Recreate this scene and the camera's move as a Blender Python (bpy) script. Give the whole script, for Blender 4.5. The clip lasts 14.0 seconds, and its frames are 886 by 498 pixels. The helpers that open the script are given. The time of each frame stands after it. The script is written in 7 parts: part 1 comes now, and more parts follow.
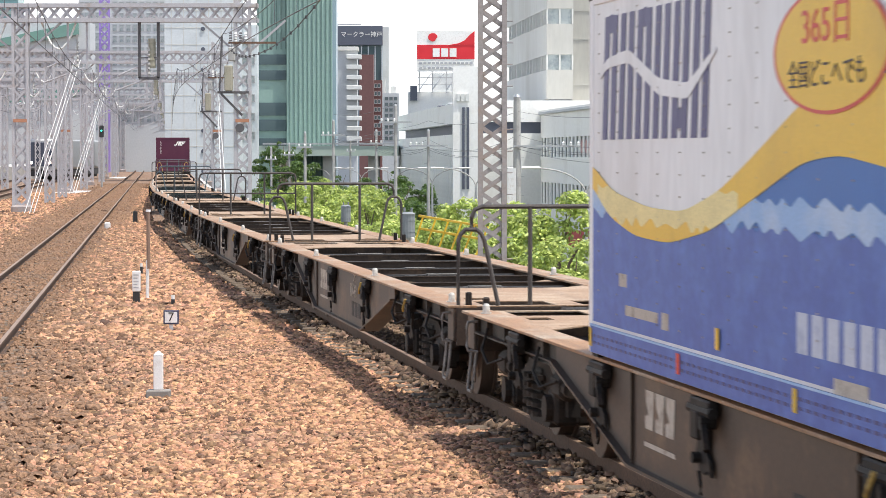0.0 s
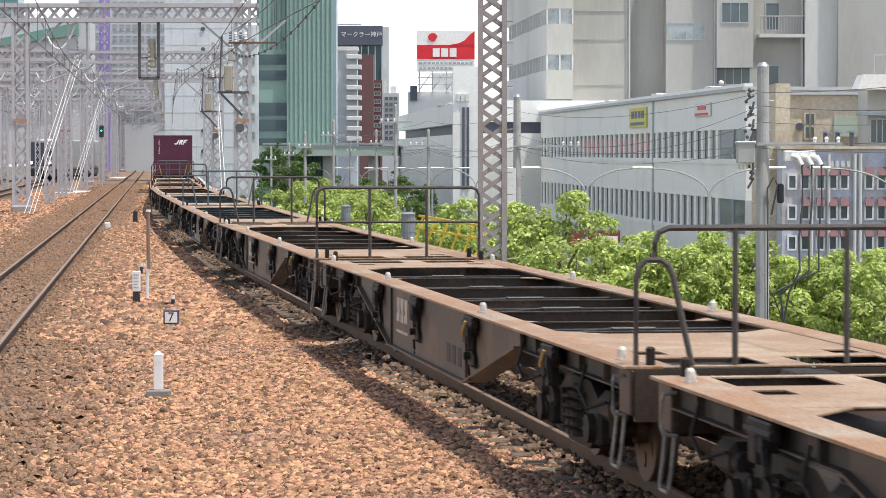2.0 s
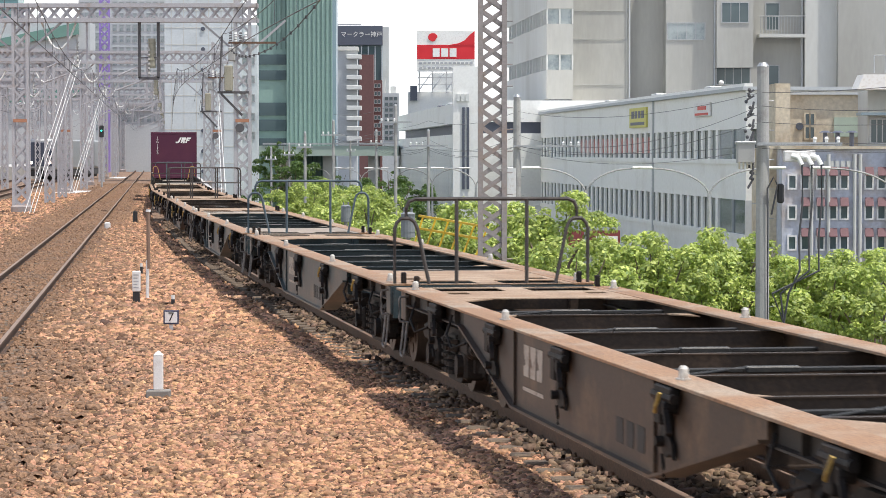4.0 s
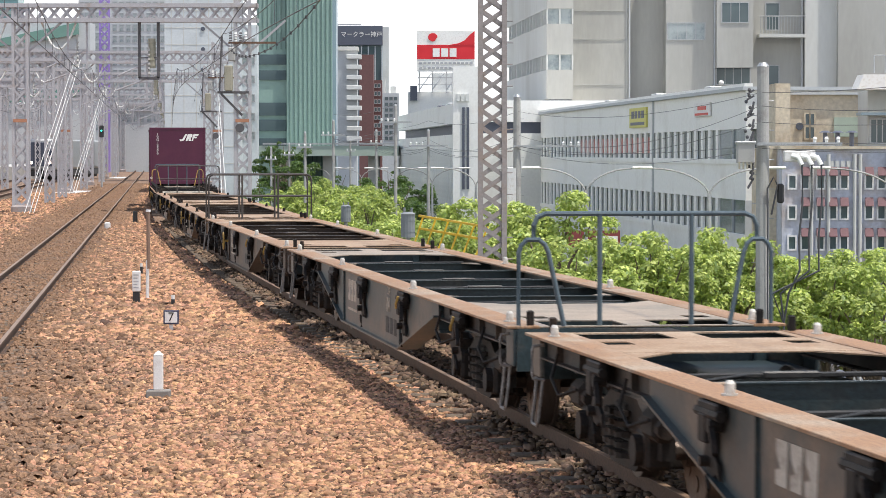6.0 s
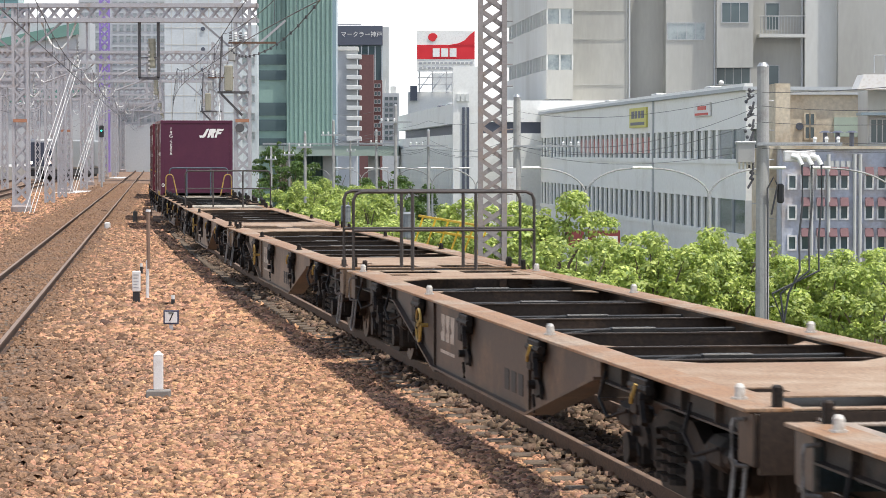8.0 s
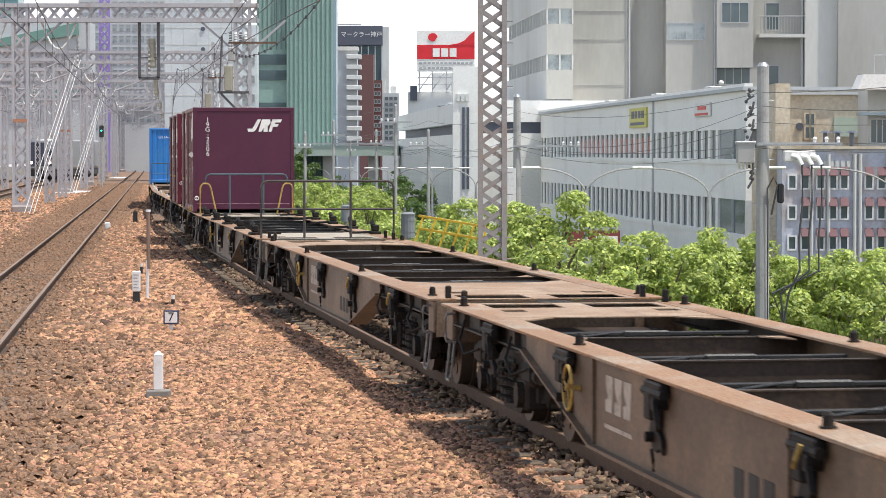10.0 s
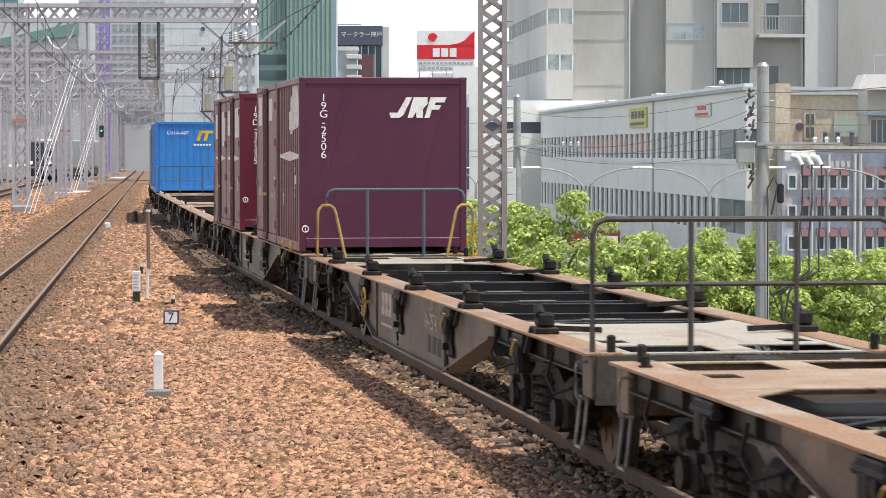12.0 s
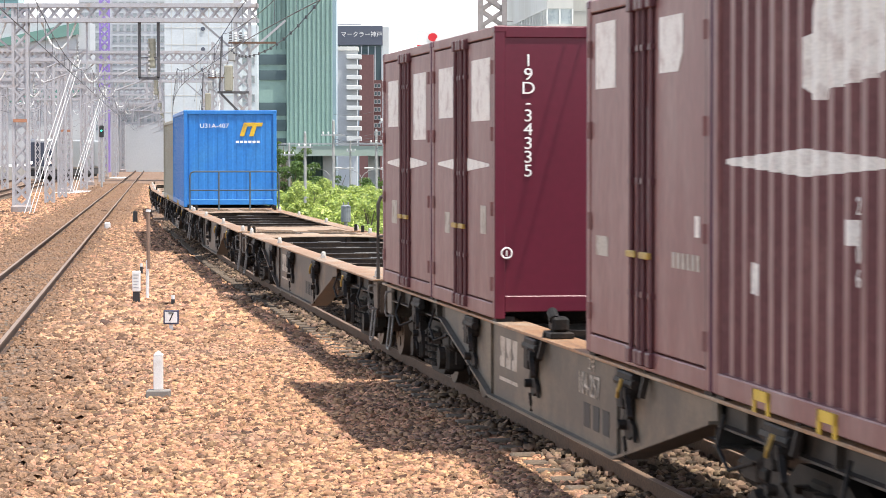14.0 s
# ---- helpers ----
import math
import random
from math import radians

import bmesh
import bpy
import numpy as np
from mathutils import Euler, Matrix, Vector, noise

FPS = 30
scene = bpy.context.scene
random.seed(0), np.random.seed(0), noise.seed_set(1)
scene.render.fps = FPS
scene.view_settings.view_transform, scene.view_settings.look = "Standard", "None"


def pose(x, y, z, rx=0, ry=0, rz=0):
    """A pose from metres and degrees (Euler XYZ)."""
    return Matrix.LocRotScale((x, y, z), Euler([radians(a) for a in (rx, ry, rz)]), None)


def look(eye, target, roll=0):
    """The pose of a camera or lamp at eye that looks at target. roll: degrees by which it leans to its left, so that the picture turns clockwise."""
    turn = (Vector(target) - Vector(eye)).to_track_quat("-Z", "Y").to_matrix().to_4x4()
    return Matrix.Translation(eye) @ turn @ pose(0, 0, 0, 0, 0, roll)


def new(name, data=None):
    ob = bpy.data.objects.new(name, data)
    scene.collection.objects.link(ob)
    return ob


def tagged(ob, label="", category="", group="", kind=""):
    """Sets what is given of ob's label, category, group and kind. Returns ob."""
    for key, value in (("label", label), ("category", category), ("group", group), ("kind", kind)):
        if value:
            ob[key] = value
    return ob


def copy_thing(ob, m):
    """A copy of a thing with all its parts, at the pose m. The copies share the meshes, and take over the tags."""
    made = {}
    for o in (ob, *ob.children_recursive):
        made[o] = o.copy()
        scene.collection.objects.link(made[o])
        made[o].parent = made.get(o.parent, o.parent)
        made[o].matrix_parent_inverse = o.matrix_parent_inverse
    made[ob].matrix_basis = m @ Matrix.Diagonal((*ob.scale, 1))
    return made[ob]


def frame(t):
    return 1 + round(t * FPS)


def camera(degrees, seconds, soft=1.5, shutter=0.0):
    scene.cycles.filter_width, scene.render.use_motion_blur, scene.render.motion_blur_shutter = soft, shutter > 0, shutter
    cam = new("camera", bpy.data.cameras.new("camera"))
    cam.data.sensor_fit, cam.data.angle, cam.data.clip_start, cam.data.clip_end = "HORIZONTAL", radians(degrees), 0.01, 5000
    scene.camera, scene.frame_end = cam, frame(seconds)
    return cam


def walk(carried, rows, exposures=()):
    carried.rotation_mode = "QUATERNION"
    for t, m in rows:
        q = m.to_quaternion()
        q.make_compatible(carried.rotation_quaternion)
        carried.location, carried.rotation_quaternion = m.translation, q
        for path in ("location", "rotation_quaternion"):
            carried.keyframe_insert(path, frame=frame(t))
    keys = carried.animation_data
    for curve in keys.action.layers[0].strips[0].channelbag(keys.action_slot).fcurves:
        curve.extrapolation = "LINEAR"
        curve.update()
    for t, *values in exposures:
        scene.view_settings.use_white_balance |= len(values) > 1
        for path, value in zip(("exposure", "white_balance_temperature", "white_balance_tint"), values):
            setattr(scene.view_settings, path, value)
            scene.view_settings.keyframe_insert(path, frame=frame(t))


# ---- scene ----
# The camera stands still at a platform's end and looks along the curving line.
cam = camera(17.55, 14.0, soft=0.5, shutter=0.2)
EYE = pose(0, 0, 2.47, 88.074, 0, 0)
# The clip's automatic exposure opens up while dark containers fill the view.
walk(cam, [(0, EYE), (14, EYE)], exposures=[(0, 0.46), (0.4, 0.36), (0.9, 0.26), (5, 0.22), (12.2, 0.22), (12.8, 0.3), (13.3, 0.45), (14, 0.72)])

# World: hazy summer noon; sun high, from the right and behind.
SUN_DIR = Vector((0.30, -0.18, 1.0)).normalized()
world = bpy.data.worlds.new("sky")
scene.world = world
world.use_nodes = True
wn = world.node_tree
sky = wn.nodes.new("ShaderNodeTexSky")
sky.sky_type = "NISHITA"
sky.sun_disc = False
sky.sun_elevation = math.asin(SUN_DIR.z)
sky.sun_rotation = math.atan2(SUN_DIR.x, SUN_DIR.y)
sky.dust_density = 1.5
sky.air_density = 1.2
wn.links.new(sky.outputs[0], wn.nodes["Background"].inputs[0])
wn.nodes["Background"].inputs[1].default_value = 0.15
sun = new("sun", bpy.data.lights.new("sun", "SUN"))
sun.data.energy = 4.5
sun.data.angle = radians(0.9)
sun.data.color = (1.0, 0.95, 0.87)
sun.matrix_world = look(SUN_DIR * 50, (0, 0, 0))


# ---- helpers for building ----
def part(name, bm, material, parent=None, label="", smooth=False):
    me = bpy.data.meshes.new(name)
    bm.to_mesh(me)
    bm.free()
    if smooth:
        me.polygons.foreach_set("use_smooth", [True] * len(me.polygons))
    me.materials.append(material)
    ob = new(name, me)
    ob.parent = parent
    return tagged(ob, label)


def mesh_np(name, verts, faces, material, parent=None):
    """One mesh from arrays; faces all have the same number of corners."""
    me = bpy.data.meshes.new(name)
    verts = np.asarray(verts, dtype=np.float32)
    faces = np.asarray(faces, dtype=np.int32)
    n = faces.shape[1]
    me.vertices.add(len(verts))
    me.vertices.foreach_set("co", verts.ravel())
    me.loops.add(faces.size)
    me.loops.foreach_set("vertex_index", faces.ravel())
    me.polygons.add(len(faces))
    me.polygons.foreach_set("loop_start", np.arange(0, faces.size, n, dtype=np.int32))
    me.update(calc_edges=True)
    me.validate()
    me.materials.append(material)
    ob = new(name, me)
    ob.parent = parent
    return ob


def box(bm, x0, x1, y0, y1, z0, z1, bevel=0.0, m=None):
    """Adds a box between the given limits, with bevelled edges if asked."""
    r = bmesh.ops.create_cube(bm, size=1, matrix=Matrix.LocRotScale(
        ((x0 + x1) / 2, (y0 + y1) / 2, (z0 + z1) / 2), None, (abs(x1 - x0), abs(y1 - y0), abs(z1 - z0))))
    vs = r["verts"]
    if m is not None:
        bmesh.ops.transform(bm, matrix=m, verts=vs)
    if bevel:
        es = list({e for v in vs for e in v.link_edges})
        bmesh.ops.bevel(bm, geom=es, offset=bevel, segments=1, affect="EDGES")
    return bm


def boxes(*specs, bevel=0.0):
    bm = bmesh.new()
    for s in specs:
        box(bm, *s, bevel=bevel)
    return bm


def rod(bm, a, b, r, n=8, r2=None):
    """Adds a round bar from a to b."""
    a, b = Vector(a), Vector(b)
    d = b - a
    m = Matrix.Translation((a + b) / 2) @ d.to_track_quat("Z", "Y").to_matrix().to_4x4()
    bmesh.ops.create_cone(bm, cap_ends=True, segments=n, radius1=r, radius2=r if r2 is None else r2,
                          depth=d.length, matrix=m)
    return bm


def bar(bm, a, b, w, h=None):
    """Adds a square bar from a to b."""
    a, b = Vector(a), Vector(b)
    d = b - a
    m = Matrix.Translation((a + b) / 2) @ d.to_track_quat("Z", "Y").to_matrix().to_4x4()
    bmesh.ops.create_cube(bm, size=1, matrix=m @ Matrix.Diagonal((w, h or w, d.length, 1)))
    return bm


def pipe(bm, pts, r, n=6):
    """Adds a bent tube through the points."""
    pts = [Vector(p) for p in pts]
    rings = []
    for i, p in enumerate(pts):
        d = (pts[min(i + 1, len(pts) - 1)] - pts[max(i - 1, 0)]).normalized()
        q = d.to_track_quat("Z", "Y")
        rings.append([bm.verts.new(p + q @ Vector((r * math.cos(k * math.tau / n), r * math.sin(k * math.tau / n), 0)))
                      for k in range(n)])
    for u, v in zip(rings, rings[1:]):
        for k in range(n):
            bm.faces.new((u[k], u[(k + 1) % n], v[(k + 1) % n], v[k]))
    bm.faces.new(list(reversed(rings[0])))
    bm.faces.new(rings[-1])
    return bm


def prism(bm, outline, lo, hi, axis="x"):
    """Extrudes a closed outline of (a, b) from lo to hi along an axis."""
    put = {"x": lambda a, b, c: (c, a, b), "y": lambda a, b, c: (a, c, b), "z": lambda a, b, c: (a, b, c)}[axis]
    u = [bm.verts.new(put(a, b, lo)) for a, b in outline]
    v = [bm.verts.new(put(a, b, hi)) for a, b in outline]
    n = len(outline)
    fs = [bm.faces.new(u), bm.faces.new(v)]
    for k in range(n):
        fs.append(bm.faces.new((u[k], u[(k + 1) % n], v[(k + 1) % n], v[k])))
    bmesh.ops.recalc_face_normals(bm, faces=fs)
    return bm


def empty(name, m, label, category, group="", kind=""):
    ob = new(name)
    ob.matrix_world = m
    return tagged(ob, label, category, group, kind)


def lettering(name, words, m, size, material, parent, squash=1.0, spacing=1.0):
    """Words as a flat mesh, standing in the plane of m."""
    cu = bpy.data.curves.new(name, "FONT")
    cu.body = words
    cu.size = size
    cu.align_x, cu.align_y = "CENTER", "CENTER"
    cu.space_line = spacing
    cu.extrude = 0.002
    tmp = new(name, cu)
    bpy.context.view_layer.update()
    me = bpy.data.meshes.new_from_object(tmp.evaluated_get(bpy.context.evaluated_depsgraph_get()))
    bpy.data.objects.remove(tmp)
    me.materials.clear()
    me.materials.append(material)
    ob = new(name, me)
    ob.parent = parent
    ob.matrix_local = m @ Matrix.Diagonal((squash, 1, 1, 1))
    return ob


# ---- materials ----
def mat(name, base, rough=0.7, metal=0.0, var=0.25, scale=3.0, tint=None, amount=0.5, grain=60.0, bump=0.15,
        stretch=(1, 1, 1), island=0.0, bump_size=0.02, spec=0.4):
    """A surface with stains at one scale and grain at another; tint is the colour of dirt, rust or bloom."""
    m = bpy.data.materials.new(name)
    m.use_nodes = True
    t = m.node_tree
    bs = t.nodes["Principled BSDF"]
    bs.inputs["Roughness"].default_value = rough
    bs.inputs["Metallic"].default_value = metal
    bs.inputs["Specular IOR Level"].default_value = spec
    co = t.nodes.new("ShaderNodeTexCoord")
    mp = t.nodes.new("ShaderNodeMapping")
    mp.inputs["Scale"].default_value = stretch
    t.links.new(co.outputs["Object"], mp.inputs[0])
    big = t.nodes.new("ShaderNodeTexNoise")
    big.inputs["Scale"].default_value, big.inputs["Detail"].default_value = scale, 8
    big.inputs["Roughness"].default_value = 0.65
    fine = t.nodes.new("ShaderNodeTexNoise")
    fine.inputs["Scale"].default_value, fine.inputs["Detail"].default_value = grain, 3
    for n in (big, fine):
        t.links.new(mp.outputs[0], n.inputs["Vector"])
    ramp = t.nodes.new("ShaderNodeValToRGB")
    ramp.color_ramp.elements[0].position = 0.62 - 0.3 * amount
    ramp.color_ramp.elements[1].position = 0.78 - 0.2 * amount
    c0 = tuple(base) + (1,)
    c1 = tuple(tint if tint else [c * (1 - var) for c in base]) + (1,)
    ramp.color_ramp.elements[0].color, ramp.color_ramp.elements[1].color = c0, c1
    t.links.new(big.outputs[0], ramp.inputs[0])
    hs = t.nodes.new("ShaderNodeHueSaturation")
    mr = t.nodes.new("ShaderNodeMapRange")
    mr.inputs[1].default_value, mr.inputs[2].default_value = 0.3, 0.7
    mr.inputs[3].default_value, mr.inputs[4].default_value = 1 - var, 1 + var
    t.links.new(fine.outputs[0], mr.inputs[0])
    val = mr.outputs[0]
    if island:
        ge = t.nodes.new("ShaderNodeNewGeometry")
        mi = t.nodes.new("ShaderNodeMapRange")
        mi.inputs[3].default_value, mi.inputs[4].default_value = 1 - island, 1 + island
        t.links.new(ge.outputs["Random Per Island"], mi.inputs[0])
        mul = t.nodes.new("ShaderNodeMath")
        mul.operation = "MULTIPLY"
        t.links.new(val, mul.inputs[0])
        t.links.new(mi.outputs[0], mul.inputs[1])
        val = mul.outputs[0]
        wob = t.nodes.new("ShaderNodeMapRange")
        wob.inputs[3].default_value, wob.inputs[4].default_value = 0.5 - 0.012 * island, 0.5 + 0.022 * island
        mm = t.nodes.new("ShaderNodeMath")
        mm.operation = "FRACT"
        m7 = t.nodes.new("ShaderNodeMath")
        m7.operation = "MULTIPLY"
        m7.inputs[1].default_value = 7.31
        t.links.new(ge.outputs["Random Per Island"], m7.inputs[0])
        t.links.new(m7.outputs[0], mm.inputs[0])
        t.links.new(mm.outputs[0], wob.inputs[0])
        t.links.new(wob.outputs[0], hs.inputs["Hue"])
    t.links.new(val, hs.inputs["Value"])
    t.links.new(ramp.outputs[0], hs.inputs["Color"])
    t.links.new(hs.outputs[0], bs.inputs["Base Color"])
    if bump:
        bp = t.nodes.new("ShaderNodeBump")
        bp.inputs["Strength"].default_value, bp.inputs["Distance"].default_value = bump, bump_size
        t.links.new(fine.outputs[0], bp.inputs["Height"])
        t.links.new(bp.outputs[0], bs.inputs["Normal"])
    return m


BALLAST = mat("ballast_stone", (0.325, 0.172, 0.100), 0.9, var=0.35, scale=0.35, tint=(0.24, 0.138, 0.092), amount=0.45, grain=25, island=0.74, bump=0.5)
# Near bed is darkened: shade in the gaps between stones, put into its colour.
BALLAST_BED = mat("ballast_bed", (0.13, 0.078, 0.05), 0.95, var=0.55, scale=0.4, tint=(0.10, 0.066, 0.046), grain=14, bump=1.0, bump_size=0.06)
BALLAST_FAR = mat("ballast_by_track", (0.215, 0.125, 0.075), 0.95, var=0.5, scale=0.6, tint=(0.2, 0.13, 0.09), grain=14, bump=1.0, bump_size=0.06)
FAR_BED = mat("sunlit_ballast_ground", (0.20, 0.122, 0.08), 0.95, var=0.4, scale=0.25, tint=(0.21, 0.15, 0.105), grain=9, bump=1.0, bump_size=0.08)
# Track stones are darkened to deepen the train's shadow on them.
TRACK_STONE = mat("train_shade_stone", (0.125, 0.08, 0.055), 0.9, var=0.3, scale=0.5, tint=(0.19, 0.125, 0.082), amount=0.45, grain=25, island=0.8, bump=0.5)
RAIL_SIDE = mat("rusty_rail", (0.08, 0.045, 0.029), 0.8, var=0.3, scale=4, grain=40)
RAIL_TOP = mat("worn_rail_head", (0.22, 0.145, 0.10), 0.55, metal=0.2, var=0.15, scale=3, grain=30)
SLEEPER = mat("weathered_sleeper", (0.13, 0.095, 0.07), 0.9, var=0.3, scale=3, tint=(0.09, 0.06, 0.045), grain=30, island=0.25)
CONCRETE = mat("grey_concrete", (0.45, 0.44, 0.42), 0.85, var=0.12, scale=0.6, tint=(0.3, 0.29, 0.27), amount=0.4, grain=20)
ASPHALT = mat("street_asphalt", (0.06, 0.06, 0.062), 0.9, var=0.25, scale=0.3, grain=12)
DECK = mat("rusty_deck_steel", (0.25, 0.155, 0.092), 0.66, var=0.35, scale=1.6, tint=(0.35, 0.26, 0.18), amount=0.6, grain=35, bump=0.1)
DECK_GREEN = mat("green_deck_steel", (0.17, 0.145, 0.115), 0.55, var=0.25, scale=1.6, tint=(0.29, 0.225, 0.17), amount=0.9, grain=35, bump=0.1)
GIRDER = mat("brown_girder_paint", (0.034, 0.021, 0.014), 0.5, var=0.35, scale=1.3, tint=(0.12, 0.07, 0.038), amount=0.34, grain=30, bump=0.08)
GIRDER_TAN = mat("bleached_girder_paint", (0.10, 0.066, 0.042), 0.5, var=0.3, scale=1.4, tint=(0.185, 0.125, 0.08), amount=0.5, grain=30, bump=0.08)
GIRDER_DUSTY = mat("dusty_grey_girder_paint", (0.055, 0.047, 0.038), 0.5, var=0.25, scale=1.2, tint=(0.135, 0.105, 0.075), amount=0.6, grain=30, bump=0.08)
GIRDER_GREEN = mat("dark_green_girder_paint", (0.026, 0.042, 0.047), 0.42, var=0.25, scale=1.1, tint=(0.125, 0.096, 0.072), amount=0.5, grain=30, bump=0.08)
DARK_STEEL = mat("sooty_steel", (0.011, 0.009, 0.008), 0.7, var=0.3, scale=5, tint=(0.032, 0.021, 0.015), grain=40, spec=0.25)
DECK_PALE = mat("bleached_grey_deck_steel", (0.33, 0.29, 0.23), 0.65, var=0.25, scale=1.4, tint=(0.26, 0.19, 0.13), amount=0.4, grain=35, bump=0.1)


# ---- the line's plan ----
def edge_x(y):
    """Left edge of the loading gauge of the goods track, metres across at y metres ahead."""
    return 4.207 - 0.1536 * y + 0.0594 * 20.3 * math.log1p(math.exp((y - 91.4) / 20.3)) + 0.2 * math.exp(-((y - 88) / 18) ** 2)


def main_x(y):
    return edge_x(y) + 1.24


def second_x(y):
    """Centre of the neighbouring track."""
    return -6.75 - 0.099 * (y - 41.5)


def table_of(fx, lo=-10.0, hi=420.0, step=0.25):
    ys = np.arange(lo, hi, step)
    xs = np.array([fx(v) for v in ys])
    arc = np.concatenate([[0], np.cumsum(np.hypot(np.diff(xs), np.diff(ys)))])
    arc -= np.interp(0.0, ys, arc)
    return xs, ys, arc


MAIN = table_of(main_x)


def on_line(s):
    """Point of the goods track's centre at arc length s."""
    return float(np.interp(s, MAIN[2], MAIN[0])), float(np.interp(s, MAIN[2], MAIN[1]))


def car_pose(s, length):
    """Pose of a body that rides with its near end at s; its y points away along the line."""
    a, b = on_line(s + length * 0.15), on_line(s + length * 0.85)
    turn = math.atan2(b[1] - a[1], b[0] - a[0]) - math.pi / 2
    d = Vector((b[0] - a[0], b[1] - a[1])).normalized()
    return pose(a[0] - d.x * length * 0.15, a[1] - d.y * length * 0.15, 0, 0, 0, math.degrees(turn))


LEAD = 210.7
SPEED = 14.15
PITCH = 20.4
RIDERS = []
WHEELSETS = []


def ride(ob, offset, length):
    """Notes a thing that rides on the train; offset: arc length of its near end at the start."""
    RIDERS.append((ob, offset, length))
    ob.matrix_world = car_pose(offset, length)


def run(t):
    """How far the train has come by t seconds."""
    u = max((t - 12.6) / 1.4, 0.0)
    return SPEED * t - 0.15 + 0.15 * u * u


def motions():
    for ob, offset, length in RIDERS:
        walk(ob, [(k * 0.25, car_pose(offset - run(k * 0.25), length)) for k in range(57)])
    # The wheelsets roll as the train runs.
    turns = [(k / FPS, run(k / FPS) / 0.41) for k in range(14 * FPS + 1)]
    rolls = {}
    for ob, y in WHEELSETS:
        if y not in rolls:
            rolls[y] = [(t, Matrix.Translation((0, y, 0.41)) @ Matrix.Rotation(a, 4, "X")) for t, a in turns]
        walk(ob, rolls[y])


# ---- ground, viaduct and tracks ----
STREET_Z = -7.0
g = bmesh.new()
bmesh.ops.create_grid(g, x_segments=8, y_segments=8, size=1, matrix=Matrix.LocRotScale((0, 1400, STREET_Z), None, (1500, 1500, 1)))
tagged(part("ground", g, ASPHALT), "grey asphalt street level below the railway", "ground", kind="structure")


def ribbon(name, fl, fr, z0, z1, material, ys, bm=None):
    """A strip along the line between two edges, with thickness."""
    own = bm is None
    bm = bm or bmesh.new()
    rows = []
    for y in ys:
        a, b = fl(y), fr(y)
        rows.append([bm.verts.new(p) for p in ((a, y, z0), (b, y, z0), (b, y, z1), (a, y, z1))])
    for u, v in zip(rows, rows[1:]):
        for k in range(4):
            bm.faces.new((u[k], u[(k + 1) % 4], v[(k + 1) % 4], v[k]))
    bm.faces.new(list(reversed(rows[0])))
    bm.faces.new(rows[-1])
    bmesh.ops.recalc_face_normals(bm, faces=bm.faces)
    return part(name, bm, material) if own else bm


YS = [-12 + 4 * k for k in range(108)]
viaduct = ribbon("viaduct", lambda y: main_x(y) - 45, lambda y: main_x(y) + 2.6, STREET_Z, -0.42, CONCRETE, YS)
tagged(viaduct, "grey concrete railway viaduct carrying the ballasted tracks", "viaduct", kind="structure")
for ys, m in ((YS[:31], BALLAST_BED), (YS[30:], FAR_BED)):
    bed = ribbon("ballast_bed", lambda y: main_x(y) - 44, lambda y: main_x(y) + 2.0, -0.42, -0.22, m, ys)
    tagged(bed, "brown crushed stone bed between the tracks", "ballast", kind="structure")


def track(name, fx, label, ys, sleepers):
    tr = empty(name, Matrix(), label, "railway track", kind="structure")
    for side in (-0.5665, 0.5665):
        o = lambda d: (lambda y: fx(y) + side + d)
        bm = bmesh.new()
        ribbon("", o(-0.06), o(0.06), -0.153, -0.14, None, ys, bm)
        ribbon("", o(-0.01), o(0.01), -0.14, -0.04, None, ys, bm)
        ribbon("", o(-0.033), o(0.033), -0.04, -0.004, None, ys, bm)
        rail = part("rail", bm, RAIL_SIDE, tr, "rust-brown steel rail")
        part("rail_head", ribbon("", o(-0.027), o(0.027), -0.004, 0.0, None, ys, bmesh.new()), RAIL_TOP, rail, "shiny worn running surface")
    me = None
    for y in sleepers:
        if me is None:
            ob = part("sleeper", boxes((-1.05, 1.05, -0.11, 0.11, -0.29, -0.155), bevel=0.015), SLEEPER, tr)
            me = ob.data
        else:
            ob = new("sleeper", me)
            ob.parent = tr
        d = (fx(y + 1) - fx(y - 1)) / 2
        ob.matrix_local = pose(fx(y), y, 0, 0, 0, -math.degrees(math.atan(d)))
    return tr


track("goods_track", main_x, "rusty steel rails of the curving goods track on wooden sleepers", YS, [9 + 0.62 * k for k in range(150)])
track("second_track", second_x, "brown steel rails of the neighbouring track in dark ballast", YS, [30 + 0.62 * k for k in range(150)])
for off in (-7.1, -11.2):
    track("far_track", (lambda o: (lambda y: second_x(y) + o))(off), "rusty rails of a track further off", YS, [100 + 0.7 * k for k in range(100)])


# ---- the goods train ----
YELLOW = mat("yellow_paint", (0.62, 0.40, 0.03), 0.5, var=0.15, scale=4, tint=(0.4, 0.25, 0.05), amount=0.3)
WHITE_PAINT = mat("white_paint", (0.78, 0.77, 0.74), 0.6, var=0.08, scale=5, tint=(0.6, 0.57, 0.52), amount=0.35)
DUSTY_WHITE = mat("dusty_white_paint", (0.46, 0.41, 0.35), 0.8, var=0.15, scale=6, tint=(0.25, 0.2, 0.16), amount=0.45)
GREY_STEEL = mat("galvanised_steel", (0.42, 0.43, 0.44), 0.45, metal=0.6, var=0.12, scale=3, grain=25, bump=0.05)
BLACK_RUBBER = mat("black_rubber", (0.03, 0.03, 0.03), 0.7, var=0.2)
SIDE_TEXT = Matrix(((0, 0, -1, 0), (-1, 0, 0, 0), (0, 1, 0, 0), (0, 0, 0, 1)))
FRONT_TEXT = pose(0, 0, 0, 90, 0, 0)


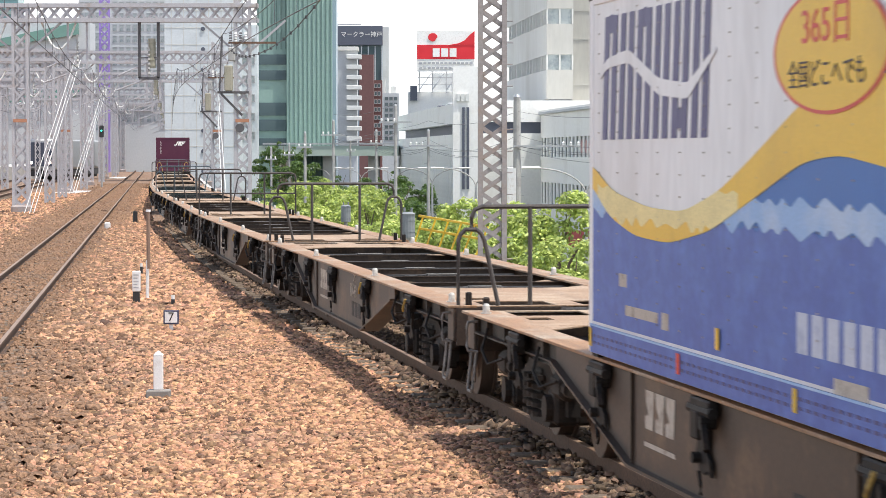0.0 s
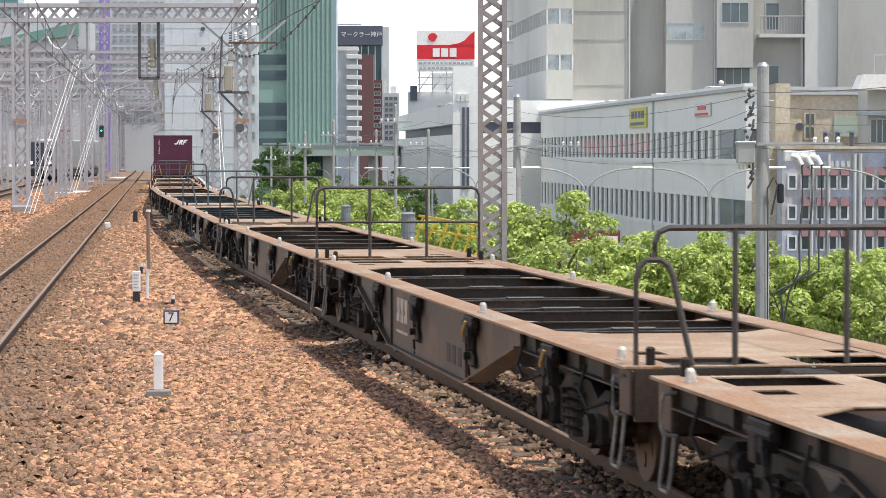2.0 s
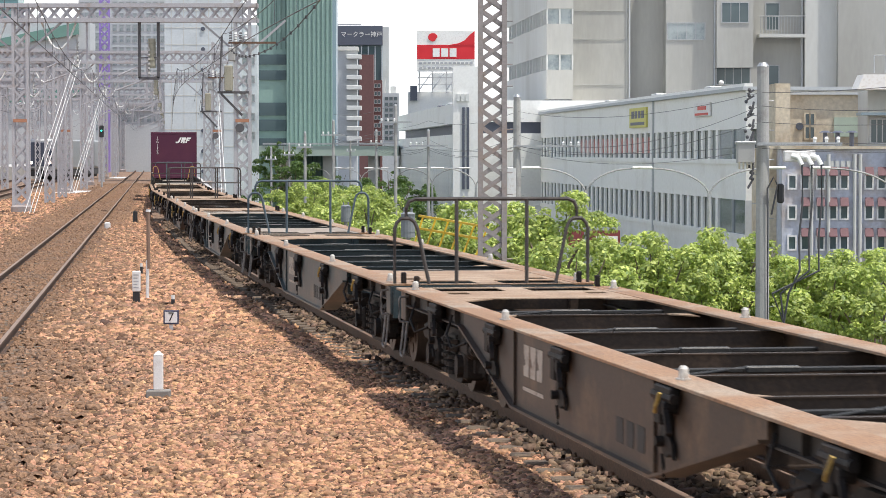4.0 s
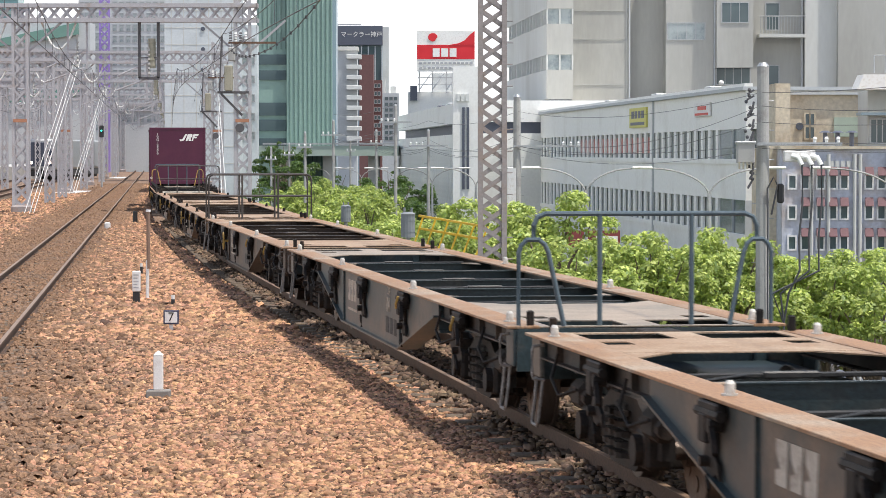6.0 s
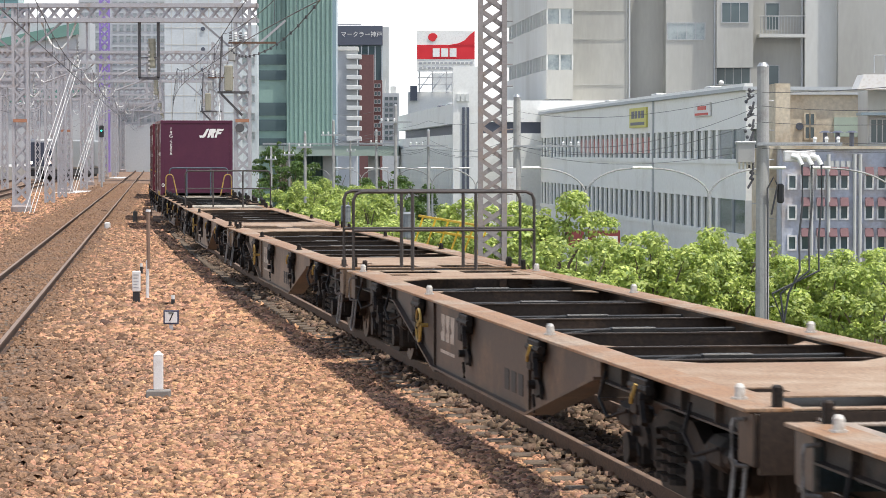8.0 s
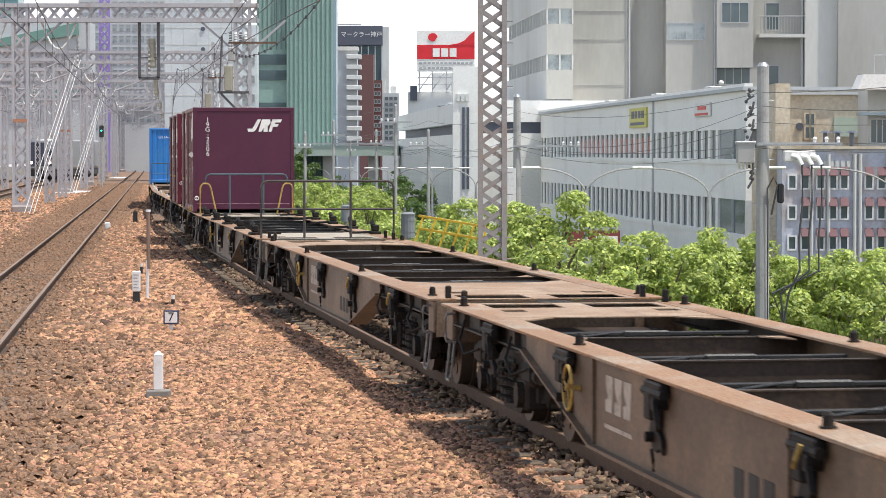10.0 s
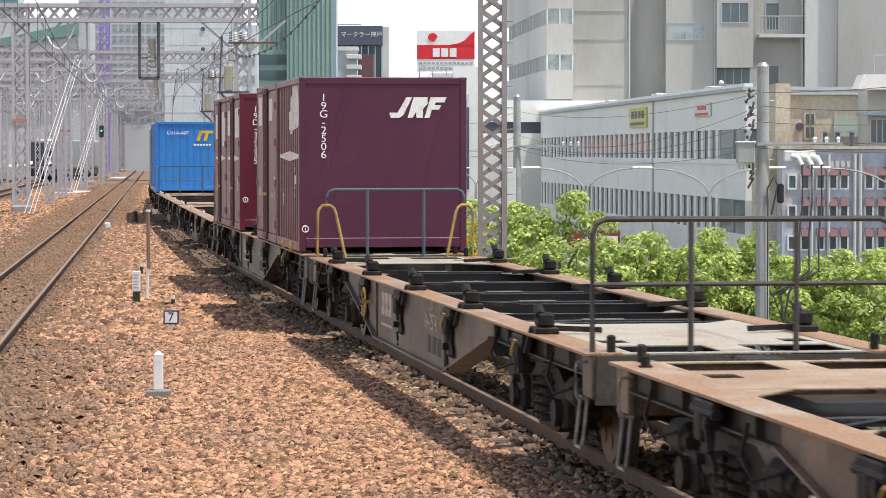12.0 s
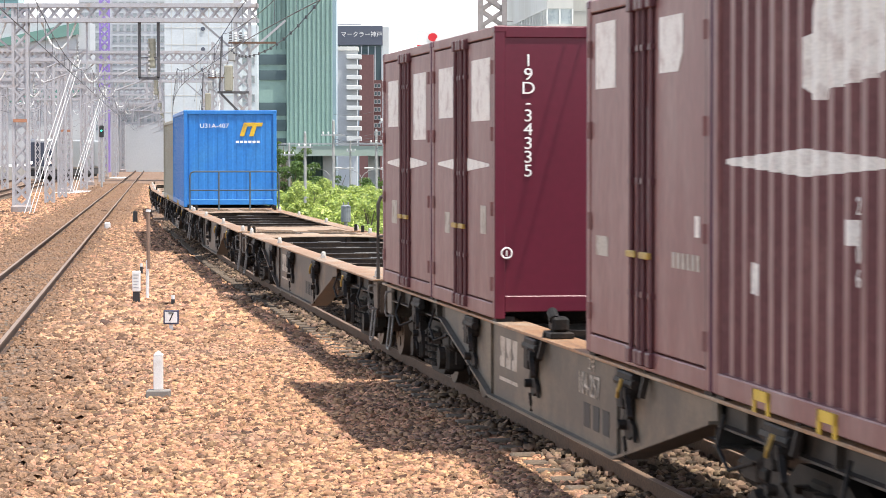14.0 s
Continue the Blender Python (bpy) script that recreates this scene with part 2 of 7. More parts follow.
def on_side(x, y, z):
    return Matrix.Translation((x, y, z)) @ SIDE_TEXT


def on_front(x, y, z):
    return Matrix.Translation((x, y, z)) @ FRONT_TEXT


FLANGE = mat("rust_worn_flange", (0.26, 0.14, 0.07), 0.62, var=0.4, scale=1.3, tint=(0.30, 0.23, 0.165), amount=0.5, grain=35, bump=0.1)


# Dark brown that paints the shade under the overhanging flange.
WEB_SHADE = mat("shaded_brown_paint", (0.024, 0.018, 0.014), 0.65, var=0.3, scale=2.5, tint=(0.075, 0.052, 0.038), amount=0.4)


def side_sill(sx, paint, parent):
    """Fish-bellied side girder with web, flanges and stiffeners; sx = -1 or 1."""
    bm = bmesh.new()
    low = [(0.45, 0.84), (4.75, 0.84), (7.55, 0.33), (12.85, 0.33), (15.65, 0.84), (19.95, 0.84)]
    prism(bm, [(4.75, 0.98)] + low[1:5] + [(15.65, 0.98)], sx * 1.13, sx * 1.155, "x")
    sill = part("side_sill", bm, paint, parent)
    for (y0, z0), (y1, z1) in zip(low[1:4], low[2:5]):
        part("bottom_flange", bar(bmesh.new(), (sx * 1.09, y0, z0), (sx * 1.09, y1, z1), 0.24, 0.022), paint, sill)
    for y in (7.55, 12.85):
        part("stiffener", boxes((sx * 1.155, sx * 1.178, y - 0.012, y + 0.012, 0.345, 0.975)), paint, sill)
    for y in (0.42, 19.6):
        part("corner_plate", boxes((sx * 1.12, sx * 1.16, y, y + 0.36, 0.66, 0.978), bevel=0.01), paint, sill)
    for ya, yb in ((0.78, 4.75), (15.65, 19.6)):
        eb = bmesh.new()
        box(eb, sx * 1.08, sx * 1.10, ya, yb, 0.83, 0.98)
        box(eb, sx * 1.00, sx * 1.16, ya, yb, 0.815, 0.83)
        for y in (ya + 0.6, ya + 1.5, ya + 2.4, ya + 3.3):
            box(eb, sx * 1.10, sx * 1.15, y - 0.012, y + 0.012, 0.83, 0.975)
        part("end_web", eb, WEB_SHADE, sill, "recessed web over the bogie, painted dark for the flange's shade")
    top = bmesh.new()
    box(top, sx * 0.93, sx * 1.215, 0.42, 19.98, 0.98, 1.004, 0.004)
    part("top_flange", top, FLANGE, sill, "rust-worn top flange")
    return sill


def wheel_mesh():
    """Two flanged wheels with lightening holes' bosses on one axle."""
    bm = bmesh.new()
    rod(bm, (-0.95, 0, 0), (0.95, 0, 0), 0.075, 10)
    for sx in (-1, 1):
        c = sx * 0.6
        rod(bm, (c - 0.065, 0, 0), (c + 0.065, 0, 0), 0.405, 28)
        rod(bm, (c - sx * 0.095, 0, 0), (c - sx * 0.065, 0, 0), 0.435, 28)
        rod(bm, (c + sx * 0.062, 0, 0), (c + sx * 0.15, 0, 0), 0.12, 14)
        for k in range(6):
            a = k * math.tau / 6
            rod(bm, (c + sx * 0.06, 0.24 * math.cos(a), 0.24 * math.sin(a)), (c + sx * 0.075, 0.24 * math.cos(a), 0.24 * math.sin(a)), 0.06, 8)
    return bm


def bogie(yc, parent):
    """Two axles, cast side frames with coil springs, bolster and brake gear."""
    bg = part("bogie", boxes((-1.0, 1.0, yc - 0.2, yc + 0.2, 0.42, 0.68), bevel=0.03), DARK_STEEL, parent, "sooty cast-steel bogie")
    for sx in (-1, 1):
        f = bmesh.new()
        prism(f, [(yc - 1.25, 0.36), (yc - 1.25, 0.54), (yc - 0.75, 0.60), (yc - 0.45, 0.72), (yc + 0.45, 0.72), (yc + 0.75, 0.60),
                  (yc + 1.25, 0.54), (yc + 1.25, 0.36), (yc + 0.7, 0.34), (yc + 0.4, 0.2), (yc - 0.4, 0.2), (yc - 0.7, 0.34)],
              sx * 0.88, sx * 0.98, "x")
        for dy in (-0.95, 0.95):
            box(f, sx * 0.86, sx * 1.06, yc + dy - 0.17, yc + dy + 0.17, 0.28, 0.56, 0.03)
            rod(f, (sx * 1.05, yc + dy, 0.41), (sx * 1.12, yc + dy, 0.41), 0.11, 12)
        for dy in (-0.2, 0.0, 0.2):
            for k in range(5):
                rod(f, (sx * 1.0, yc + dy, 0.28 + 0.075 * k), (sx * 1.0, yc + dy, 0.32 + 0.075 * k), 0.085, 10)
        part("bogie_side_frame", f, DARK_STEEL, bg)
        for dy in (-0.45, 0.45):
            b = bmesh.new()
            box(b, sx * 0.62, sx * 0.75, yc + dy - 0.05, yc + dy + 0.05, 0.22, 0.62, 0.02)
            bar(b, (sx * 0.7, yc + dy * 0.4, 0.3), (sx * 0.7, yc + dy, 0.62), 0.04)
            part("brake_gear", b, DARK_STEEL, bg)
    for dy in (-0.95, 0.95):
        ws = part("wheelset", wheel_mesh(), WHEEL_STEEL, bg, "dark steel wheels on an axle")
        ws.matrix_local = pose(0, yc + dy, 0.41)
    return bg


STEP_STEEL = mat("worn_step_steel", (0.17, 0.16, 0.15), 0.6, var=0.25, scale=6, tint=(0.3, 0.29, 0.28), amount=0.4)
WHEEL_STEEL = mat("wheel_steel", (0.10, 0.075, 0.06), 0.5, metal=0.5, var=0.25, scale=6, grain=40)


def step_ladder(y, sx, parent):
    """A bent stirrup step that leans outwards below a C-shaped handhold."""
    bm = bmesh.new()
    pipe(bm, [(sx * 1.14, y - 0.13, 0.93), (sx * 1.23, y - 0.13, 0.92), (sx * 1.24, y - 0.13, 0.88), (sx * 1.24, y - 0.13, 0.70), (sx * 1.23, y - 0.13, 0.66), (sx * 1.14, y - 0.13, 0.65)], 0.014)
    a, b = y - 0.12, y + 0.14
    pipe(bm, [(sx * 1.15, a, 0.66), (sx * 1.17, a, 0.46), (sx * 1.19, a, 0.31), (sx * 1.19, a + 0.03, 0.28), (sx * 1.19, b - 0.03, 0.28), (sx * 1.19, b, 0.31), (sx * 1.17, b, 0.46), (sx * 1.15, b, 0.66)], 0.014)
    part("step", bm, STEP_STEEL, parent, "worn pale steel stirrup step")


CAP_WHITE = mat("grubby_white_cap", (0.55, 0.53, 0.49), 0.7, var=0.15, scale=14, tint=(0.28, 0.23, 0.19), amount=0.6)


def lock_fitting(y, sx, parent, tall, white=True):
    """A container lock; folded down to a pale knob, or a standing dark block."""
    bm = bmesh.new()
    if tall:
        box(bm, -0.11, 0.11, -0.2, 0.2, 0.0, 0.06, 0.01)
        box(bm, -0.08, 0.08, -0.13, 0.1, 0.06, 0.2, 0.025)
        rod(bm, (-0.05, -0.07, 0.17), (-0.05, 0.06, 0.24), 0.05, 10)
        bar(bm, (0.05, 0, 0.05), (0.55 if sx < 0 else -0.55, -0.05, 0.03), 0.07, 0.05)
        bar(bm, (-0.1 * (1 if sx < 0 else -1), 0.1, 0.04), (-0.16 * (1 if sx < 0 else -1), 0.1, -0.2), 0.05)
        ob = part("container_lock", bm, DARK_STEEL, parent, "standing dark steel container lock")
    else:
        rod(bm, (0, 0, 0), (0, 0, 0.012), 0.06, 12)
        rod(bm, (0, 0, 0.012), (0, 0, 0.072), 0.04, 12, 0.038)
        rod(bm, (0, 0, 0.072), (0, 0, 0.092), 0.038, 12, 0.022)
        ob = part("container_lock", bm, CAP_WHITE if white else DARK_STEEL, parent)
    ob.matrix_local = pose(sx * 1.08, y, 1.004) @ Matrix.Diagonal((0.85, 0.85, 0.85 if tall else 1, 1))
    return ob


def side_gear(y, sx, parent, lever):
    """Lock and lashing gear hung on the girder's outside: bracket, ragged plate, hook and trip rod."""
    bm = bmesh.new()
    x = sx * 1.16
    o = sx
    box(bm, x, x + o * 0.07, y - 0.26, y + 0.22, 0.90, 0.972, 0.012)
    rod(bm, (x + o * 0.05, y - 0.3, 0.9), (x + o * 0.05, y + 0.26, 0.9), 0.035, 8)
    box(bm, x, x + o * 0.09, y - 0.05, y + 0.13, 0.72, 0.9, 0.012)
    plate = [(y - 0.02, 0.9), (y + 0.2, 0.86), (y + 0.17, 0.7), (y + 0.22, 0.62), (y + 0.12, 0.52), (y + 0.02, 0.5), (y - 0.1, 0.54), (y - 0.16, 0.5),
             (y - 0.13, 0.6), (y - 0.05, 0.64), (y - 0.08, 0.78)]
    prism(bm, plate, x + o * 0.004, x + o * 0.03, "x")
    rod(bm, (x, y + 0.1, 0.6), (x + o * 0.085, y + 0.1, 0.6), 0.035, 8)
    rod(bm, (x, y - 0.16, 0.84), (x + o * 0.1, y - 0.16, 0.84), 0.045, 8)
    bar(bm, (x + o * 0.08, y - 0.16, 0.86), (x + o * 0.09, y - 0.3, 0.68), 0.035)
    pipe(bm, [(x + o * 0.05, y + 0.05, 0.52), (x + o * 0.05, y + 0.0, 0.44), (x + o * 0.045, y + 0.02, 0.38)], 0.013)
    gear = part("lashing_gear", bm, DARK_STEEL, parent, "black greasy lever gear")
    if lever:
        lv = bmesh.new()
        pipe(lv, [(x + o * 0.1, y - 0.1, 0.93), (x + o * 0.12, y - 0.07, 0.85), (x + o * 0.11, y + 0.0, 0.8)], 0.014, 8)
        part("lever", lv, WORN_YELLOW, gear, "yellow painted lever")


def railing(y, parent, style, paint, mirror=1):
    """End handrail across the deck."""
    bm = bmesh.new()
    h, w = (1.98, 1.14) if style == "A" else (1.95, 1.10)
    r = 0.022
    if style == "A":
        arc = [(-w, y, 1.0), (-w, y, h - 0.1), (-w + 0.03, y, h - 0.03), (-w + 0.1, y, h), (w - 0.1, y, h), (w - 0.03, y, h - 0.03), (w, y, h - 0.1), (w, y, 1.0)]
    else:
        a = w - 0.13
        arc = [(-a, y, 1.73), (-a, y, h - 0.1), (-a + 0.03, y, h - 0.03), (-a + 0.1, y, h), (a - 0.1, y, h), (a - 0.03, y, h - 0.03), (a, y, h - 0.1), (a, y, 1.73)]
    pipe(bm, arc, r, 8)
    for x in (-0.4, 0.4):
        pipe(bm, [(x, y, 1.0), (x, y, h)], r, 8)
    if style == "A":
        pipe(bm, [(-w, y, 1.5), (w, y, 1.5)], r * 0.8, 8)
    rl = part("railing", bm, paint, parent, "tubular steel end handrail")
    if style == "B":
        for o in (-1, 1):
            b2 = bmesh.new()
            d = -0.06 * mirror
            leg = [(w, 0.0, 0.9), (w, 0.0, 1.62), (w - 0.02, 0.0, 1.68), (w - 0.07, 0.0, 1.73), (w - 0.17, d * 0.3, 1.73), (w - 0.22, d * 0.4, 1.69), (w - 0.25, d * 0.5, 1.62), (w - 0.38, d, 1.0)]
            pipe(b2, [(o * x, y + dy, z) for x, dy, z in leg], 0.021, 8)
            part("grab_rail", b2, WORN_YELLOW if parent is WAGONS.get(9) else paint, rl, "bent grab rail with worn paint")
    return rl


WORN_YELLOW = mat("worn_yellow_paint", (0.40, 0.26, 0.06), 0.6, var=0.2, scale=5, tint=(0.2, 0.14, 0.07), amount=0.45)
RAIL_DARK = mat("dark_handrail", (0.06, 0.05, 0.045), 0.5, var=0.2, scale=5)
RAIL_BLUE = mat("blue_grey_handrail", (0.07, 0.10, 0.12), 0.45, var=0.15, scale=5)


def hand_wheel(y, parent):
    bm = bmesh.new()
    n = 24
    ring = [(0, 0.165 * math.cos(k * math.tau / n), 0.165 * math.sin(k * math.tau / n)) for k in range(n + 1)]
    pipe(bm, ring, 0.014, 6)
    for k in range(3):
        a = k * math.tau / 3 + 0.3
        rod(bm, (0, 0, 0), (0, 0.165 * math.cos(a), 0.165 * math.sin(a)), 0.009, 6)
    rod(bm, (-0.02, 0, 0), (0.1, 0, 0), 0.022, 10)
    w = part("brake_wheel", bm, WORN_YELLOW, parent, "ochre yellow spoked hand brake wheel")
    w.matrix_local = pose(-1.25, y, 0.71)


BEAMS = (4.9, 6.3, 8.0, 10.1, 12.7, 15.3)


def pierced(y0, y1, near):
    """End deck plate with slots, as one connected sheet."""
    xs = (-0.93, -0.84, -0.62, -0.14, 0.14, 0.62, 0.84, 0.93)
    d = (0.0, 0.12, 0.85, 1.15, 1.5, y1 - y0)
    ys = [y0 + v for v in d] if near else [y1 - v for v in reversed(d)]
    bm = bmesh.new()
    grid = [[bm.verts.new((x, y, 0.998)) for x in xs] for y in ys]
    for r in range(5):
        q = r if near else 4 - r
        for c in range(7):
            if (q == 1 and c in (1, 2, 4, 5)) or (q == 3 and c in (1, 5)):
                continue
            bm.faces.new((grid[r][c], grid[r][c + 1], grid[r + 1][c + 1], grid[r + 1][c]))
    ext = bmesh.ops.extrude_face_region(bm, geom=bm.faces[:])
    bmesh.ops.translate(bm, vec=(0, 0, -0.010), verts=[v for v in ext["geom"] if isinstance(v, bmesh.types.BMVert)])
    bmesh.ops.recalc_face_normals(bm, faces=bm.faces)
    return bm


# Inner steel is near black: the deck pits' shade is in its colour.
PIT_BROWN = mat("shade_darkened_brown_steel", (0.032, 0.020, 0.013), 0.6, var=0.3, scale=2, tint=(0.085, 0.052, 0.032), amount=0.35, grain=30)
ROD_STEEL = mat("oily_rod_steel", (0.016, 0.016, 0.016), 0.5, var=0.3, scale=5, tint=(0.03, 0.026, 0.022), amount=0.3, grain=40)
PIT_GREEN = mat("shade_darkened_green_steel", (0.015, 0.026, 0.029), 0.5, var=0.3, scale=2, tint=(0.035, 0.034, 0.03), amount=0.35, grain=30)


def build_wagon(paint, deck, label, tall, white=True):
    # Members between the girders take a darker, pre-shaded colour than the paint.
    inner = PIT_BROWN if paint in (GIRDER, GIRDER_TAN) else ROD_STEEL if tall else PIT_GREEN
    w = empty("container_wagon", Matrix(), label, "wagon", "wagons of the goods train")
    for sx in (-1, 1):
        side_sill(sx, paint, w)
    for y0, y1 in ((0.42, 4.0), (17.6, 19.98)):
        bm = pierced(y0, y1, y0 < 5)
        ob = part("end_plate", bm, deck, w, "worn flat steel end deck")
        # Added dark sheet under the plate, so that the slots look black.
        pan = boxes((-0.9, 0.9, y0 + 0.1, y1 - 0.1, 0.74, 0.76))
        part("under_tray", pan, inner, w, "added dark sheet that closes the end deck's slots from below")
        t = bmesh.new()
        ye = 0.42 if y0 < 5 else 19.98
        box(t, -1.13, 1.13, ye - 0.02, ye + 0.02, 0.62, 0.98)
        for x in (-0.75, 0.75):
            box(t, x - 0.06, x + 0.06, ye - 0.09, ye + 0.09, 0.66, 0.95, 0.015)
        part("end_beam", t, paint, ob)
        c = bmesh.new()
        s = -1 if y0 < 5 else 1
        box(c, -0.12, 0.12, ye, ye + s * 0.28, 0.76, 0.98, 0.02)
        box(c, -0.19, 0.19, ye + s * 0.22, ye + s * 0.44, 0.74, 0.99, 0.04)
        for x in (-0.45, 0.45):
            pipe(c, [(x, ye, 0.8), (x, ye + s * 0.15, 0.62), (x * 0.9, ye + s * 0.32, 0.5), (x * 0.7, ye + s * 0.42, 0.56)], 0.025)
        part("coupler", c, DARK_STEEL, w, "dark knuckle coupler with brake hoses")
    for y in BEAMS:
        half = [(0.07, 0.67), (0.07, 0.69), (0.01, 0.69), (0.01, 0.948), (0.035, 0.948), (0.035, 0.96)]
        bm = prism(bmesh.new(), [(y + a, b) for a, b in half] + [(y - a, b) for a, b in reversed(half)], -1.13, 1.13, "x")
        part("crossbeam", bm, inner, w, "steel cross member, shade of the deck pit in its dark colour")
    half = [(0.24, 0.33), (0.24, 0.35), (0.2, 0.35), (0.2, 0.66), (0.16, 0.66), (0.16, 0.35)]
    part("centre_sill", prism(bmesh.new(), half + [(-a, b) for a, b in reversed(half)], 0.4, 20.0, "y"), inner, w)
    for y in (5.6, 8.9, 10.9, 13.4, 16.3):
        g = bmesh.new()
        rod(g, (-0.93, y, 0.92), (0.93, y + 0.08, 0.92), 0.02, 6)
        box(g, -0.2, 0.2, y - 0.03, y + 0.05, 0.9, 0.95, 0.01)
        pipe(g, [(0.35, y + 0.3, 0.9), (-0.2, y + 0.1, 0.93), (-0.85, y - 0.35, 0.9)], 0.012)
        part("lock_rod", g, ROD_STEEL, w, "dark rod and levers of a lock")
    for sx in (-1, 1):
        for y in (6.3, 15.3):
            gs = bmesh.new()
            prism(gs, [(sx * 0.93, y - 0.02), (sx * 0.93, y - 0.42 if y > 10 else y + 0.42), (sx * 0.7, y)], 0.95, 0.962, "z")
            part("gusset", gs, deck, w)
        for e, s in ((4.0, 1), (17.6, -1)):
            gs = bmesh.new()
            prism(gs, [(sx * 0.93, e), (sx * 0.93, e + s * 0.5), (sx * 0.55, e)], 0.984, 0.996, "z")
            part("gusset", gs, deck, w)
    ys = (2.75, 6.5, 10.2, 13.95, 17.65) if tall else (1.05, 7.1, 13.8, 19.4)
    for sx in (-1, 1):
        for y in ys:
            lock_fitting(y, sx, w, tall, white)
        step_ladder(0.75, sx, w)
        step_ladder(19.65, sx, w)
        for y, lv in ((3.2, True), (7.1, True), (10.7, False), (13.8, False), (17.2, False)):
            side_gear(y, sx, w, lv)
        for y in (0.5, 19.88):
            part("stake_pocket", boxes((sx * 1.0 - 0.028, sx * 1.0 + 0.028, y - 0.04, y + 0.04, 0.97, 1.13), bevel=0.012), DARK_STEEL, w)
        for y in (1.7, 4.3, 16.1, 18.6):
            cr = bmesh.new()
            box(cr, sx * 0.9, sx * 1.08, y - 0.22, y + 0.2, 0.5, 0.72, 0.05)
            rod(cr, (sx * 1.0, y - 0.32, 0.6), (sx * 1.0, y + 0.3, 0.6), 0.07, 10)
            pipe(cr, [(sx * 1.15, y + 0.3, 0.9), (sx * 1.22, y + 0.2, 0.72), (sx * 1.2, y, 0.6), (sx * 1.1, y - 0.2, 0.66)], 0.014)
            part("brake_cylinder", cr, DARK_STEEL, w)
        mk = boxes((sx * 1.156, sx * 1.159, 11.6, 12.5, 0.50, 0.53))
        for ya in (11.65, 11.95, 12.25):
            prism(mk, [(ya, 0.62), (ya + 0.22, 0.62), (ya + 0.22, 0.7), (ya + 0.12, 0.72), (ya + 0.2, 0.8), (ya + 0.22, 0.88), (ya - 0.04, 0.88)], sx * 1.156, sx * 1.159, "x")
        part("owner_panel", mk, DUSTY_WHITE, w, "scuffed pale owner's mark")
        for k in range(3):
            dt = box(bmesh.new(), sx * 1.156, sx * 1.159, 7.9 + 0.34 * k, 8.12 + 0.34 * k, 0.44, 0.62)
            part("data_panel", dt, BLACK_RUBBER, w)
    for yc in (3.1, 17.3):
        bogie(yc, w)
    return w


brown = build_wagon(GIRDER, DECK, "empty flat container wagon, rusty brown steel", False)
dusty = build_wagon(GIRDER_TAN, DECK, "empty flat container wagon, sun-bleached brown steel with dark locks", False, False)
green = build_wagon(GIRDER_GREEN, DECK_GREEN, "empty flat container wagon, worn blue-green paint and rust", False)
mixed = build_wagon(GIRDER_GREEN, DECK, "empty flat container wagon, grey-green girders and rusty brown deck", False)
locked = build_wagon(GIRDER_DUSTY, DECK_PALE, "flat container wagon with standing locks, dusty grey girders and bleached deck", True)
KIND = {7: dusty, 8: dusty, 4: mixed, 5: green, 9: locked, 10: locked}
USED = set()
WAGONS = {}
for k in range(0, 16):
    base = KIND.get(k, brown)
    if base.name in USED:
        w = copy_thing(base, Matrix())
    else:
        w, _ = base, USED.add(base.name)
    WAGONS[k] = w
for k, style, paint in ((1, "B", RAIL_DARK), (2, "B", RAIL_DARK), (3, "A", RAIL_DARK), (4, "B", RAIL_DARK), (5, "B", RAIL_BLUE),
                        (7, "A", RAIL_DARK), (9, "A", RAIL_DARK), (11, "A", RAIL_DARK), (13, "A", RAIL_BLUE)):
    railing(0.5, WAGONS[k], style, paint)
railing(19.9, WAGONS[6], "A", RAIL_DARK)
railing(19.9, WAGONS[9], "B", RAIL_BLUE)
for k in (6, 7, 8, 9):
    hand_wheel(13.4, WAGONS[k])
for k, words in ((9, "104-2574"), (1, "104-69"), (5, "104"), (10, "104-257")):
    lettering("wagon_number", words, on_side(-1.162, 8.6, 0.75), 0.24, DUSTY_WHITE, WAGONS[k])
    lettering("wagon_class", "\u30b3\u30ad", on_side(-1.162, 8.5, 0.91), 0.13, DUSTY_WHITE, WAGONS[k])


def start_of(k):
    return LEAD + PITCH * (k - 10)


for k in range(0, 16):
    WAGONS[k].name = "container_wagon"
    ride(WAGONS[k], start_of(k) + 0.3, PITCH)
    WHEELSETS += [(o, round(o.matrix_local.translation.y, 3)) for o in WAGONS[k].children_recursive if o.name.startswith("wheelset")]

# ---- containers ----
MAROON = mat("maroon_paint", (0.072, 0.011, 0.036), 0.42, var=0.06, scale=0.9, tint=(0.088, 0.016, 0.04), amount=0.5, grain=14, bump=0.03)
# Sides: dust, plus bounce light from ballast and sky lightened into the colour.
MAROON_SIDE = mat("dusty_bounce_lit_maroon", (0.185, 0.072, 0.068), 0.5, var=0.16, scale=1.1, tint=(0.27, 0.155, 0.14), amount=0.55, grain=22, bump=0.05, stretch=(1, 1, 0.35))
# Darker maroon that paints the shade into rib valleys and flanks.
DEEP_MAROON = mat("valley_shade_maroon_paint", (0.13, 0.04, 0.043), 0.5, var=0.14, scale=1.2, tint=(0.18, 0.075, 0.07), amount=0.4, grain=22, bump=0.05)
DARK_MAROON = mat("dark_maroon_plate", (0.09, 0.025, 0.03), 0.5, var=0.1, scale=3)
RED_MAROON = mat("wine_red_paint", (0.10, 0.008, 0.022), 0.42, var=0.06, scale=0.9, grain=14, bump=0.03)
CHALK = mat("chalky_white_paint", (0.78, 0.73, 0.67), 0.8, var=0.12, scale=5, tint=(0.52, 0.42, 0.38), amount=0.4)
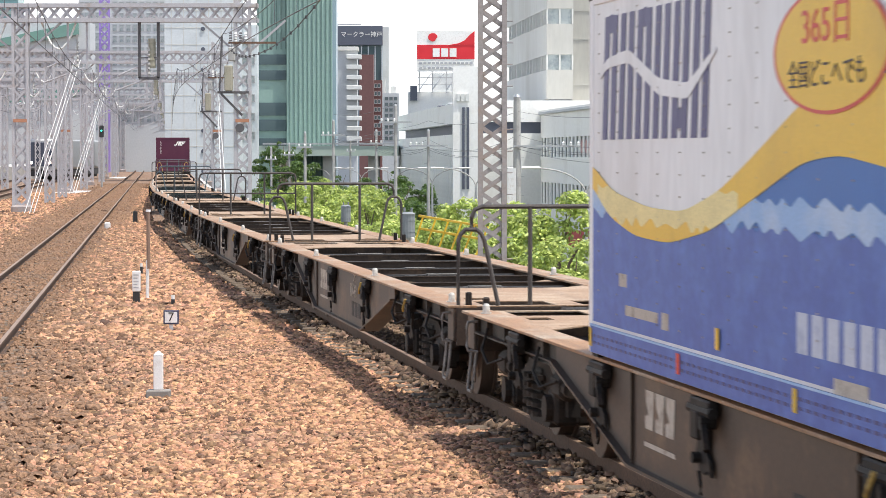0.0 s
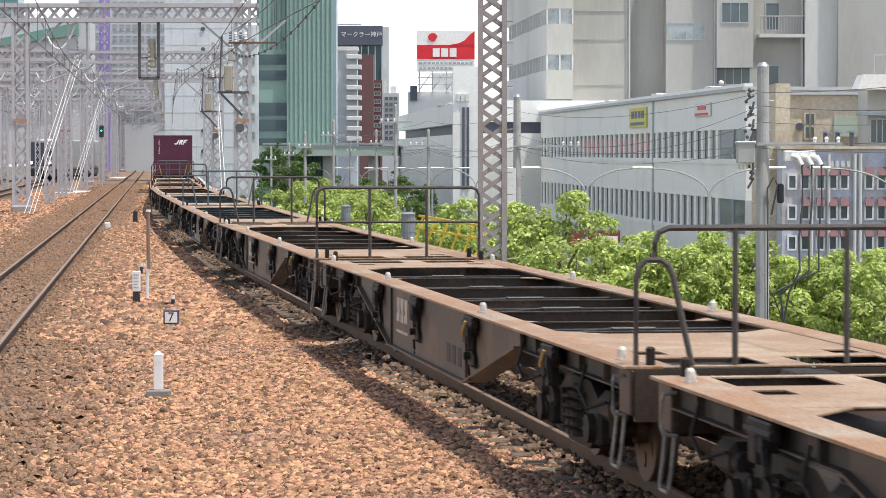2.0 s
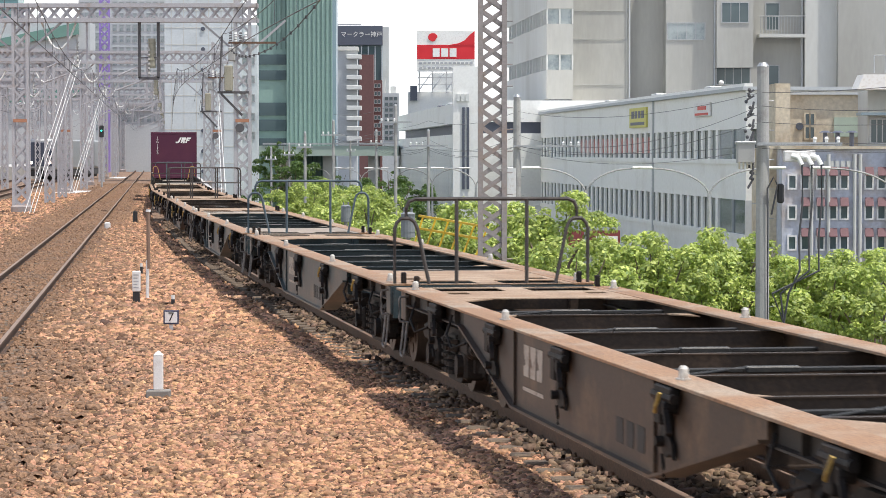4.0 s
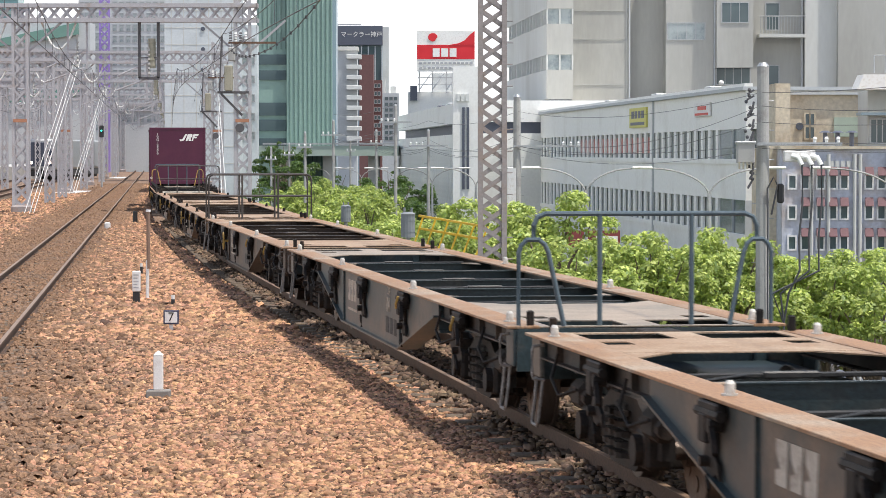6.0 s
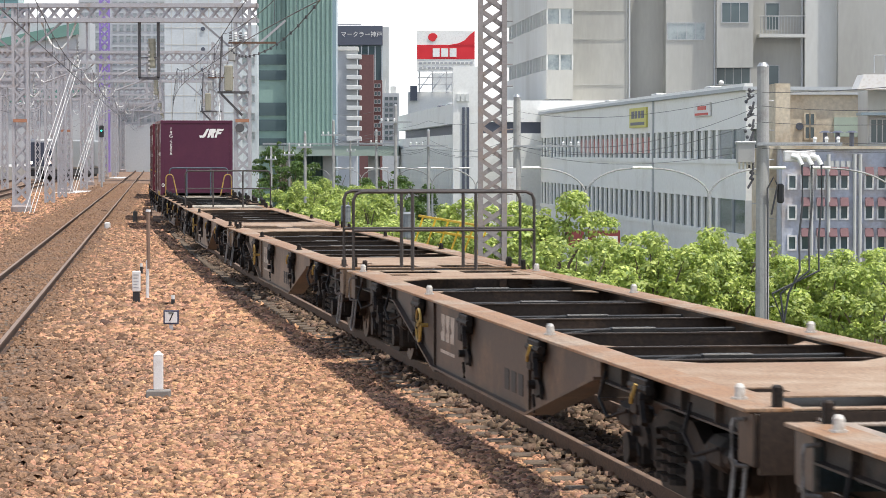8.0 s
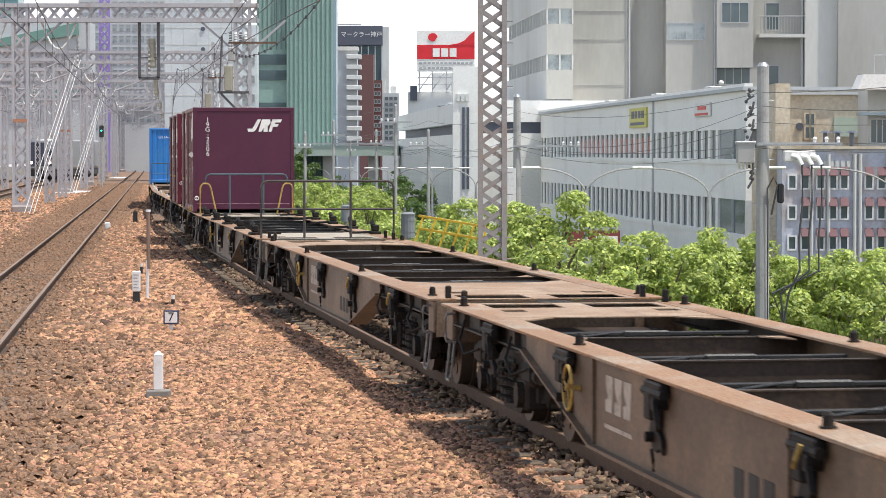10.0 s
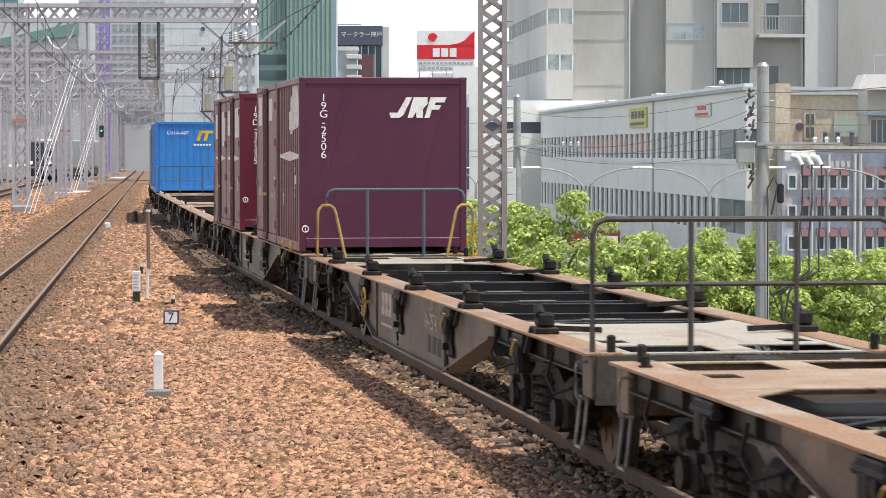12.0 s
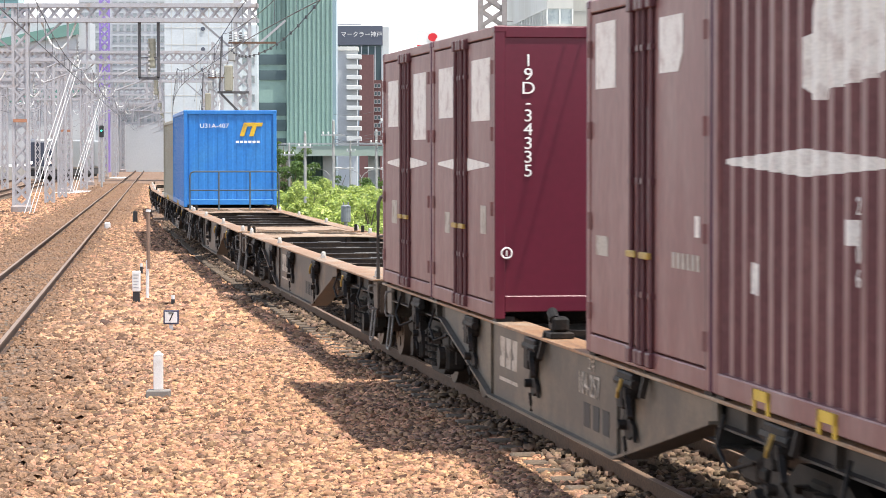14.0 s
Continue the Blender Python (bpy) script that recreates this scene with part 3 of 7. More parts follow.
BLUE = mat("sky_blue_paint", (0.02, 0.17, 0.50), 0.45, var=0.08, scale=0.9, tint=(0.035, 0.2, 0.5), grain=16, bump=0.03)
TAN = mat("tan_grey_paint", (0.34, 0.32, 0.25), 0.6, var=0.1, scale=1, grain=16)


def rib_profile(y0, y1, pitch):
    """Corners (y, depth) of the upright trapezoid ribs of a wall; depth 1 is the valley."""
    n = max(2, round((y1 - y0) / pitch))
    p = (y1 - y0) / n
    return [q for k in range(n) for q in ((y0 + k * p, 0), (y0 + (k + 0.36) * p, 0), (y0 + (k + 0.5) * p, 1), (y0 + (k + 0.86) * p, 1))] + [(y1, 0)]


def ribbed_paint(c, outline, length, label, pitch=0.29, depth=0.06, x=-1.195):
    """A painted field that follows the ribs; outline gives its lower and upper edge as rows (y, low, high)."""
    prof = rib_profile(0.12, length - 0.12, pitch)
    a, b = outline[0][0], outline[-1][0]
    ks = sorted({a, b} | {y for y, _ in prof if a < y < b} | {r[0] for r in outline})
    dep = np.interp(ks, [p[0] for p in prof], [p[1] for p in prof])
    lo = np.interp(ks, [r[0] for r in outline], [r[1] for r in outline])
    hi = np.interp(ks, [r[0] for r in outline], [r[2] for r in outline])
    bm = bmesh.new()
    u = [bm.verts.new((x + depth * d - 0.002, y, z)) for y, d, z in zip(ks, dep, lo)]
    v = [bm.verts.new((x + depth * d - 0.002, y, z + 0.001)) for y, d, z in zip(ks, dep, hi)]
    for i in range(len(ks) - 1):
        bm.faces.new((u[i], v[i], v[i + 1], u[i + 1]))
    part("painted_panel", bm, CHALK, c, label)


def corrugated(y0, y1, z0, z1, x, pitch, depth, sx, bm=None):
    """Upright trapezoid ribs on a side wall."""
    bm = bm or bmesh.new()
    pts = rib_profile(y0, y1, pitch)
    lo = [bm.verts.new((x - sx * depth * d, y, z0)) for y, d in pts]
    hi = [bm.verts.new((x - sx * depth * d, y, z1)) for y, d in pts]
    for i in range(len(pts) - 1):
        bm.faces.new((lo[i], lo[i + 1], hi[i + 1], hi[i]))
        bm.faces.ensure_lookup_table()
        # Every face but the crowns takes the second, shade-dark material.
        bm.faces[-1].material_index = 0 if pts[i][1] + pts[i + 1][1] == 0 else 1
    bmesh.ops.recalc_face_normals(bm, faces=bm.faces)
    return bm


def shipping_box(label, length, height, end_mat, side_mat, side, ribs_end=0):
    """A box container: frame of posts and rails, roof, end walls and side walls or doors."""
    c = empty("freight_container", Matrix(), label, "container", "containers on the train")
    z0, z1, w = 1.03, 1.03 + height, 1.225
    part("inner_shell", boxes((-w + 0.09, w - 0.09, 0.09, length - 0.09, z0 + 0.1, z1 - 0.05)), side_mat, c)
    for x in (-w, w - 0.09):
        fr = bmesh.new()
        for y in (0, length - 0.12):
            box(fr, x, x + 0.09, y, y + 0.12, z0, z1, 0.012)
        box(fr, x, x + 0.09, 0.12, length - 0.12, z0, z0 + 0.13, 0.008)
        box(fr, x, x + 0.09, 0.12, length - 0.12, z1 - 0.09, z1, 0.008)
        part("side_frame", fr, side_mat, c)
    for y, o in ((0, 1), (length, -1)):
        for za, zb in ((z0 + 0.06, z0 + 0.2), (z1 - 0.1, z1)):
            part("end_rail", boxes((-w + 0.09, w - 0.09, y, y + o * 0.09, za, zb), bevel=0.008), end_mat, c)
        if ribs_end:
            p = (2 * w - 0.18) / ribs_end
            wall = part("end_wall", boxes((-w + 0.09, w - 0.09, y + o * 0.05, y + o * 0.07, z0 + 0.2, z1 - 0.1)), end_mat, c)
            for k in range(ribs_end):
                a = -w + 0.09 + k * p
                e = prism(bmesh.new(), [(a + 0.1 * p, y + o * 0.05), (a + 0.25 * p, y + o * 0.036), (a + 0.7 * p, y + o * 0.036), (a + 0.85 * p, y + o * 0.05)], z0 + 0.2, z1 - 0.1, "z")
                part("rib", e, end_mat, wall)
        else:
            part("end_wall", boxes((-w + 0.09, w - 0.09, y + o * 0.014, y + o * 0.05, z0 + 0.2, z1 - 0.1)), end_mat, c)
        for x in (-w - 0.001, w - 0.092):
            part("corner_post", boxes((x, x + 0.093, y - o * 0.002, y + o * 0.03, z0, z1 + 0.001), bevel=0.008), end_mat, c)
        for x in (-w + 0.05, w - 0.05):
            cc = boxes((x - 0.055, x + 0.055, y - 0.055 + o * 0.05, y + 0.055 + o * 0.05, z1 - 0.06, z1 + 0.006), bevel=0.012)
            part("corner_fitting", cc, DARK_STEEL if side == "plain" else end_mat, c)
    part("roof", boxes((-w + 0.03, w - 0.03, 0.03, length - 0.03, z1 - 0.012, z1 + 0.004)), side_mat, c)
    for sx in (-1, 1):
        x = sx * (w - 0.03)
        if side == "ribs":
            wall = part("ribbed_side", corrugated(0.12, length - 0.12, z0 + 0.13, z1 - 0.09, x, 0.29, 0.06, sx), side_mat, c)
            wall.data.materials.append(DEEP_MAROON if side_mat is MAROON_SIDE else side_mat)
        elif side == "doors":
            wd = (length - 0.24) / 2
            for k in range(2):
                y0 = 0.12 + wd * k
                meet, out = (y0 + wd, -1) if k == 0 else (y0, 1)
                d = part("door_leaf", boxes((x - 0.02, x + 0.02, y0 + 0.008, y0 + wd - 0.008, z0 + 0.14, z1 - 0.1), bevel=0.008), side_mat, c)
                for yy in (meet + out * 0.07, meet + out * 0.3):
                    rb = bmesh.new()
                    rod(rb, (x + sx * 0.038, yy, z0 + 0.06), (x + sx * 0.038, yy, z1 - 0.05), 0.019, 8)
                    for z in (z0 + 0.5, z0 + 1.25, z1 - 0.4):
                        box(rb, x + sx * 0.02, x + sx * 0.058, yy - 0.035, yy + 0.035, z - 0.02, z + 0.02)
                    for z in (z0 + 0.08, z1 - 0.1):
                        box(rb, x + sx * 0.015, x + sx * 0.07, yy - 0.06, yy + 0.06, z - 0.05, z + 0.05, 0.01)
                    part("lock_bar", rb, DARK_MAROON, d, "dark maroon lock bar")
                h = bmesh.new()
                yy = meet + out * 0.07
                box(h, x + sx * 0.045, x + sx * 0.075, yy, yy + out * 0.26, z0 + 0.74, z0 + 0.785, 0.006)
                part("door_handle", h, WORN_YELLOW, d, "worn yellow door handle")
                hg = bmesh.new()
                for z in (z0 + 0.3, z0 + 0.95, z0 + 1.6, z1 - 0.35):
                    ye = y0 if k == 0 else y0 + wd
                    rod(hg, (x + sx * 0.03, ye, z - 0.06), (x + sx * 0.03, ye, z + 0.06), 0.022, 8)
                part("hinge", hg, side_mat, d)
                part("door_seal", boxes((x + sx * 0.021, x + sx * 0.026, y0 + 0.004, y0 + 0.022, z0 + 0.14, z1 - 0.1)), BLACK_RUBBER, d, "dark rubber seal")
            part("latch_plate", boxes((x + sx * 0.022, x + sx * 0.03, length / 2 - 0.28, length / 2 - 0.12, z0 + 0.98, z0 + 1.75)), DARK_MAROON, c, "dark maroon latch plate")
        else:
            part("side_panel", boxes((x - 0.02, x + 0.02, 0.12, length - 0.12, z0 + 0.13, z1 - 0.09)), side_mat, c)
        if side == "ribs":
            for y in (length / 2 - 0.75, length / 2 + 0.55):
                pk = bmesh.new()
                box(pk, sx * w, sx * w + sx * 0.012, y - 0.02, y + 0.32, z0 + 0.05, z0 + 0.11)
                box(pk, sx * w, sx * w + sx * 0.012, y - 0.02, y + 0.03, z0 - 0.02, z0 + 0.11)
                box(pk, sx * w, sx * w + sx * 0.012, y + 0.27, y + 0.32, z0 - 0.02, z0 + 0.11)
                part("fork_pocket", pk, YELLOW, c, "yellow fork pocket frame")
    for x in (-w + 0.1, w - 0.1):
        for y in (0.12, length - 0.12):
            part("corner_foot", boxes((x - 0.08, x + 0.08, y - 0.1, y + 0.1, 1.005, z0 + 0.02)), DARK_STEEL, c)
    return c


def slant_mark(x, z, w, h, parent, material, y=0.008):
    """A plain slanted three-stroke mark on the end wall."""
    bm = bmesh.new()
    s = h * 0.3
    k = w / 3
    for i, cut in enumerate((0, 1, 2)):
        a = x + i * k
        if i == 0:
            out = [(a, z), (a + k * 0.55, z), (a + k * 0.8, z + h * 0.15), (a + k * 0.95 + s, z + h), (a + k * 0.6 + s, z + h), (a + k * 0.35 + 0.02, z + h * 0.25), (a - 0.02, z + h * 0.25)]
        elif i == 1:
            out = [(a + k * 0.05, z), (a + k * 0.35, z), (a + k * 0.45 + s * 0.35, z + h * 0.3), (a + k * 0.6, z), (a + k, z), (a + k * 0.85 + s * 0.4, z + h * 0.42), (a + k + s * 0.8, z + h * 0.7), (a + k * 0.9 + s, z + h), (a + k * 0.05 + s, z + h)]
        else:
            out = [(a + k * 0.1, z), (a + k * 0.4, z), (a + k * 0.4 + s * 0.4, z + h * 0.4), (a + k * 0.85 + s * 0.4, z + h * 0.4), (a + k * 0.92 + s * 0.6, z + h * 0.62), (a + k * 0.5 + s * 0.6, z + h * 0.62),
                   (a + k * 0.52 + s * 0.75, z + h * 0.75), (a + k * 1.05 + s * 0.75, z + h * 0.75), (a + k * 1.1 + s, z + h), (a + k * 0.1 + s, z + h)]
        prism(bm, out, y - 0.003, y + 0.003, "y")
    return part("owner_mark", bm, material, parent, "white slanted owner's mark")


def stacked(words, x, z, size, parent, material, pitch, y=0.006):
    """Characters one under another on the end wall."""
    for i, ch in enumerate(words):
        lettering("number_character", ch, on_front(x, y, z - i * pitch), size, material, parent, squash=1.12)


def ring_mark(x, z, r, parent, material, y=0.006):
    bm = bmesh.new()
    n = 20
    pipe(bm, [(x + r * math.cos(k * math.tau / n), y, z + r * math.sin(k * math.tau / n)) for k in range(n + 1)], 0.008, 4)
    box(bm, x - 0.006, x + 0.006, y - 0.003, y + 0.003, z - r * 0.55, z + r * 0.55)
    part("class_mark", bm, material, parent)


def patch(c, y0, y1, z0, z1, material=None, cut=0.0):
    """A faded painted panel on the left side."""
    bm = bmesh.new()
    prism(bm, [(y0, z0 + cut), (y0 + cut, z0), (y1, z0), (y1, z1), (y0, z1)] if cut else [(y0, z0), (y1, z0), (y1, z1), (y0, z1)], -1.2195, -1.2165, "x")
    part("painted_panel", bm, material or CHALK, c, "faded whitish painted panel")


def diamond(c, yc, z, w=1.5):
    bm = bmesh.new()
    prism(bm, [(yc - w / 2, z - 0.012), (yc, z - 0.07), (yc + w / 2, z - 0.012), (yc + w / 2, z + 0.012), (yc, z + 0.07), (yc - w / 2, z + 0.012)], -1.2195, -1.2165, "x")
    part("diamond_mark", bm, CHALK, c, "faded white lozenge stripe")


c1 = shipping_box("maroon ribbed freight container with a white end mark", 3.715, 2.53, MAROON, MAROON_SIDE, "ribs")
slant_mark(0.11, 2.975, 0.71, 0.30, c1, WHITE_PAINT)
stacked("19G-2506", -0.87, 3.26, 0.155, c1, WHITE_PAINT, 0.118)
ring_mark(-1.14, 1.36, 0.045, c1, WHITE_PAINT, -0.004)
ribbed_paint(c1, [(0.3, 2.88, 3.15), (0.62, 2.84, 3.46), (1.35, 2.8, 3.46), (1.4, 2.74, 3.44), (1.8, 2.75, 3.12), (1.86, 2.82, 3.08)], 3.715, "torn whitish label across the ribs")
ribbed_paint(c1, [(0.15, 2.40, 2.43), (1.85, 2.34, 2.49), (3.58, 2.40, 2.43)], 3.715, "faded white lozenge stripe")
ribbed_paint(c1, [(0.95, 2.0, 2.13), (1.06, 2.0, 2.13)], 3.715, "small pale label")
ribbed_paint(c1, [(2.75, 1.66, 1.84), (3.0, 1.66, 1.84)], 3.715, "small pale label")
for i, ch in enumerate("2506"):
    lettering("number_character", ch, on_side(-1.221, 0.75, 2.2 - 0.12 * i), 0.13, CHALK, c1)
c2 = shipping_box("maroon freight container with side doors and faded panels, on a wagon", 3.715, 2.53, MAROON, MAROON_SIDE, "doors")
patch(c2, 2.75, 3.42, 2.92, 3.39)
patch(c2, 0.75, 1.4, 2.98, 3.34, cut=0.12)
patch(c2, 0.3, 0.42, 1.95, 2.08)
patch(c2, 3.0, 3.4, 1.74, 1.88, DUSTY_WHITE)
for k in range(6):
    patch(c2, 0.3 + 0.13 * k, 0.38 + 0.13 * k, 1.74, 1.84, DUSTY_WHITE)
c3 = shipping_box("wine red freight container with side doors and white number", 3.715, 2.53, RED_MAROON, MAROON_SIDE, "doors")
stacked("19D-34335", -0.93, 3.26, 0.15, c3, WHITE_PAINT, 0.119)
ring_mark(-1.12, 1.6, 0.045, c3, WHITE_PAINT, -0.006)
for y0, y1, za, zb in ((0.3, 1.3, 2.75, 3.3), (2.4, 3.3, 2.8, 3.28), (0.5, 0.8, 1.75, 2.0), (2.6, 2.9, 1.7, 1.9)):
    patch(c3, y0, y1, za, zb, CHALK if za > 2 else DUSTY_WHITE)
diamond(c3, 1.85, 2.36, 3.0)
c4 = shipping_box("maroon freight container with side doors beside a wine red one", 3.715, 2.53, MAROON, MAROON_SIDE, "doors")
patch(c4, 0.4, 1.3, 2.6, 3.28)
patch(c4, 2.5, 3.3, 2.75, 3.25)
patch(c4, 2.6, 3.0, 1.7, 1.95, DUSTY_WHITE)
diamond(c4, 1.85, 2.36, 3.0)
for c, off in ((c1, 1.2), (c2, 4.96), (c3, 12.65), (c4, 16.43)):
    ride(c, start_of(10) + off, 3.715)
c5 = shipping_box("sky blue ribbed freight container with a yellow mark", 9.4, 2.55, BLUE, BLUE, "ribs", ribs_end=9)
mk = bmesh.new()
for a in (0.25, 0.5):
    prism(mk, [(a, 2.9), (a + 0.12, 2.9), (a + 0.2, 3.16), (a + 0.34, 3.16), (a + 0.37, 3.26), (a + 0.11, 3.26)], 0.013, 0.019, "y")
part("owner_mark", mk, YELLOW, c5, "yellow slanted owner's mark")
mk = bmesh.new()
lettering("container_number", "U31A-407", on_front(-0.42, 0.01, 3.17), 0.16, WHITE_PAINT, c5, squash=1.15)
for k in range(6):
    box(mk, 0.15 + 0.11 * k, 0.23 + 0.11 * k, 0.012, 0.018, 2.72, 2.78)
tagged(part("small_lettering", mk, WHITE_PAINT, c5), kind="stuff")
ride(c5, start_of(13) + 2.9, 9.4)
c6 = shipping_box("tan grey freight container behind a blue one on the train", 9.4, 2.4, TAN, TAN, "ribs")
ride(c6, start_of(13) + 12.4, 9.4)

# The long blue, white and yellow refrigerated container.
NAVY = mat("navy_letter_paint", (0.055, 0.05, 0.16), 0.5, var=0.1, scale=2)
REEFER_WHITE = mat("dusty_white_panel", (0.76, 0.75, 0.75), 0.55, var=0.05, scale=0.8, tint=(0.62, 0.60, 0.59), amount=0.5, grain=10, bump=0.02, stretch=(1, 1, 0.3))
REEFER_BLUE = mat("mottled_blue_panel", (0.048, 0.10, 0.37), 0.5, var=0.1, scale=2.4, tint=(0.075, 0.15, 0.45), amount=0.6, grain=9, bump=0.02, stretch=(1, 1, 1.6))
WAVE_BLUE = mat("bright_blue_panel", (0.02, 0.13, 0.42), 0.5, var=0.06, scale=1)
PALE_BLUE = mat("pale_blue_panel", (0.28, 0.43, 0.68), 0.6, var=0.12, scale=2, tint=(0.42, 0.52, 0.68))
GOLD = mat("golden_yellow_panel", (0.78, 0.48, 0.04), 0.5, var=0.07, scale=1.2, tint=(0.66, 0.40, 0.04))
RED_PAINT = mat("red_paint", (0.60, 0.05, 0.03), 0.5, var=0.1, scale=3)
PALE_LETTER = mat("pale_blue_white_paint", (0.50, 0.53, 0.62), 0.6, var=0.12, scale=6, tint=(0.3, 0.34, 0.48), amount=0.4)
BADGE_INK = mat("dark_brown_ink", (0.07, 0.045, 0.035), 0.6, var=0.1, scale=3)
reefer = shipping_box("long white, blue and yellow refrigerated container with wave pattern", 9.4, 2.58, REEFER_WHITE, REEFER_WHITE, "plain")


def strip(name, us, lows, highs, x, material, label=""):
    """A painted field on the long side between two wavy edges; u is measured back from the far end."""
    bm = bmesh.new()
    u = np.arange(us[0], us[-1] + 0.001, 0.06)
    lo, hi = lows(u), highs(u)
    a = [bm.verts.new((x, 9.4 - t, z)) for t, z in zip(u, lo)]
    b = [bm.verts.new((x, 9.4 - t, max(z, w + 0.001))) for t, z, w in zip(u, hi, lo)]
    for i in range(len(u) - 1):
        bm.faces.new((a[i], b[i], b[i + 1], a[i + 1]))
    ext = bmesh.ops.extrude_face_region(bm, geom=bm.faces[:])
    bmesh.ops.translate(bm, vec=(-0.0015, 0, 0), verts=[v for v in ext["geom"] if isinstance(v, bmesh.types.BMVert)])
    bmesh.ops.recalc_face_normals(bm, faces=bm.faces)
    return part(name, bm, material, reefer, label)


def smooth(xs, zs):
    def fn(u):
        v = np.linspace(xs[0], xs[-1], 400)
        w = np.interp(v, xs, zs)
        k = np.hanning(41)
        k /= k.sum()
        w = np.convolve(np.pad(w, 20, mode="edge"), k, "valid")
        return np.interp(u, v, w)
    return fn


def jag(z, amp, seed):
    """A torn, zigzag edge."""
    rng = np.random.RandomState(seed)
    xs = np.cumsum(rng.uniform(0.1, 0.32, 60))
    zs = z + np.where(np.arange(60) % 2 == 0, amp, -amp) * rng.uniform(0.3, 1.0, 60)
    return lambda u: np.interp(u, xs, zs)


flat = lambda z: (lambda u: np.full(len(u), z))
gold_top = smooth([0, 0.8, 1.9, 2.9, 3.8, 4.7, 5.6, 6.5, 7.7, 9.4], [2.40, 2.20, 2.11, 2.10, 2.24, 2.48, 2.74, 2.88, 2.82, 2.6])
gold_low = smooth([0, 0.7, 1.5, 2.5, 3.6, 4.7, 5.6, 6.3, 7.3, 9.4], [2.26, 2.02, 1.91, 1.89, 2.0, 2.23, 2.42, 2.46, 2.38, 2.2])
X0 = -1.2165
strip("wave_field", (3.0, 9.36), flat(1.6), gold_low, X0, WAVE_BLUE, "bright blue wave")
strip("lower_field", (0.04, 9.36), flat(1.26), jag(2.06, 0.05, 3), X0 - 0.002, REEFER_BLUE, "mottled blue lower field")
torn = jag(2.2, 0.045, 8)
strip("pale_field", (0.04, 9.36), jag(2.04, 0.05, 5), lambda u: np.minimum(torn(u), gold_low(u) + 0.01), X0 - 0.004, PALE_BLUE, "pale blue torn band")
strip("gold_band", (0.04, 9.36), gold_low, gold_top, X0 - 0.006, GOLD, "golden yellow wave band")
drip, crest = jag(2.0, 0.05, 15), jag(2.24, 0.03, 18)
strip("pale_streak", (0.3, 4.3), lambda u: np.maximum(drip(u), gold_low(u)), lambda u: np.minimum(crest(u), gold_top(u)), X0 - 0.008, mat("pale_gold", (0.80, 0.66, 0.30), 0.6, var=0.12, scale=2), "pale yellow torn streak")
ov = bmesh.new()
n = 48
prism(ov, [(9.4 - 6.1 + 1.06 * math.cos(k * math.tau / n), 3.0 + 0.335 * math.sin(k * math.tau / n)) for k in range(n)], X0 - 0.012, X0 - 0.010, "x")
badge = part("badge", ov, RED_PAINT, reefer, "red-ringed yellow oval badge")
ov = bmesh.new()
prism(ov, [(9.4 - 6.1 + 1.01 * math.cos(k * math.tau / n), 3.0 + 0.315 * math.sin(k * math.tau / n)) for k in range(n)], X0 - 0.014, X0 - 0.0125, "x")
part("badge_face", ov, GOLD, badge)
lettering("badge_lettering", "365\u65e5", on_side(X0 - 0.016, 3.34, 3.12), 0.25, RED_PAINT, badge, squash=1.5)
lettering("badge_lettering", "\u5168\u56fd\u3069\u3053\u3078\u3067\u3082", on_side(X0 - 0.016, 3.34, 2.87), 0.16, BADGE_INK, badge, squash=1.28)
# Six tall slanted navy blocks crossed by a white wave.
for i in range(6):
    bm = bmesh.new()
    y = 9.4 - 0.42 - i * 0.53
    outs = [[(y, 2.56), (y - 0.16, 2.56), (y - 0.16, 3.42), (y, 3.42)], [(y - 0.26, 2.56), (y - 0.42, 2.56), (y - 0.42, 3.42), (y - 0.26, 3.42)]]
    for o in outs:
        prism(bm, [(a - (zz - 2.56) * 0.12, zz) for a, zz in o], X0 - 0.003, X0 - 0.0012, "x")
    if i % 2 == 0:
        zc = 3.3 if i < 3 else 2.62
        prism(bm, [(y - 0.16 - (zc - 2.56) * 0.12, zc), (y - 0.26 - (zc - 2.56) * 0.12, zc), (y - 0.26 - (zc - 2.4) * 0.12, zc + 0.13), (y - 0.16 - (zc - 2.4) * 0.12, zc + 0.13)], X0 - 0.003, X0 - 0.0012, "x")
    part("brand_block", bm, NAVY, reefer, "faded navy block lettering shape")
strip("brand_wave", (0.35, 3.75), smooth([0, 0.6, 1.3, 2.2, 3.0, 3.8], [2.88, 3.06, 3.08, 2.84, 2.8, 3.1]), smooth([0, 0.6, 1.3, 2.2, 3.0, 3.8], [2.9, 3.13, 3.17, 2.95, 2.9, 3.13]), X0 - 0.005, REEFER_WHITE)
for k in range(9):
    y = 9.4 - 5.5 - 0.29 * k
    part("letter_block", boxes((X0 - 0.005, X0 - 0.003, y - 0.21, y, 1.40, 1.62)), PALE_LETTER, reefer, "pale block in place of lettering")
bm = boxes((X0 - 0.005, X0 - 0.003, 7.2, 8.2, 1.36, 1.43), (X0 - 0.005, X0 - 0.003, 8.15, 8.4, 1.55, 1.64), (X0 - 0.005, X0 - 0.003, 2.6, 3.2, 1.2, 1.32), (X0 - 0.005, X0 - 0.003, 6.9, 7.1, 1.33, 1.44))
tagged(part("small_lettering", bm, DUSTY_WHITE, reefer), kind="stuff")
bm = boxes((-1.228, -1.224, 0.05, 9.35, 1.035, 1.24))
base_rail = part("base_rail", bm, REEFER_BLUE, reefer, "blue slotted base rail")
bm = bmesh.new()
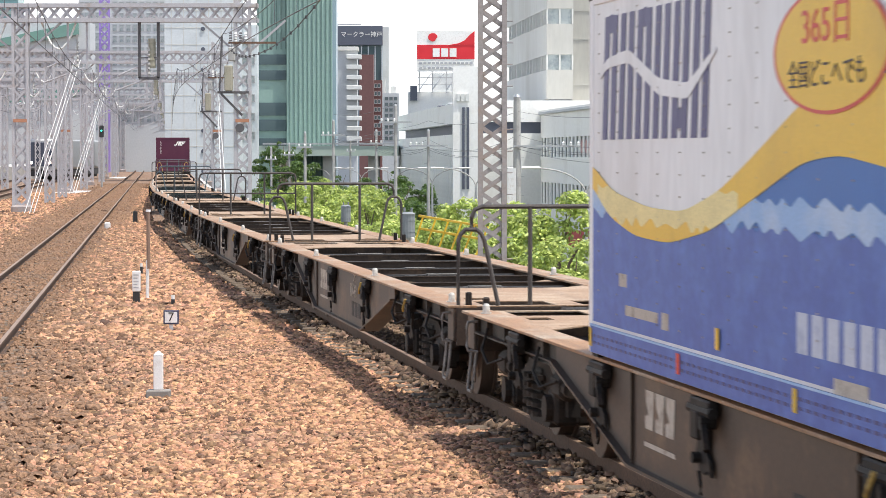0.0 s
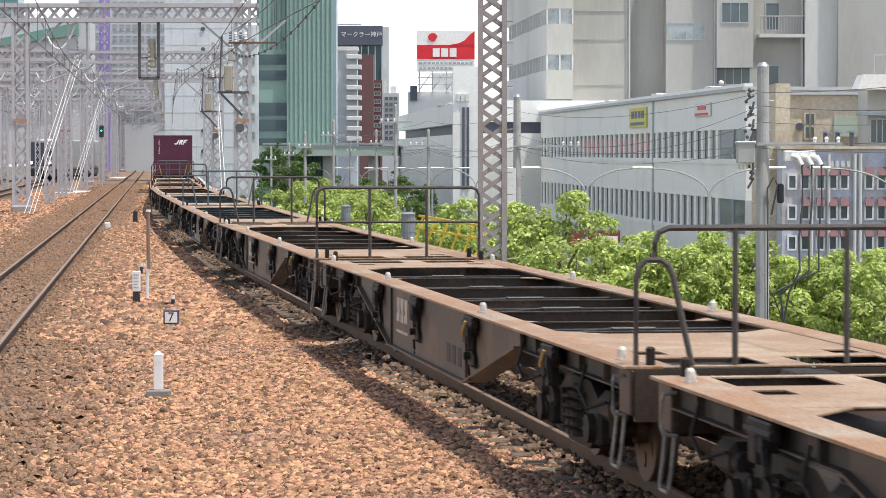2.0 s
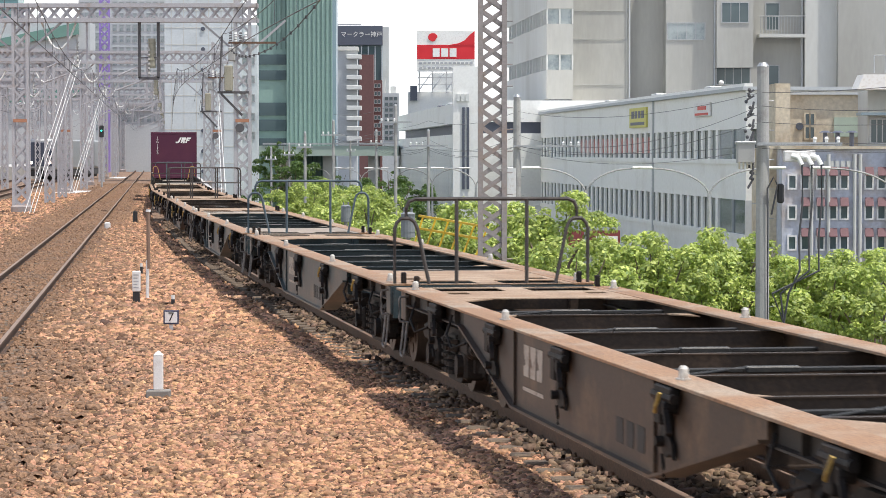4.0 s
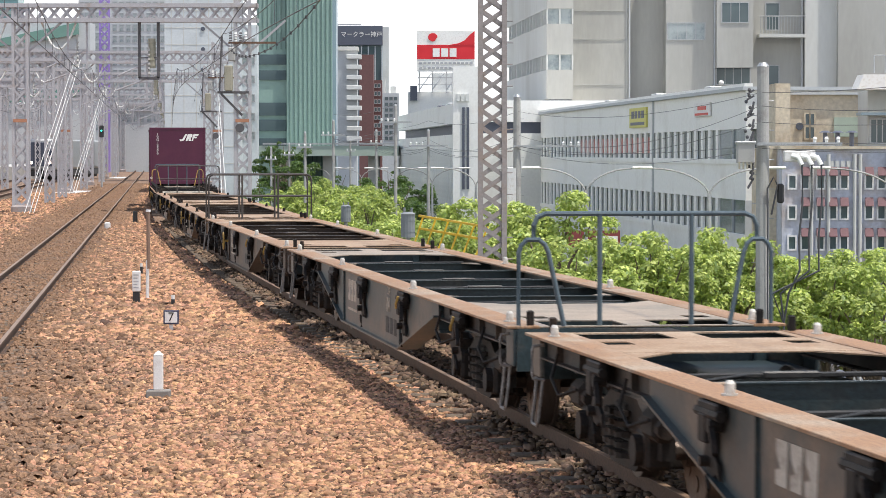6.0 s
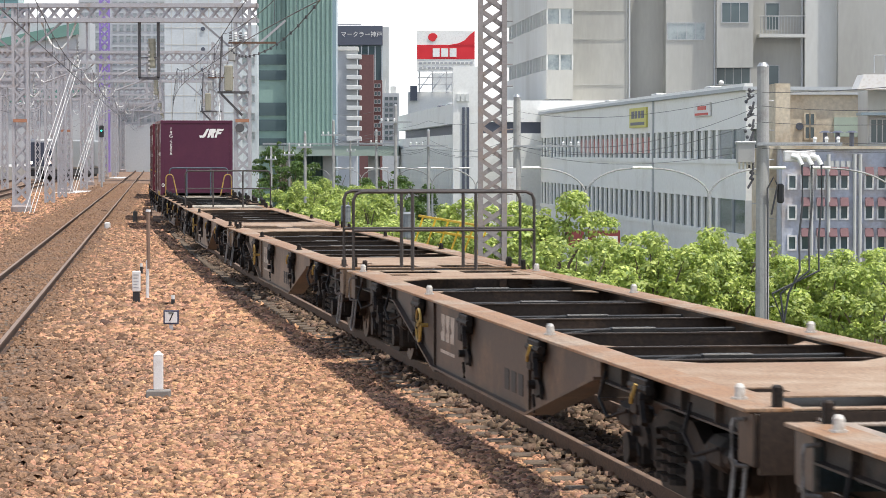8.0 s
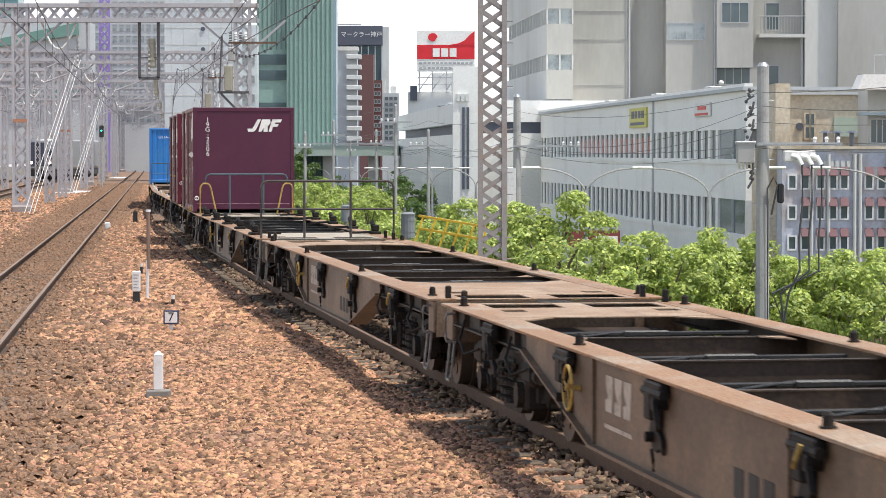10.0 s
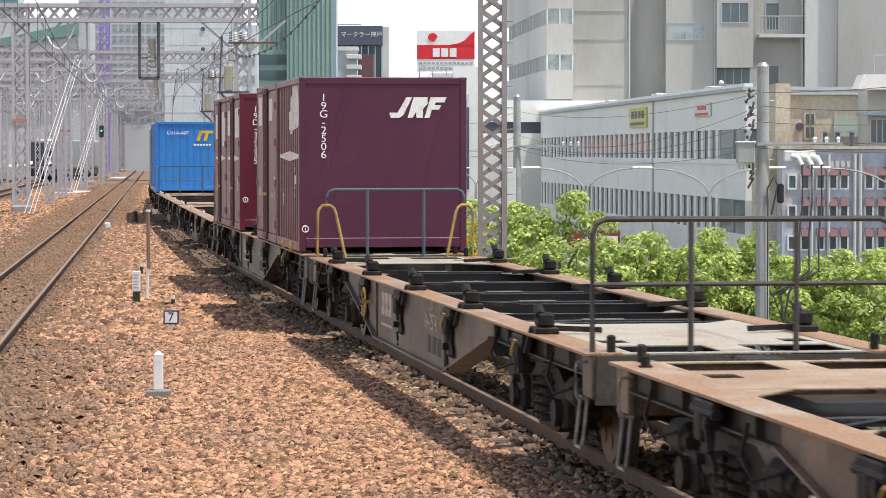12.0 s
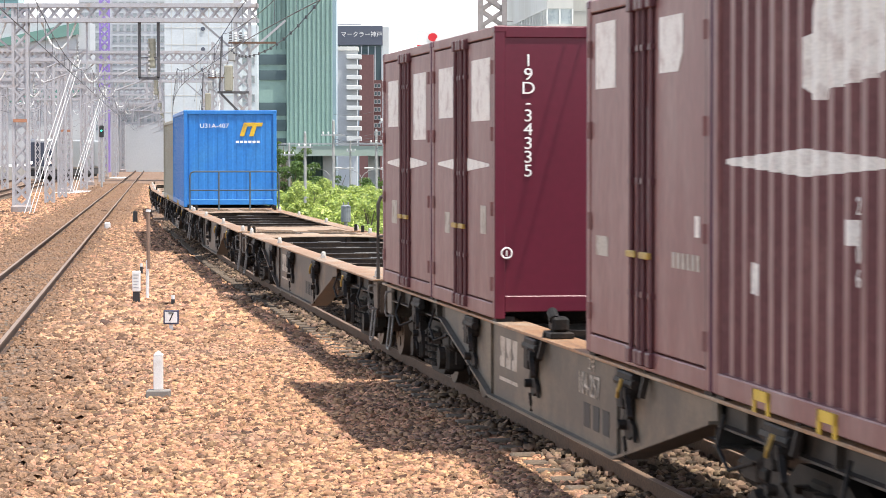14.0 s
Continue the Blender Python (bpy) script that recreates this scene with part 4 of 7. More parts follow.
for k in range(60):
    for z in (1.1, 1.15):
        box(bm, -1.231, -1.229, 0.3 + 0.15 * k, 0.38 + 0.15 * k, z, z + 0.02)
tagged(part("slot", bm, NAVY, base_rail), kind="stuff")
part("line", boxes((-1.2325, -1.229, 0.05, 9.35, 1.225, 1.24)), PALE_BLUE, base_rail)
for y, m in ((9.32, YELLOW), (6.6, RED_PAINT), (3.9, YELLOW), (5.6, GOLD)):
    z = 1.08 if m is not GOLD else 1.3
    part("reflector", boxes((-1.236, -1.2325, y - 0.05, y + 0.03, z, z + 0.13)), m, base_rail)
rv = bmesh.new()
for y in np.arange(0.4, 9.3, 0.62):
    for z in np.arange(1.35, 3.55, 0.14):
        box(rv, X0 - 0.0105, X0 - 0.002, y - 0.005, y + 0.005, z - 0.005, z + 0.005)
tagged(part("rivet", rv, DUSTY_WHITE, reefer), kind="stuff")
ride(reefer, start_of(0) + 4.92, 9.4)


# ---- trackside things ----
def repeat(name, me, parent, places, label=""):
    """Alike parts that share one mesh."""
    for m in places:
        ob = new(name, me)
        ob.parent = parent
        ob.matrix_local = m
        if label:
            ob["label"] = label


def mesh_of(bm, material):
    me = bpy.data.meshes.new("piece")
    bm.to_mesh(me)
    bm.free()
    me.materials.append(material)
    return me


BED_Z = -0.215
LATTICE = mat("grey_painted_steel", (0.42, 0.41, 0.43), 0.55, var=0.1, scale=2, tint=(0.36, 0.30, 0.27), amount=0.3, grain=20, bump=0.03)
MAST = mat("weathered_mast_steel", (0.29, 0.26, 0.252), 0.6, var=0.12, scale=2, tint=(0.30, 0.22, 0.18), amount=0.45, grain=20, bump=0.03)
POLE = mat("pale_concrete_pole", (0.38, 0.375, 0.36), 0.8, var=0.1, scale=1.5, tint=(0.26, 0.25, 0.24), amount=0.4, grain=30)
WIRE = mat("dark_cable", (0.08, 0.08, 0.085), 0.6, var=0.1)
PORCELAIN = mat("white_porcelain", (0.8, 0.8, 0.78), 0.25, var=0.05, scale=6)
WHITE_POST = mat("white_post_paint", (0.74, 0.73, 0.72), 0.55, var=0.06, scale=7, tint=(0.6, 0.55, 0.5), amount=0.4)
BLACK_PAINT = mat("black_paint", (0.03, 0.03, 0.032), 0.5, var=0.15)
FRAME_BLUE = mat("dark_blue_paint", (0.04, 0.045, 0.09), 0.5, var=0.1)
LIGHT_STONE = mat("grey_concrete_block", (0.24, 0.22, 0.20), 0.9, var=0.15, scale=5, grain=40)

# White square marker post on a concrete foot.
post = empty("marker_post", pose(-3.09, 31.1, BED_Z + 0.06), "white square marker post on a concrete foot in the ballast", "marker post")
part("post", boxes((-0.05, 0.05, -0.05, 0.05, 0.05, 0.43), bevel=0.008), WHITE_POST, post)
cp = bmesh.new()
bmesh.ops.create_cone(cp, cap_ends=True, segments=4, radius1=0.072, radius2=0.012, depth=0.045, matrix=pose(0, 0, 0.452, 0, 0, 45))
part("cap", cp, WHITE_POST, post)
part("foot", boxes((-0.13, 0.13, -0.1, 0.1, -0.05, 0.05), bevel=0.012), LIGHT_STONE, post, "grey concrete foot")

# Small number board on a stake.
board = empty("number_board", pose(-4.03, 42.5, BED_Z), "small white number board with blue rim on a stake", "sign")
part("stake", boxes((-0.03, 0.03, -0.012, 0.012, -0.06, 0.17), bevel=0.004), WHITE_POST, board)
part("rim", boxes((-0.115, 0.115, -0.03, -0.012, 0.14, 0.35), bevel=0.006), FRAME_BLUE, board)
part("face", boxes((-0.092, 0.092, -0.034, -0.0305, 0.165, 0.325)), WHITE_POST, board)
lettering("digit", "7", on_front(0, -0.036, 0.245), 0.19, BLACK_PAINT, board)

# Black and white marker with small print.
mk = empty("distance_marker", pose(-5.40, 50.5, BED_Z), "white marker post with a black foot and small print", "marker post")
part("foot", boxes((-0.06, 0.06, -0.06, 0.06, -0.05, 0.24), bevel=0.006), BLACK_PAINT, mk)
up = part("upper_post", boxes((-0.068, 0.068, -0.068, 0.068, 0.24, 0.60), bevel=0.01), WHITE_POST, mk)
bm = bmesh.new()
for k in range(5):
    box(bm, -0.045, 0.045 - 0.02 * (k % 2), -0.0705, -0.0685, 0.30 + 0.055 * k, 0.322 + 0.055 * k)
part("print", bm, GREY_STEEL, up)

# Tall thin sign post with the plain back of a plate.
sp = empty("sign_post", pose(-5.29, 51.5, BED_Z), "thin rusty brown post, pale at its foot", "post")
bm = bmesh.new()
rod(bm, (0, 0, 0.6), (0, 0, 1.62), 0.035, 10)
part("pole", bm, mat("brown_post_paint", (0.23, 0.15, 0.11), 0.7, var=0.2, scale=4), sp)
bm = bmesh.new()
rod(bm, (-0.02, 0, -0.05), (-0.015, 0, 0.75), 0.03, 8)
part("lower_stake", bm, WHITE_POST, sp, "whitish stake bound to the post")
bm = bmesh.new()
rod(bm, (0, 0, 1.62), (0, 0, 1.66), 0.045, 10)
part("cap", bm, WHITE_POST, sp)


def stub(x, y, h, r, label, two=False):
    s = empty("stub_post", pose(x, y, BED_Z), label, "post")
    bm = bmesh.new()
    rod(bm, (0, 0, -0.04), (0, 0, h), r, 10)
    part("post", bm, BLACK_PAINT, s)
    if two:
        bm = bmesh.new()
        rod(bm, (0, 0, h), (0, 0, h + 0.07), r * 0.9, 10)
        part("cap", bm, WHITE_POST, s, "white cap")


stub(-4.69, 49.8, 0.14, 0.035, "short black stub post with a white cap", True)
stub(-6.52, 62, 0.22, 0.03, "short black stub post in the ballast", True)
stub(-11.48, 107, 0.5, 0.09, "dark stub post beside the rails")

# Flat pale covers lying by the tracks.
for x, y, w, d in ((-24.46, 190, 1.4, 4.5), (-33.84, 300, 1.2, 4.0)):
    t = tagged(part("cable_cover", boxes((x - w / 2, x + w / 2, y - d, y + d, BED_Z - 0.02, BED_Z + 0.1), bevel=0.02), WHITE_POST), "flat white cable cover lying in the ballast", "cable cover")
t = tagged(part("rail_box", boxes((-11.66, -11.48, 98.8, 99.1, BED_Z - 0.02, 0.06), bevel=0.03), WHITE_POST), "small white box between the rails", "trackside box")
PLANK = mat("buried_plank", (0.17, 0.10, 0.06), 0.9, var=0.25, scale=4, stretch=(0.3, 3, 3))
t = tagged(part("buried_board", boxes((-5.35, -3.89, 49.4, 49.75, BED_Z - 0.05, BED_Z + 0.045), bevel=0.01), PLANK), "dark wooden board half buried across the ballast", "board")


def lattice_mast(bm, x, y, z0, z1, w, d=None, pitch=0.55, t=0.055):
    """Four corner angles laced with zigzag bars on each side."""
    d = d or w
    for sx in (-1, 1):
        for sy in (-1, 1):
            box(bm, x + sx * w / 2 - t / 2, x + sx * w / 2 + t / 2, y + sy * d / 2 - t / 2, y + sy * d / 2 + t / 2, z0, z1)
    n = max(2, round((z1 - z0) / pitch))
    p = (z1 - z0) / n
    for k in range(n):
        s = 1 if k % 2 else -1
        a, b = z0 + k * p, z0 + (k + 1) * p
        for sy in (-1, 1):
            bar(bm, (x - s * w / 2, y + sy * d / 2, a), (x + s * w / 2, y + sy * d / 2, b), 0.012, t * 0.8)
            bar(bm, (x + s * w / 2, y + sy * d / 2 + sy * 0.013, a), (x - s * w / 2, y + sy * d / 2 + sy * 0.013, b), 0.012, t * 0.8)
        for sx in (-1, 1):
            bar(bm, (x + sx * w / 2, y - s * d / 2, a), (x + sx * w / 2, y + s * d / 2, b), 0.012, t * 0.8)
    return bm


m1 = empty("lattice_mast", pose(1.03, 60, 0), "tall weathered steel lattice mast beside the line", "mast")
part("lattice", lattice_mast(bmesh.new(), 0, 0, -0.44, 8.2, 0.496, 0.45, 0.34, 0.105), MAST, m1)
st = bmesh.new()
for k in range(18):
    rod(st, (0.2, -0.22, -0.2 + 0.45 * k), (0.42, -0.22, -0.2 + 0.45 * k), 0.012, 6)
tagged(part("climbing_step", st, MAST, m1), kind="stuff")
part("base", boxes((-0.45, 0.45, -0.4, 0.4, -1.6, -0.42), bevel=0.03), CONCRETE, m1, "concrete mast foot")


def beam_lattice(bm, x0, x1, y, z0, z1, d=0.5):
    for z in (z0, z1):
        for sy in (-1, 1):
            box(bm, x0, x1, y + sy * d / 2 - 0.09, y + sy * d / 2 + 0.09, z - 0.09, z + 0.09)
    n = max(3, round((x1 - x0) / 0.55))
    p = (x1 - x0) / n
    for k in range(n):
        a, b = (z0, z1) if k % 2 else (z1, z0)
        for sy in (-1, 1):
            bar(bm, (x0 + k * p, y + sy * d / 2, a), (x0 + (k + 1) * p, y + sy * d / 2, b), 0.04, 0.09)
            bar(bm, (x0 + k * p, y + sy * (d / 2 - 0.05), b), (x0 + (k + 1) * p, y + sy * (d / 2 - 0.05), a), 0.04, 0.09)
    return bm


DROP_DARK = mat("dark_grey_steel", (0.10, 0.095, 0.10), 0.6, var=0.15, scale=3)
RUST_ARM = mat("rust_brown_arm", (0.16, 0.09, 0.06), 0.7, var=0.2, scale=4)
ORANGE_BAND = mat("faded_orange_band", (0.42, 0.2, 0.12), 0.6, var=0.15)


def gantry(y, near):
    """A catenary portal across all tracks with lattice legs, drop frames and insulators."""
    c = main_x(y)
    g = empty("catenary_gantry", Matrix(), "pale grey steel lattice catenary gantry spanning the tracks", "gantry", "catenary gantries over the line")
    legs = (c + 2.9, c - 6.9, c - 17.0, c - 27.5)
    part("beam", beam_lattice(bmesh.new(), c - 33, c + 3.6, y, 8.3, 8.95), LATTICE, g)
    for x in legs:
        leg = part("leg", lattice_mast(bmesh.new(), x, y, -0.2, 9.6 if x > c else 8.9, 0.62, 0.5, 0.62 if near else 0.9, 0.12), LATTICE, g)
        part("foot", boxes((x - 0.42, x + 0.42, y - 0.4, y + 0.4, -0.5, 0.15), bevel=0.08), MAST, leg, "dark bolted foot")
        br = bmesh.new()
        for s in (-1, 1):
            bar(br, (x + s * 0.3, y, 6.9), (x + s * 1.9, y, 8.3), 0.09)
        part("knee_brace", br, LATTICE, leg)
        if near:
            bd = boxes((x - 0.3, x + 0.3, y - 0.35, y - 0.31, 3.8, 3.95))
            part("band", bd, ORANGE_BAND, leg, "orange reflector band")
    for i, (x, z) in enumerate(((c - 1.24, 5.75), (c - 4.4, 6.1), (c - 9.0, 6.0), (c - 13.5, 6.0), (c - 20.5, 6.0))):
        f = bmesh.new()
        for s in (-0.42, 0.42):
            bar(f, (x + s, y, 8.3), (x + s, y, z), 0.09 if i else 0.13)
        bar(f, (x - 0.45, y, z), (x + 0.45, y, z), 0.09 if i else 0.13)
        bar(f, (x - 0.45, y, z + 0.9), (x + 0.45, y, z + 0.9), 0.05)
        fr = part("drop_frame", f, LATTICE if i or y > 130 else DROP_DARK, g)
        ins = bmesh.new()
        for k in range(6):
            rod(ins, (x, y - 0.05, z + 0.2 + 0.2 * k), (x, y - 0.05, z + 0.3 + 0.2 * k), 0.085, 10, 0.04)
        rod(ins, (x, y - 0.05, z + 0.05), (x, y - 0.05, z + 1.6), 0.03, 8)
        part("insulator", ins, POLE, fr)
        if i == 0:
            can = rod(bmesh.new(), (x + 0.12, y + 0.1, z + 0.45), (x + 0.12, y + 0.1, z + 1.75), 0.17, 14)
            for q in range(5):
                rod(can, (x + 0.12, y + 0.1, z + 0.55 + 0.25 * q), (x + 0.12, y + 0.1, z + 0.6 + 0.25 * q), 0.2, 14)
            part("tension_weight", can, TAN, fr, "tan ribbed tension weight in the frame")
        arm = bmesh.new()
        rod(arm, (x + 0.4, y, z + 0.15), (x - 1.5, y, z - 0.55), 0.03, 6)
        rod(arm, (x + 0.4, y, z + 0.9), (x - 1.4, y, z + 0.1), 0.03, 6)
        part("register_arm", arm, LATTICE, fr)
    # Switch gear on the leg beside the street: crossarm, bracket shelf and brace.
    if near:
        x = c + 2.9
        arm = bar(bmesh.new(), (x - 0.6, y - 0.4, 7.3), (x + 1.5, y - 0.4, 7.3), 0.09)
        ca = part("crossarm", arm, RUST_ARM, g, "rust-brown steel crossarm")
        for q in range(4):
            ins = bmesh.new()
            for w in range(4):
                rod(ins, (x - 0.5 + 0.22 * q, y - 0.4, 7.36 + 0.11 * w), (x - 0.5 + 0.22 * q, y - 0.4, 7.43 + 0.11 * w), 0.08, 10, 0.05)
            part("insulator", ins, PORCELAIN if q % 2 else DROP_DARK, ca)
        sh = bar(bmesh.new(), (x - 1.1, y - 0.3, 5.12), (x + 0.3, y - 0.3, 5.12), 0.1)
        bar(sh, (x - 0.95, y - 0.3, 5.08), (x, y - 0.3, 4.1), 0.1)
        bar(sh, (x - 1.0, y - 0.3, 5.15), (x - 0.9, y - 0.3, 7.6), 0.07)
        shelf = part("bracket_shelf", sh, DROP_DARK, g, "dark steel bracket shelf with a brace")
        part("switch_case", boxes((x - 0.78, x - 0.42, y - 0.5, y - 0.1, 5.18, 6.3), bevel=0.04), TAN, shelf, "tan switch case")
        part("switch_case", boxes((x - 0.6, x - 0.3, y - 0.5, y - 0.1, 6.5, 7.1), bevel=0.04), POLE, shelf)
        rd = rod(bmesh.new(), (x - 0.1, y - 0.45, 3.55), (x - 0.1, y - 0.35, 3.55), 0.2, 14)
        part("round_case", rd, DROP_DARK, shelf, "dark round case")
    for k in range(7):
        x = c - 6.0 - 3.1 * k
        loop = bmesh.new()
        pts = [(x + 1.5 * s, y + 0.3, 8.2 - 1.15 * (1 - (2 * s - 1) ** 2)) for s in np.linspace(0, 1, 9)]
        pipe(loop, pts, 0.05, 6)
        part("jumper_cable", loop, PORCELAIN, g, "white looped jumper cable")
    return g


for i, y in enumerate((127, 186, 236, 290, 345, 400)):
    gantry(y, i < 2)

# Plainer portals over the outer tracks between the main ones.
for y in (150, 168, 210, 262, 318):
    c = main_x(y)
    g = empty("catenary_gantry", Matrix(), "plain grey steel portal over the outer tracks", "gantry", "catenary gantries over the line")
    part("beam", beam_lattice(bmesh.new(), c - 36, c - 6.2, y, 7.3, 7.8, 0.35), LATTICE, g)
    for x in (c - 6.5, c - 12.3, c - 22.0):
        part("leg", lattice_mast(bmesh.new(), x, y, -0.22, 7.9, 0.42, 0.36, 0.7, 0.09), LATTICE, g)
    for x in (c - 9.2, c - 15.0, c - 19.0):
        bm = bmesh.new()
        bar(bm, (x, y, 7.3), (x, y, 5.9), 0.08)
        rod(bm, (x + 0.6, y, 6.2), (x - 1.1, y, 5.6), 0.03, 6)
        part("drop_arm", bm, LATTICE, g)

# Guy wires from the first two left legs.
gw = bmesh.new()
for y in (127, 186):
    c = main_x(y) - 6.9
    if y == 127:
        for s in (0.0, 0.35):
            rod(gw, (c + 8.65, y, 5.7 + s), (c + 9.05 + s * 0.6, y - 2, -0.2), 0.018, 6)
    for s in (0.0, 0.5, 0.9):
        rod(gw, (c + 2.4, y + s * 2, 6.6), (c + 0.55 + s * 0.3, y - 3 + s, -0.2), 0.015, 6)
tagged(part("guy_wire", gw, PORCELAIN), "pale guy wires anchored beside the gantry legs", "guy wire", kind="stuff")


def cable(fx, fz, ys, r, name, label, droppers=None):
    bm = bmesh.new()
    pipe(bm, [(fx(y), y, fz(y)) for y in ys], r, 5)
    if droppers:
        for y in np.arange(ys[0], min(ys[-1], 260), 5.0):
            rod(bm, (fx(y), y, fz(y)), (fx(y), y, droppers(y)), 0.006, 4)
    return tagged(part(name, bm, WIRE), label, "cable", "overhead wires")


def sag(y, lo, hi):
    u = ((y - 127 + 590) % 59) / 59
    return lo + (hi - lo) * (2 * u - 1) ** 2


WY = list(np.arange(20, 420, 5.9))
for o, fx in ((0.0, main_x), (-0.3, second_x), (-7.4, second_x), (-11.5, second_x)):
    g = (lambda f, d: (lambda y: f(y) + d))(fx, o)
    cable(g, lambda y: 5.15, WY, 0.011, "contact_wire", "dark contact wire over a track")
    cable(g, lambda y: sag(y, 5.5, 6.2), WY, 0.011, "messenger_wire", "dark messenger wire with droppers over a track", lambda y: 5.15)
cable(lambda y: main_x(y) + 2.4, lambda y: sag(y, 5.95, 7.0), WY, 0.015, "feeder_wire", "dark feeder cable along the masts")
cable(lambda y: main_x(y) + 2.0, lambda y: sag(y, 7.1, 7.7), WY, 0.013, "feeder_wire", "dark feeder cable along the masts")
# Bobbin insulators on the nearest feeder.
bo = bmesh.new()
for y in np.arange(60, 127, 3.0):
    rod(bo, (main_x(y) + 2.4, y, sag(y, 5.95, 7.0) - 0.05), (main_x(y) + 2.4, y, sag(y, 5.95, 7.0) + 0.05), 0.04, 8)
tagged(part("cable_spacer", bo, WIRE), "dark spacers on the feeder cable", "spacer", kind="stuff")

# Signal and a yellow-railed walkway.
sg = empty("railway_signal", pose(-25.56, 215, 0), "colour light signal with a green aspect on a pole", "signal")
bm = bmesh.new()
rod(bm, (0, 0, -0.3), (0, 0, 3.6), 0.08, 8)
part("pole", bm, POLE, sg)
part("head", boxes((-0.17, 0.17, -0.1, 0.1, 3.6, 4.5), bevel=0.05), BLACK_PAINT, sg)
GREEN_LAMP = mat("green_signal_lens", (0.02, 0.5, 0.3), 0.3, var=0.0, bump=0)
GREEN_LAMP.node_tree.nodes["Principled BSDF"].inputs["Emission Color"].default_value = (0.05, 1, 0.6, 1)
GREEN_LAMP.node_tree.nodes["Principled BSDF"].inputs["Emission Strength"].default_value = 2.0
bm = bmesh.new()
rod(bm, (0, -0.1, 4.1), (0, -0.13, 4.1), 0.07, 12)
part("lens", bm, GREEN_LAMP, sg, "lit green lens")

wk = empty("walkway_railing", Matrix(), "yellow painted handrail of a trackside walkway", "railing")
x0, x1, yy = -0.562, 0.935, 68
zt, zb = 0.971, 0.395
for k in range(6):
    u = k / 5
    x = x0 + (x1 - x0) * u
    bm = bmesh.new()
    bar(bm, (x + 0.1, yy - 2 * u, zt - 0.2 * u), (x - 0.2, yy - 2 * u, zb - 0.35), 0.045)
    part("post", bm, YELLOW, wk)
for z in (0, -0.3):
    bm = bmesh.new()
    bar(bm, (x0, yy, zt + z), (x1, yy - 2, zt + z - 0.2), 0.05)
    part("rail", bm, YELLOW, wk)
part("walkway", boxes((x0 - 0.5, x1 + 0.6, yy - 2.6, yy + 1, -0.75, -0.42)), CONCRETE, wk, "concrete walkway slab")
CASE_GREY = mat("slate_grey_case_paint", (0.20, 0.215, 0.225), 0.5, var=0.12, scale=4)
for x, y, z in ((-0.976, 80, 0.454), (-4.06, 120, -0.081)):
    tb = empty("equipment_cabinet", pose(x, y, z), "grey cylindrical equipment case beside the line", "equipment case")
    bm = bmesh.new()
    rod(bm, (0, 0, -0.35), (0, 0, 0.3), 0.2, 14)
    rod(bm, (0, 0, 0.3), (0, 0, 0.36), 0.225, 14, 0.12)
    for z in (-0.2, 0.12):
        rod(bm, (0, 0, z), (0, 0, z + 0.03), 0.21, 14)
    for s in (-0.1, 0.1):
        rod(bm, (s, 0, 0.34), (s, 0, 0.48), 0.03, 8)
    part("case", bm, CASE_GREY, tb)
    bm = bmesh.new()
    rod(bm, (0, 0, -5 - z), (0, 0, -0.35), 0.07, 8)
    part("support", bm, POLE, tb)

# Kerb wall along the viaduct's right edge.
kw = ribbon("parapet", lambda y: main_x(y) + 2.35, lambda y: main_x(y) + 2.62, -0.42, 0.12, CONCRETE, [70 + 6 * k for k in range(50)])
tagged(kw, "low grey concrete parapet along the viaduct edge", "parapet", kind="structure")

# Distant platform and a standing train on the far left.
pl = tagged(part("platform", boxes((-62, -42.11 + 0.5, 240, 330, -0.42, 1.1)), CONCRETE), "grey concrete station platform far along the line", "platform", kind="structure")
lt = empty("commuter_train", Matrix(), "dark-fronted commuter train standing far along the line", "train")
xt = -36.72
NIGHT_BLUE = mat("dark_blue_grey_paint", (0.05, 0.06, 0.09), 0.35, var=0.1)
part("body", boxes((xt - 1.4, xt + 1.4, 262, 300, 0.9, 3.7), bevel=0.15), GREY_STEEL, lt)
part("front_mask", boxes((xt - 1.2, xt + 1.2, 261.9, 262.0, 1.2, 3.4), bevel=0.04), NIGHT_BLUE, lt, "dark glazed cab front")
HEAD = mat("headlamp", (0.9, 0.8, 0.7), 0.3, var=0, bump=0)
HEAD.node_tree.nodes["Principled BSDF"].inputs["Emission Color"].default_value = (1, 0.8, 0.65, 1)
HEAD.node_tree.nodes["Principled BSDF"].inputs["Emission Strength"].default_value = 3.0
for s in (-0.85, 0.85):
    bm = bmesh.new()
    rod(bm, (xt + s, 261.9, 1.55), (xt + s, 261.86, 1.55), 0.15, 12)
    part("headlamp", bm, HEAD, lt, "lit headlamp")
part("skirt", boxes((xt - 1.3, xt + 1.3, 262, 300, 0.3, 0.9)), BLACK_PAINT, lt)
part("running_gear", boxes((xt - 0.7, xt + 0.7, 263, 299, 0.0, 0.3)), DARK_STEEL, lt)


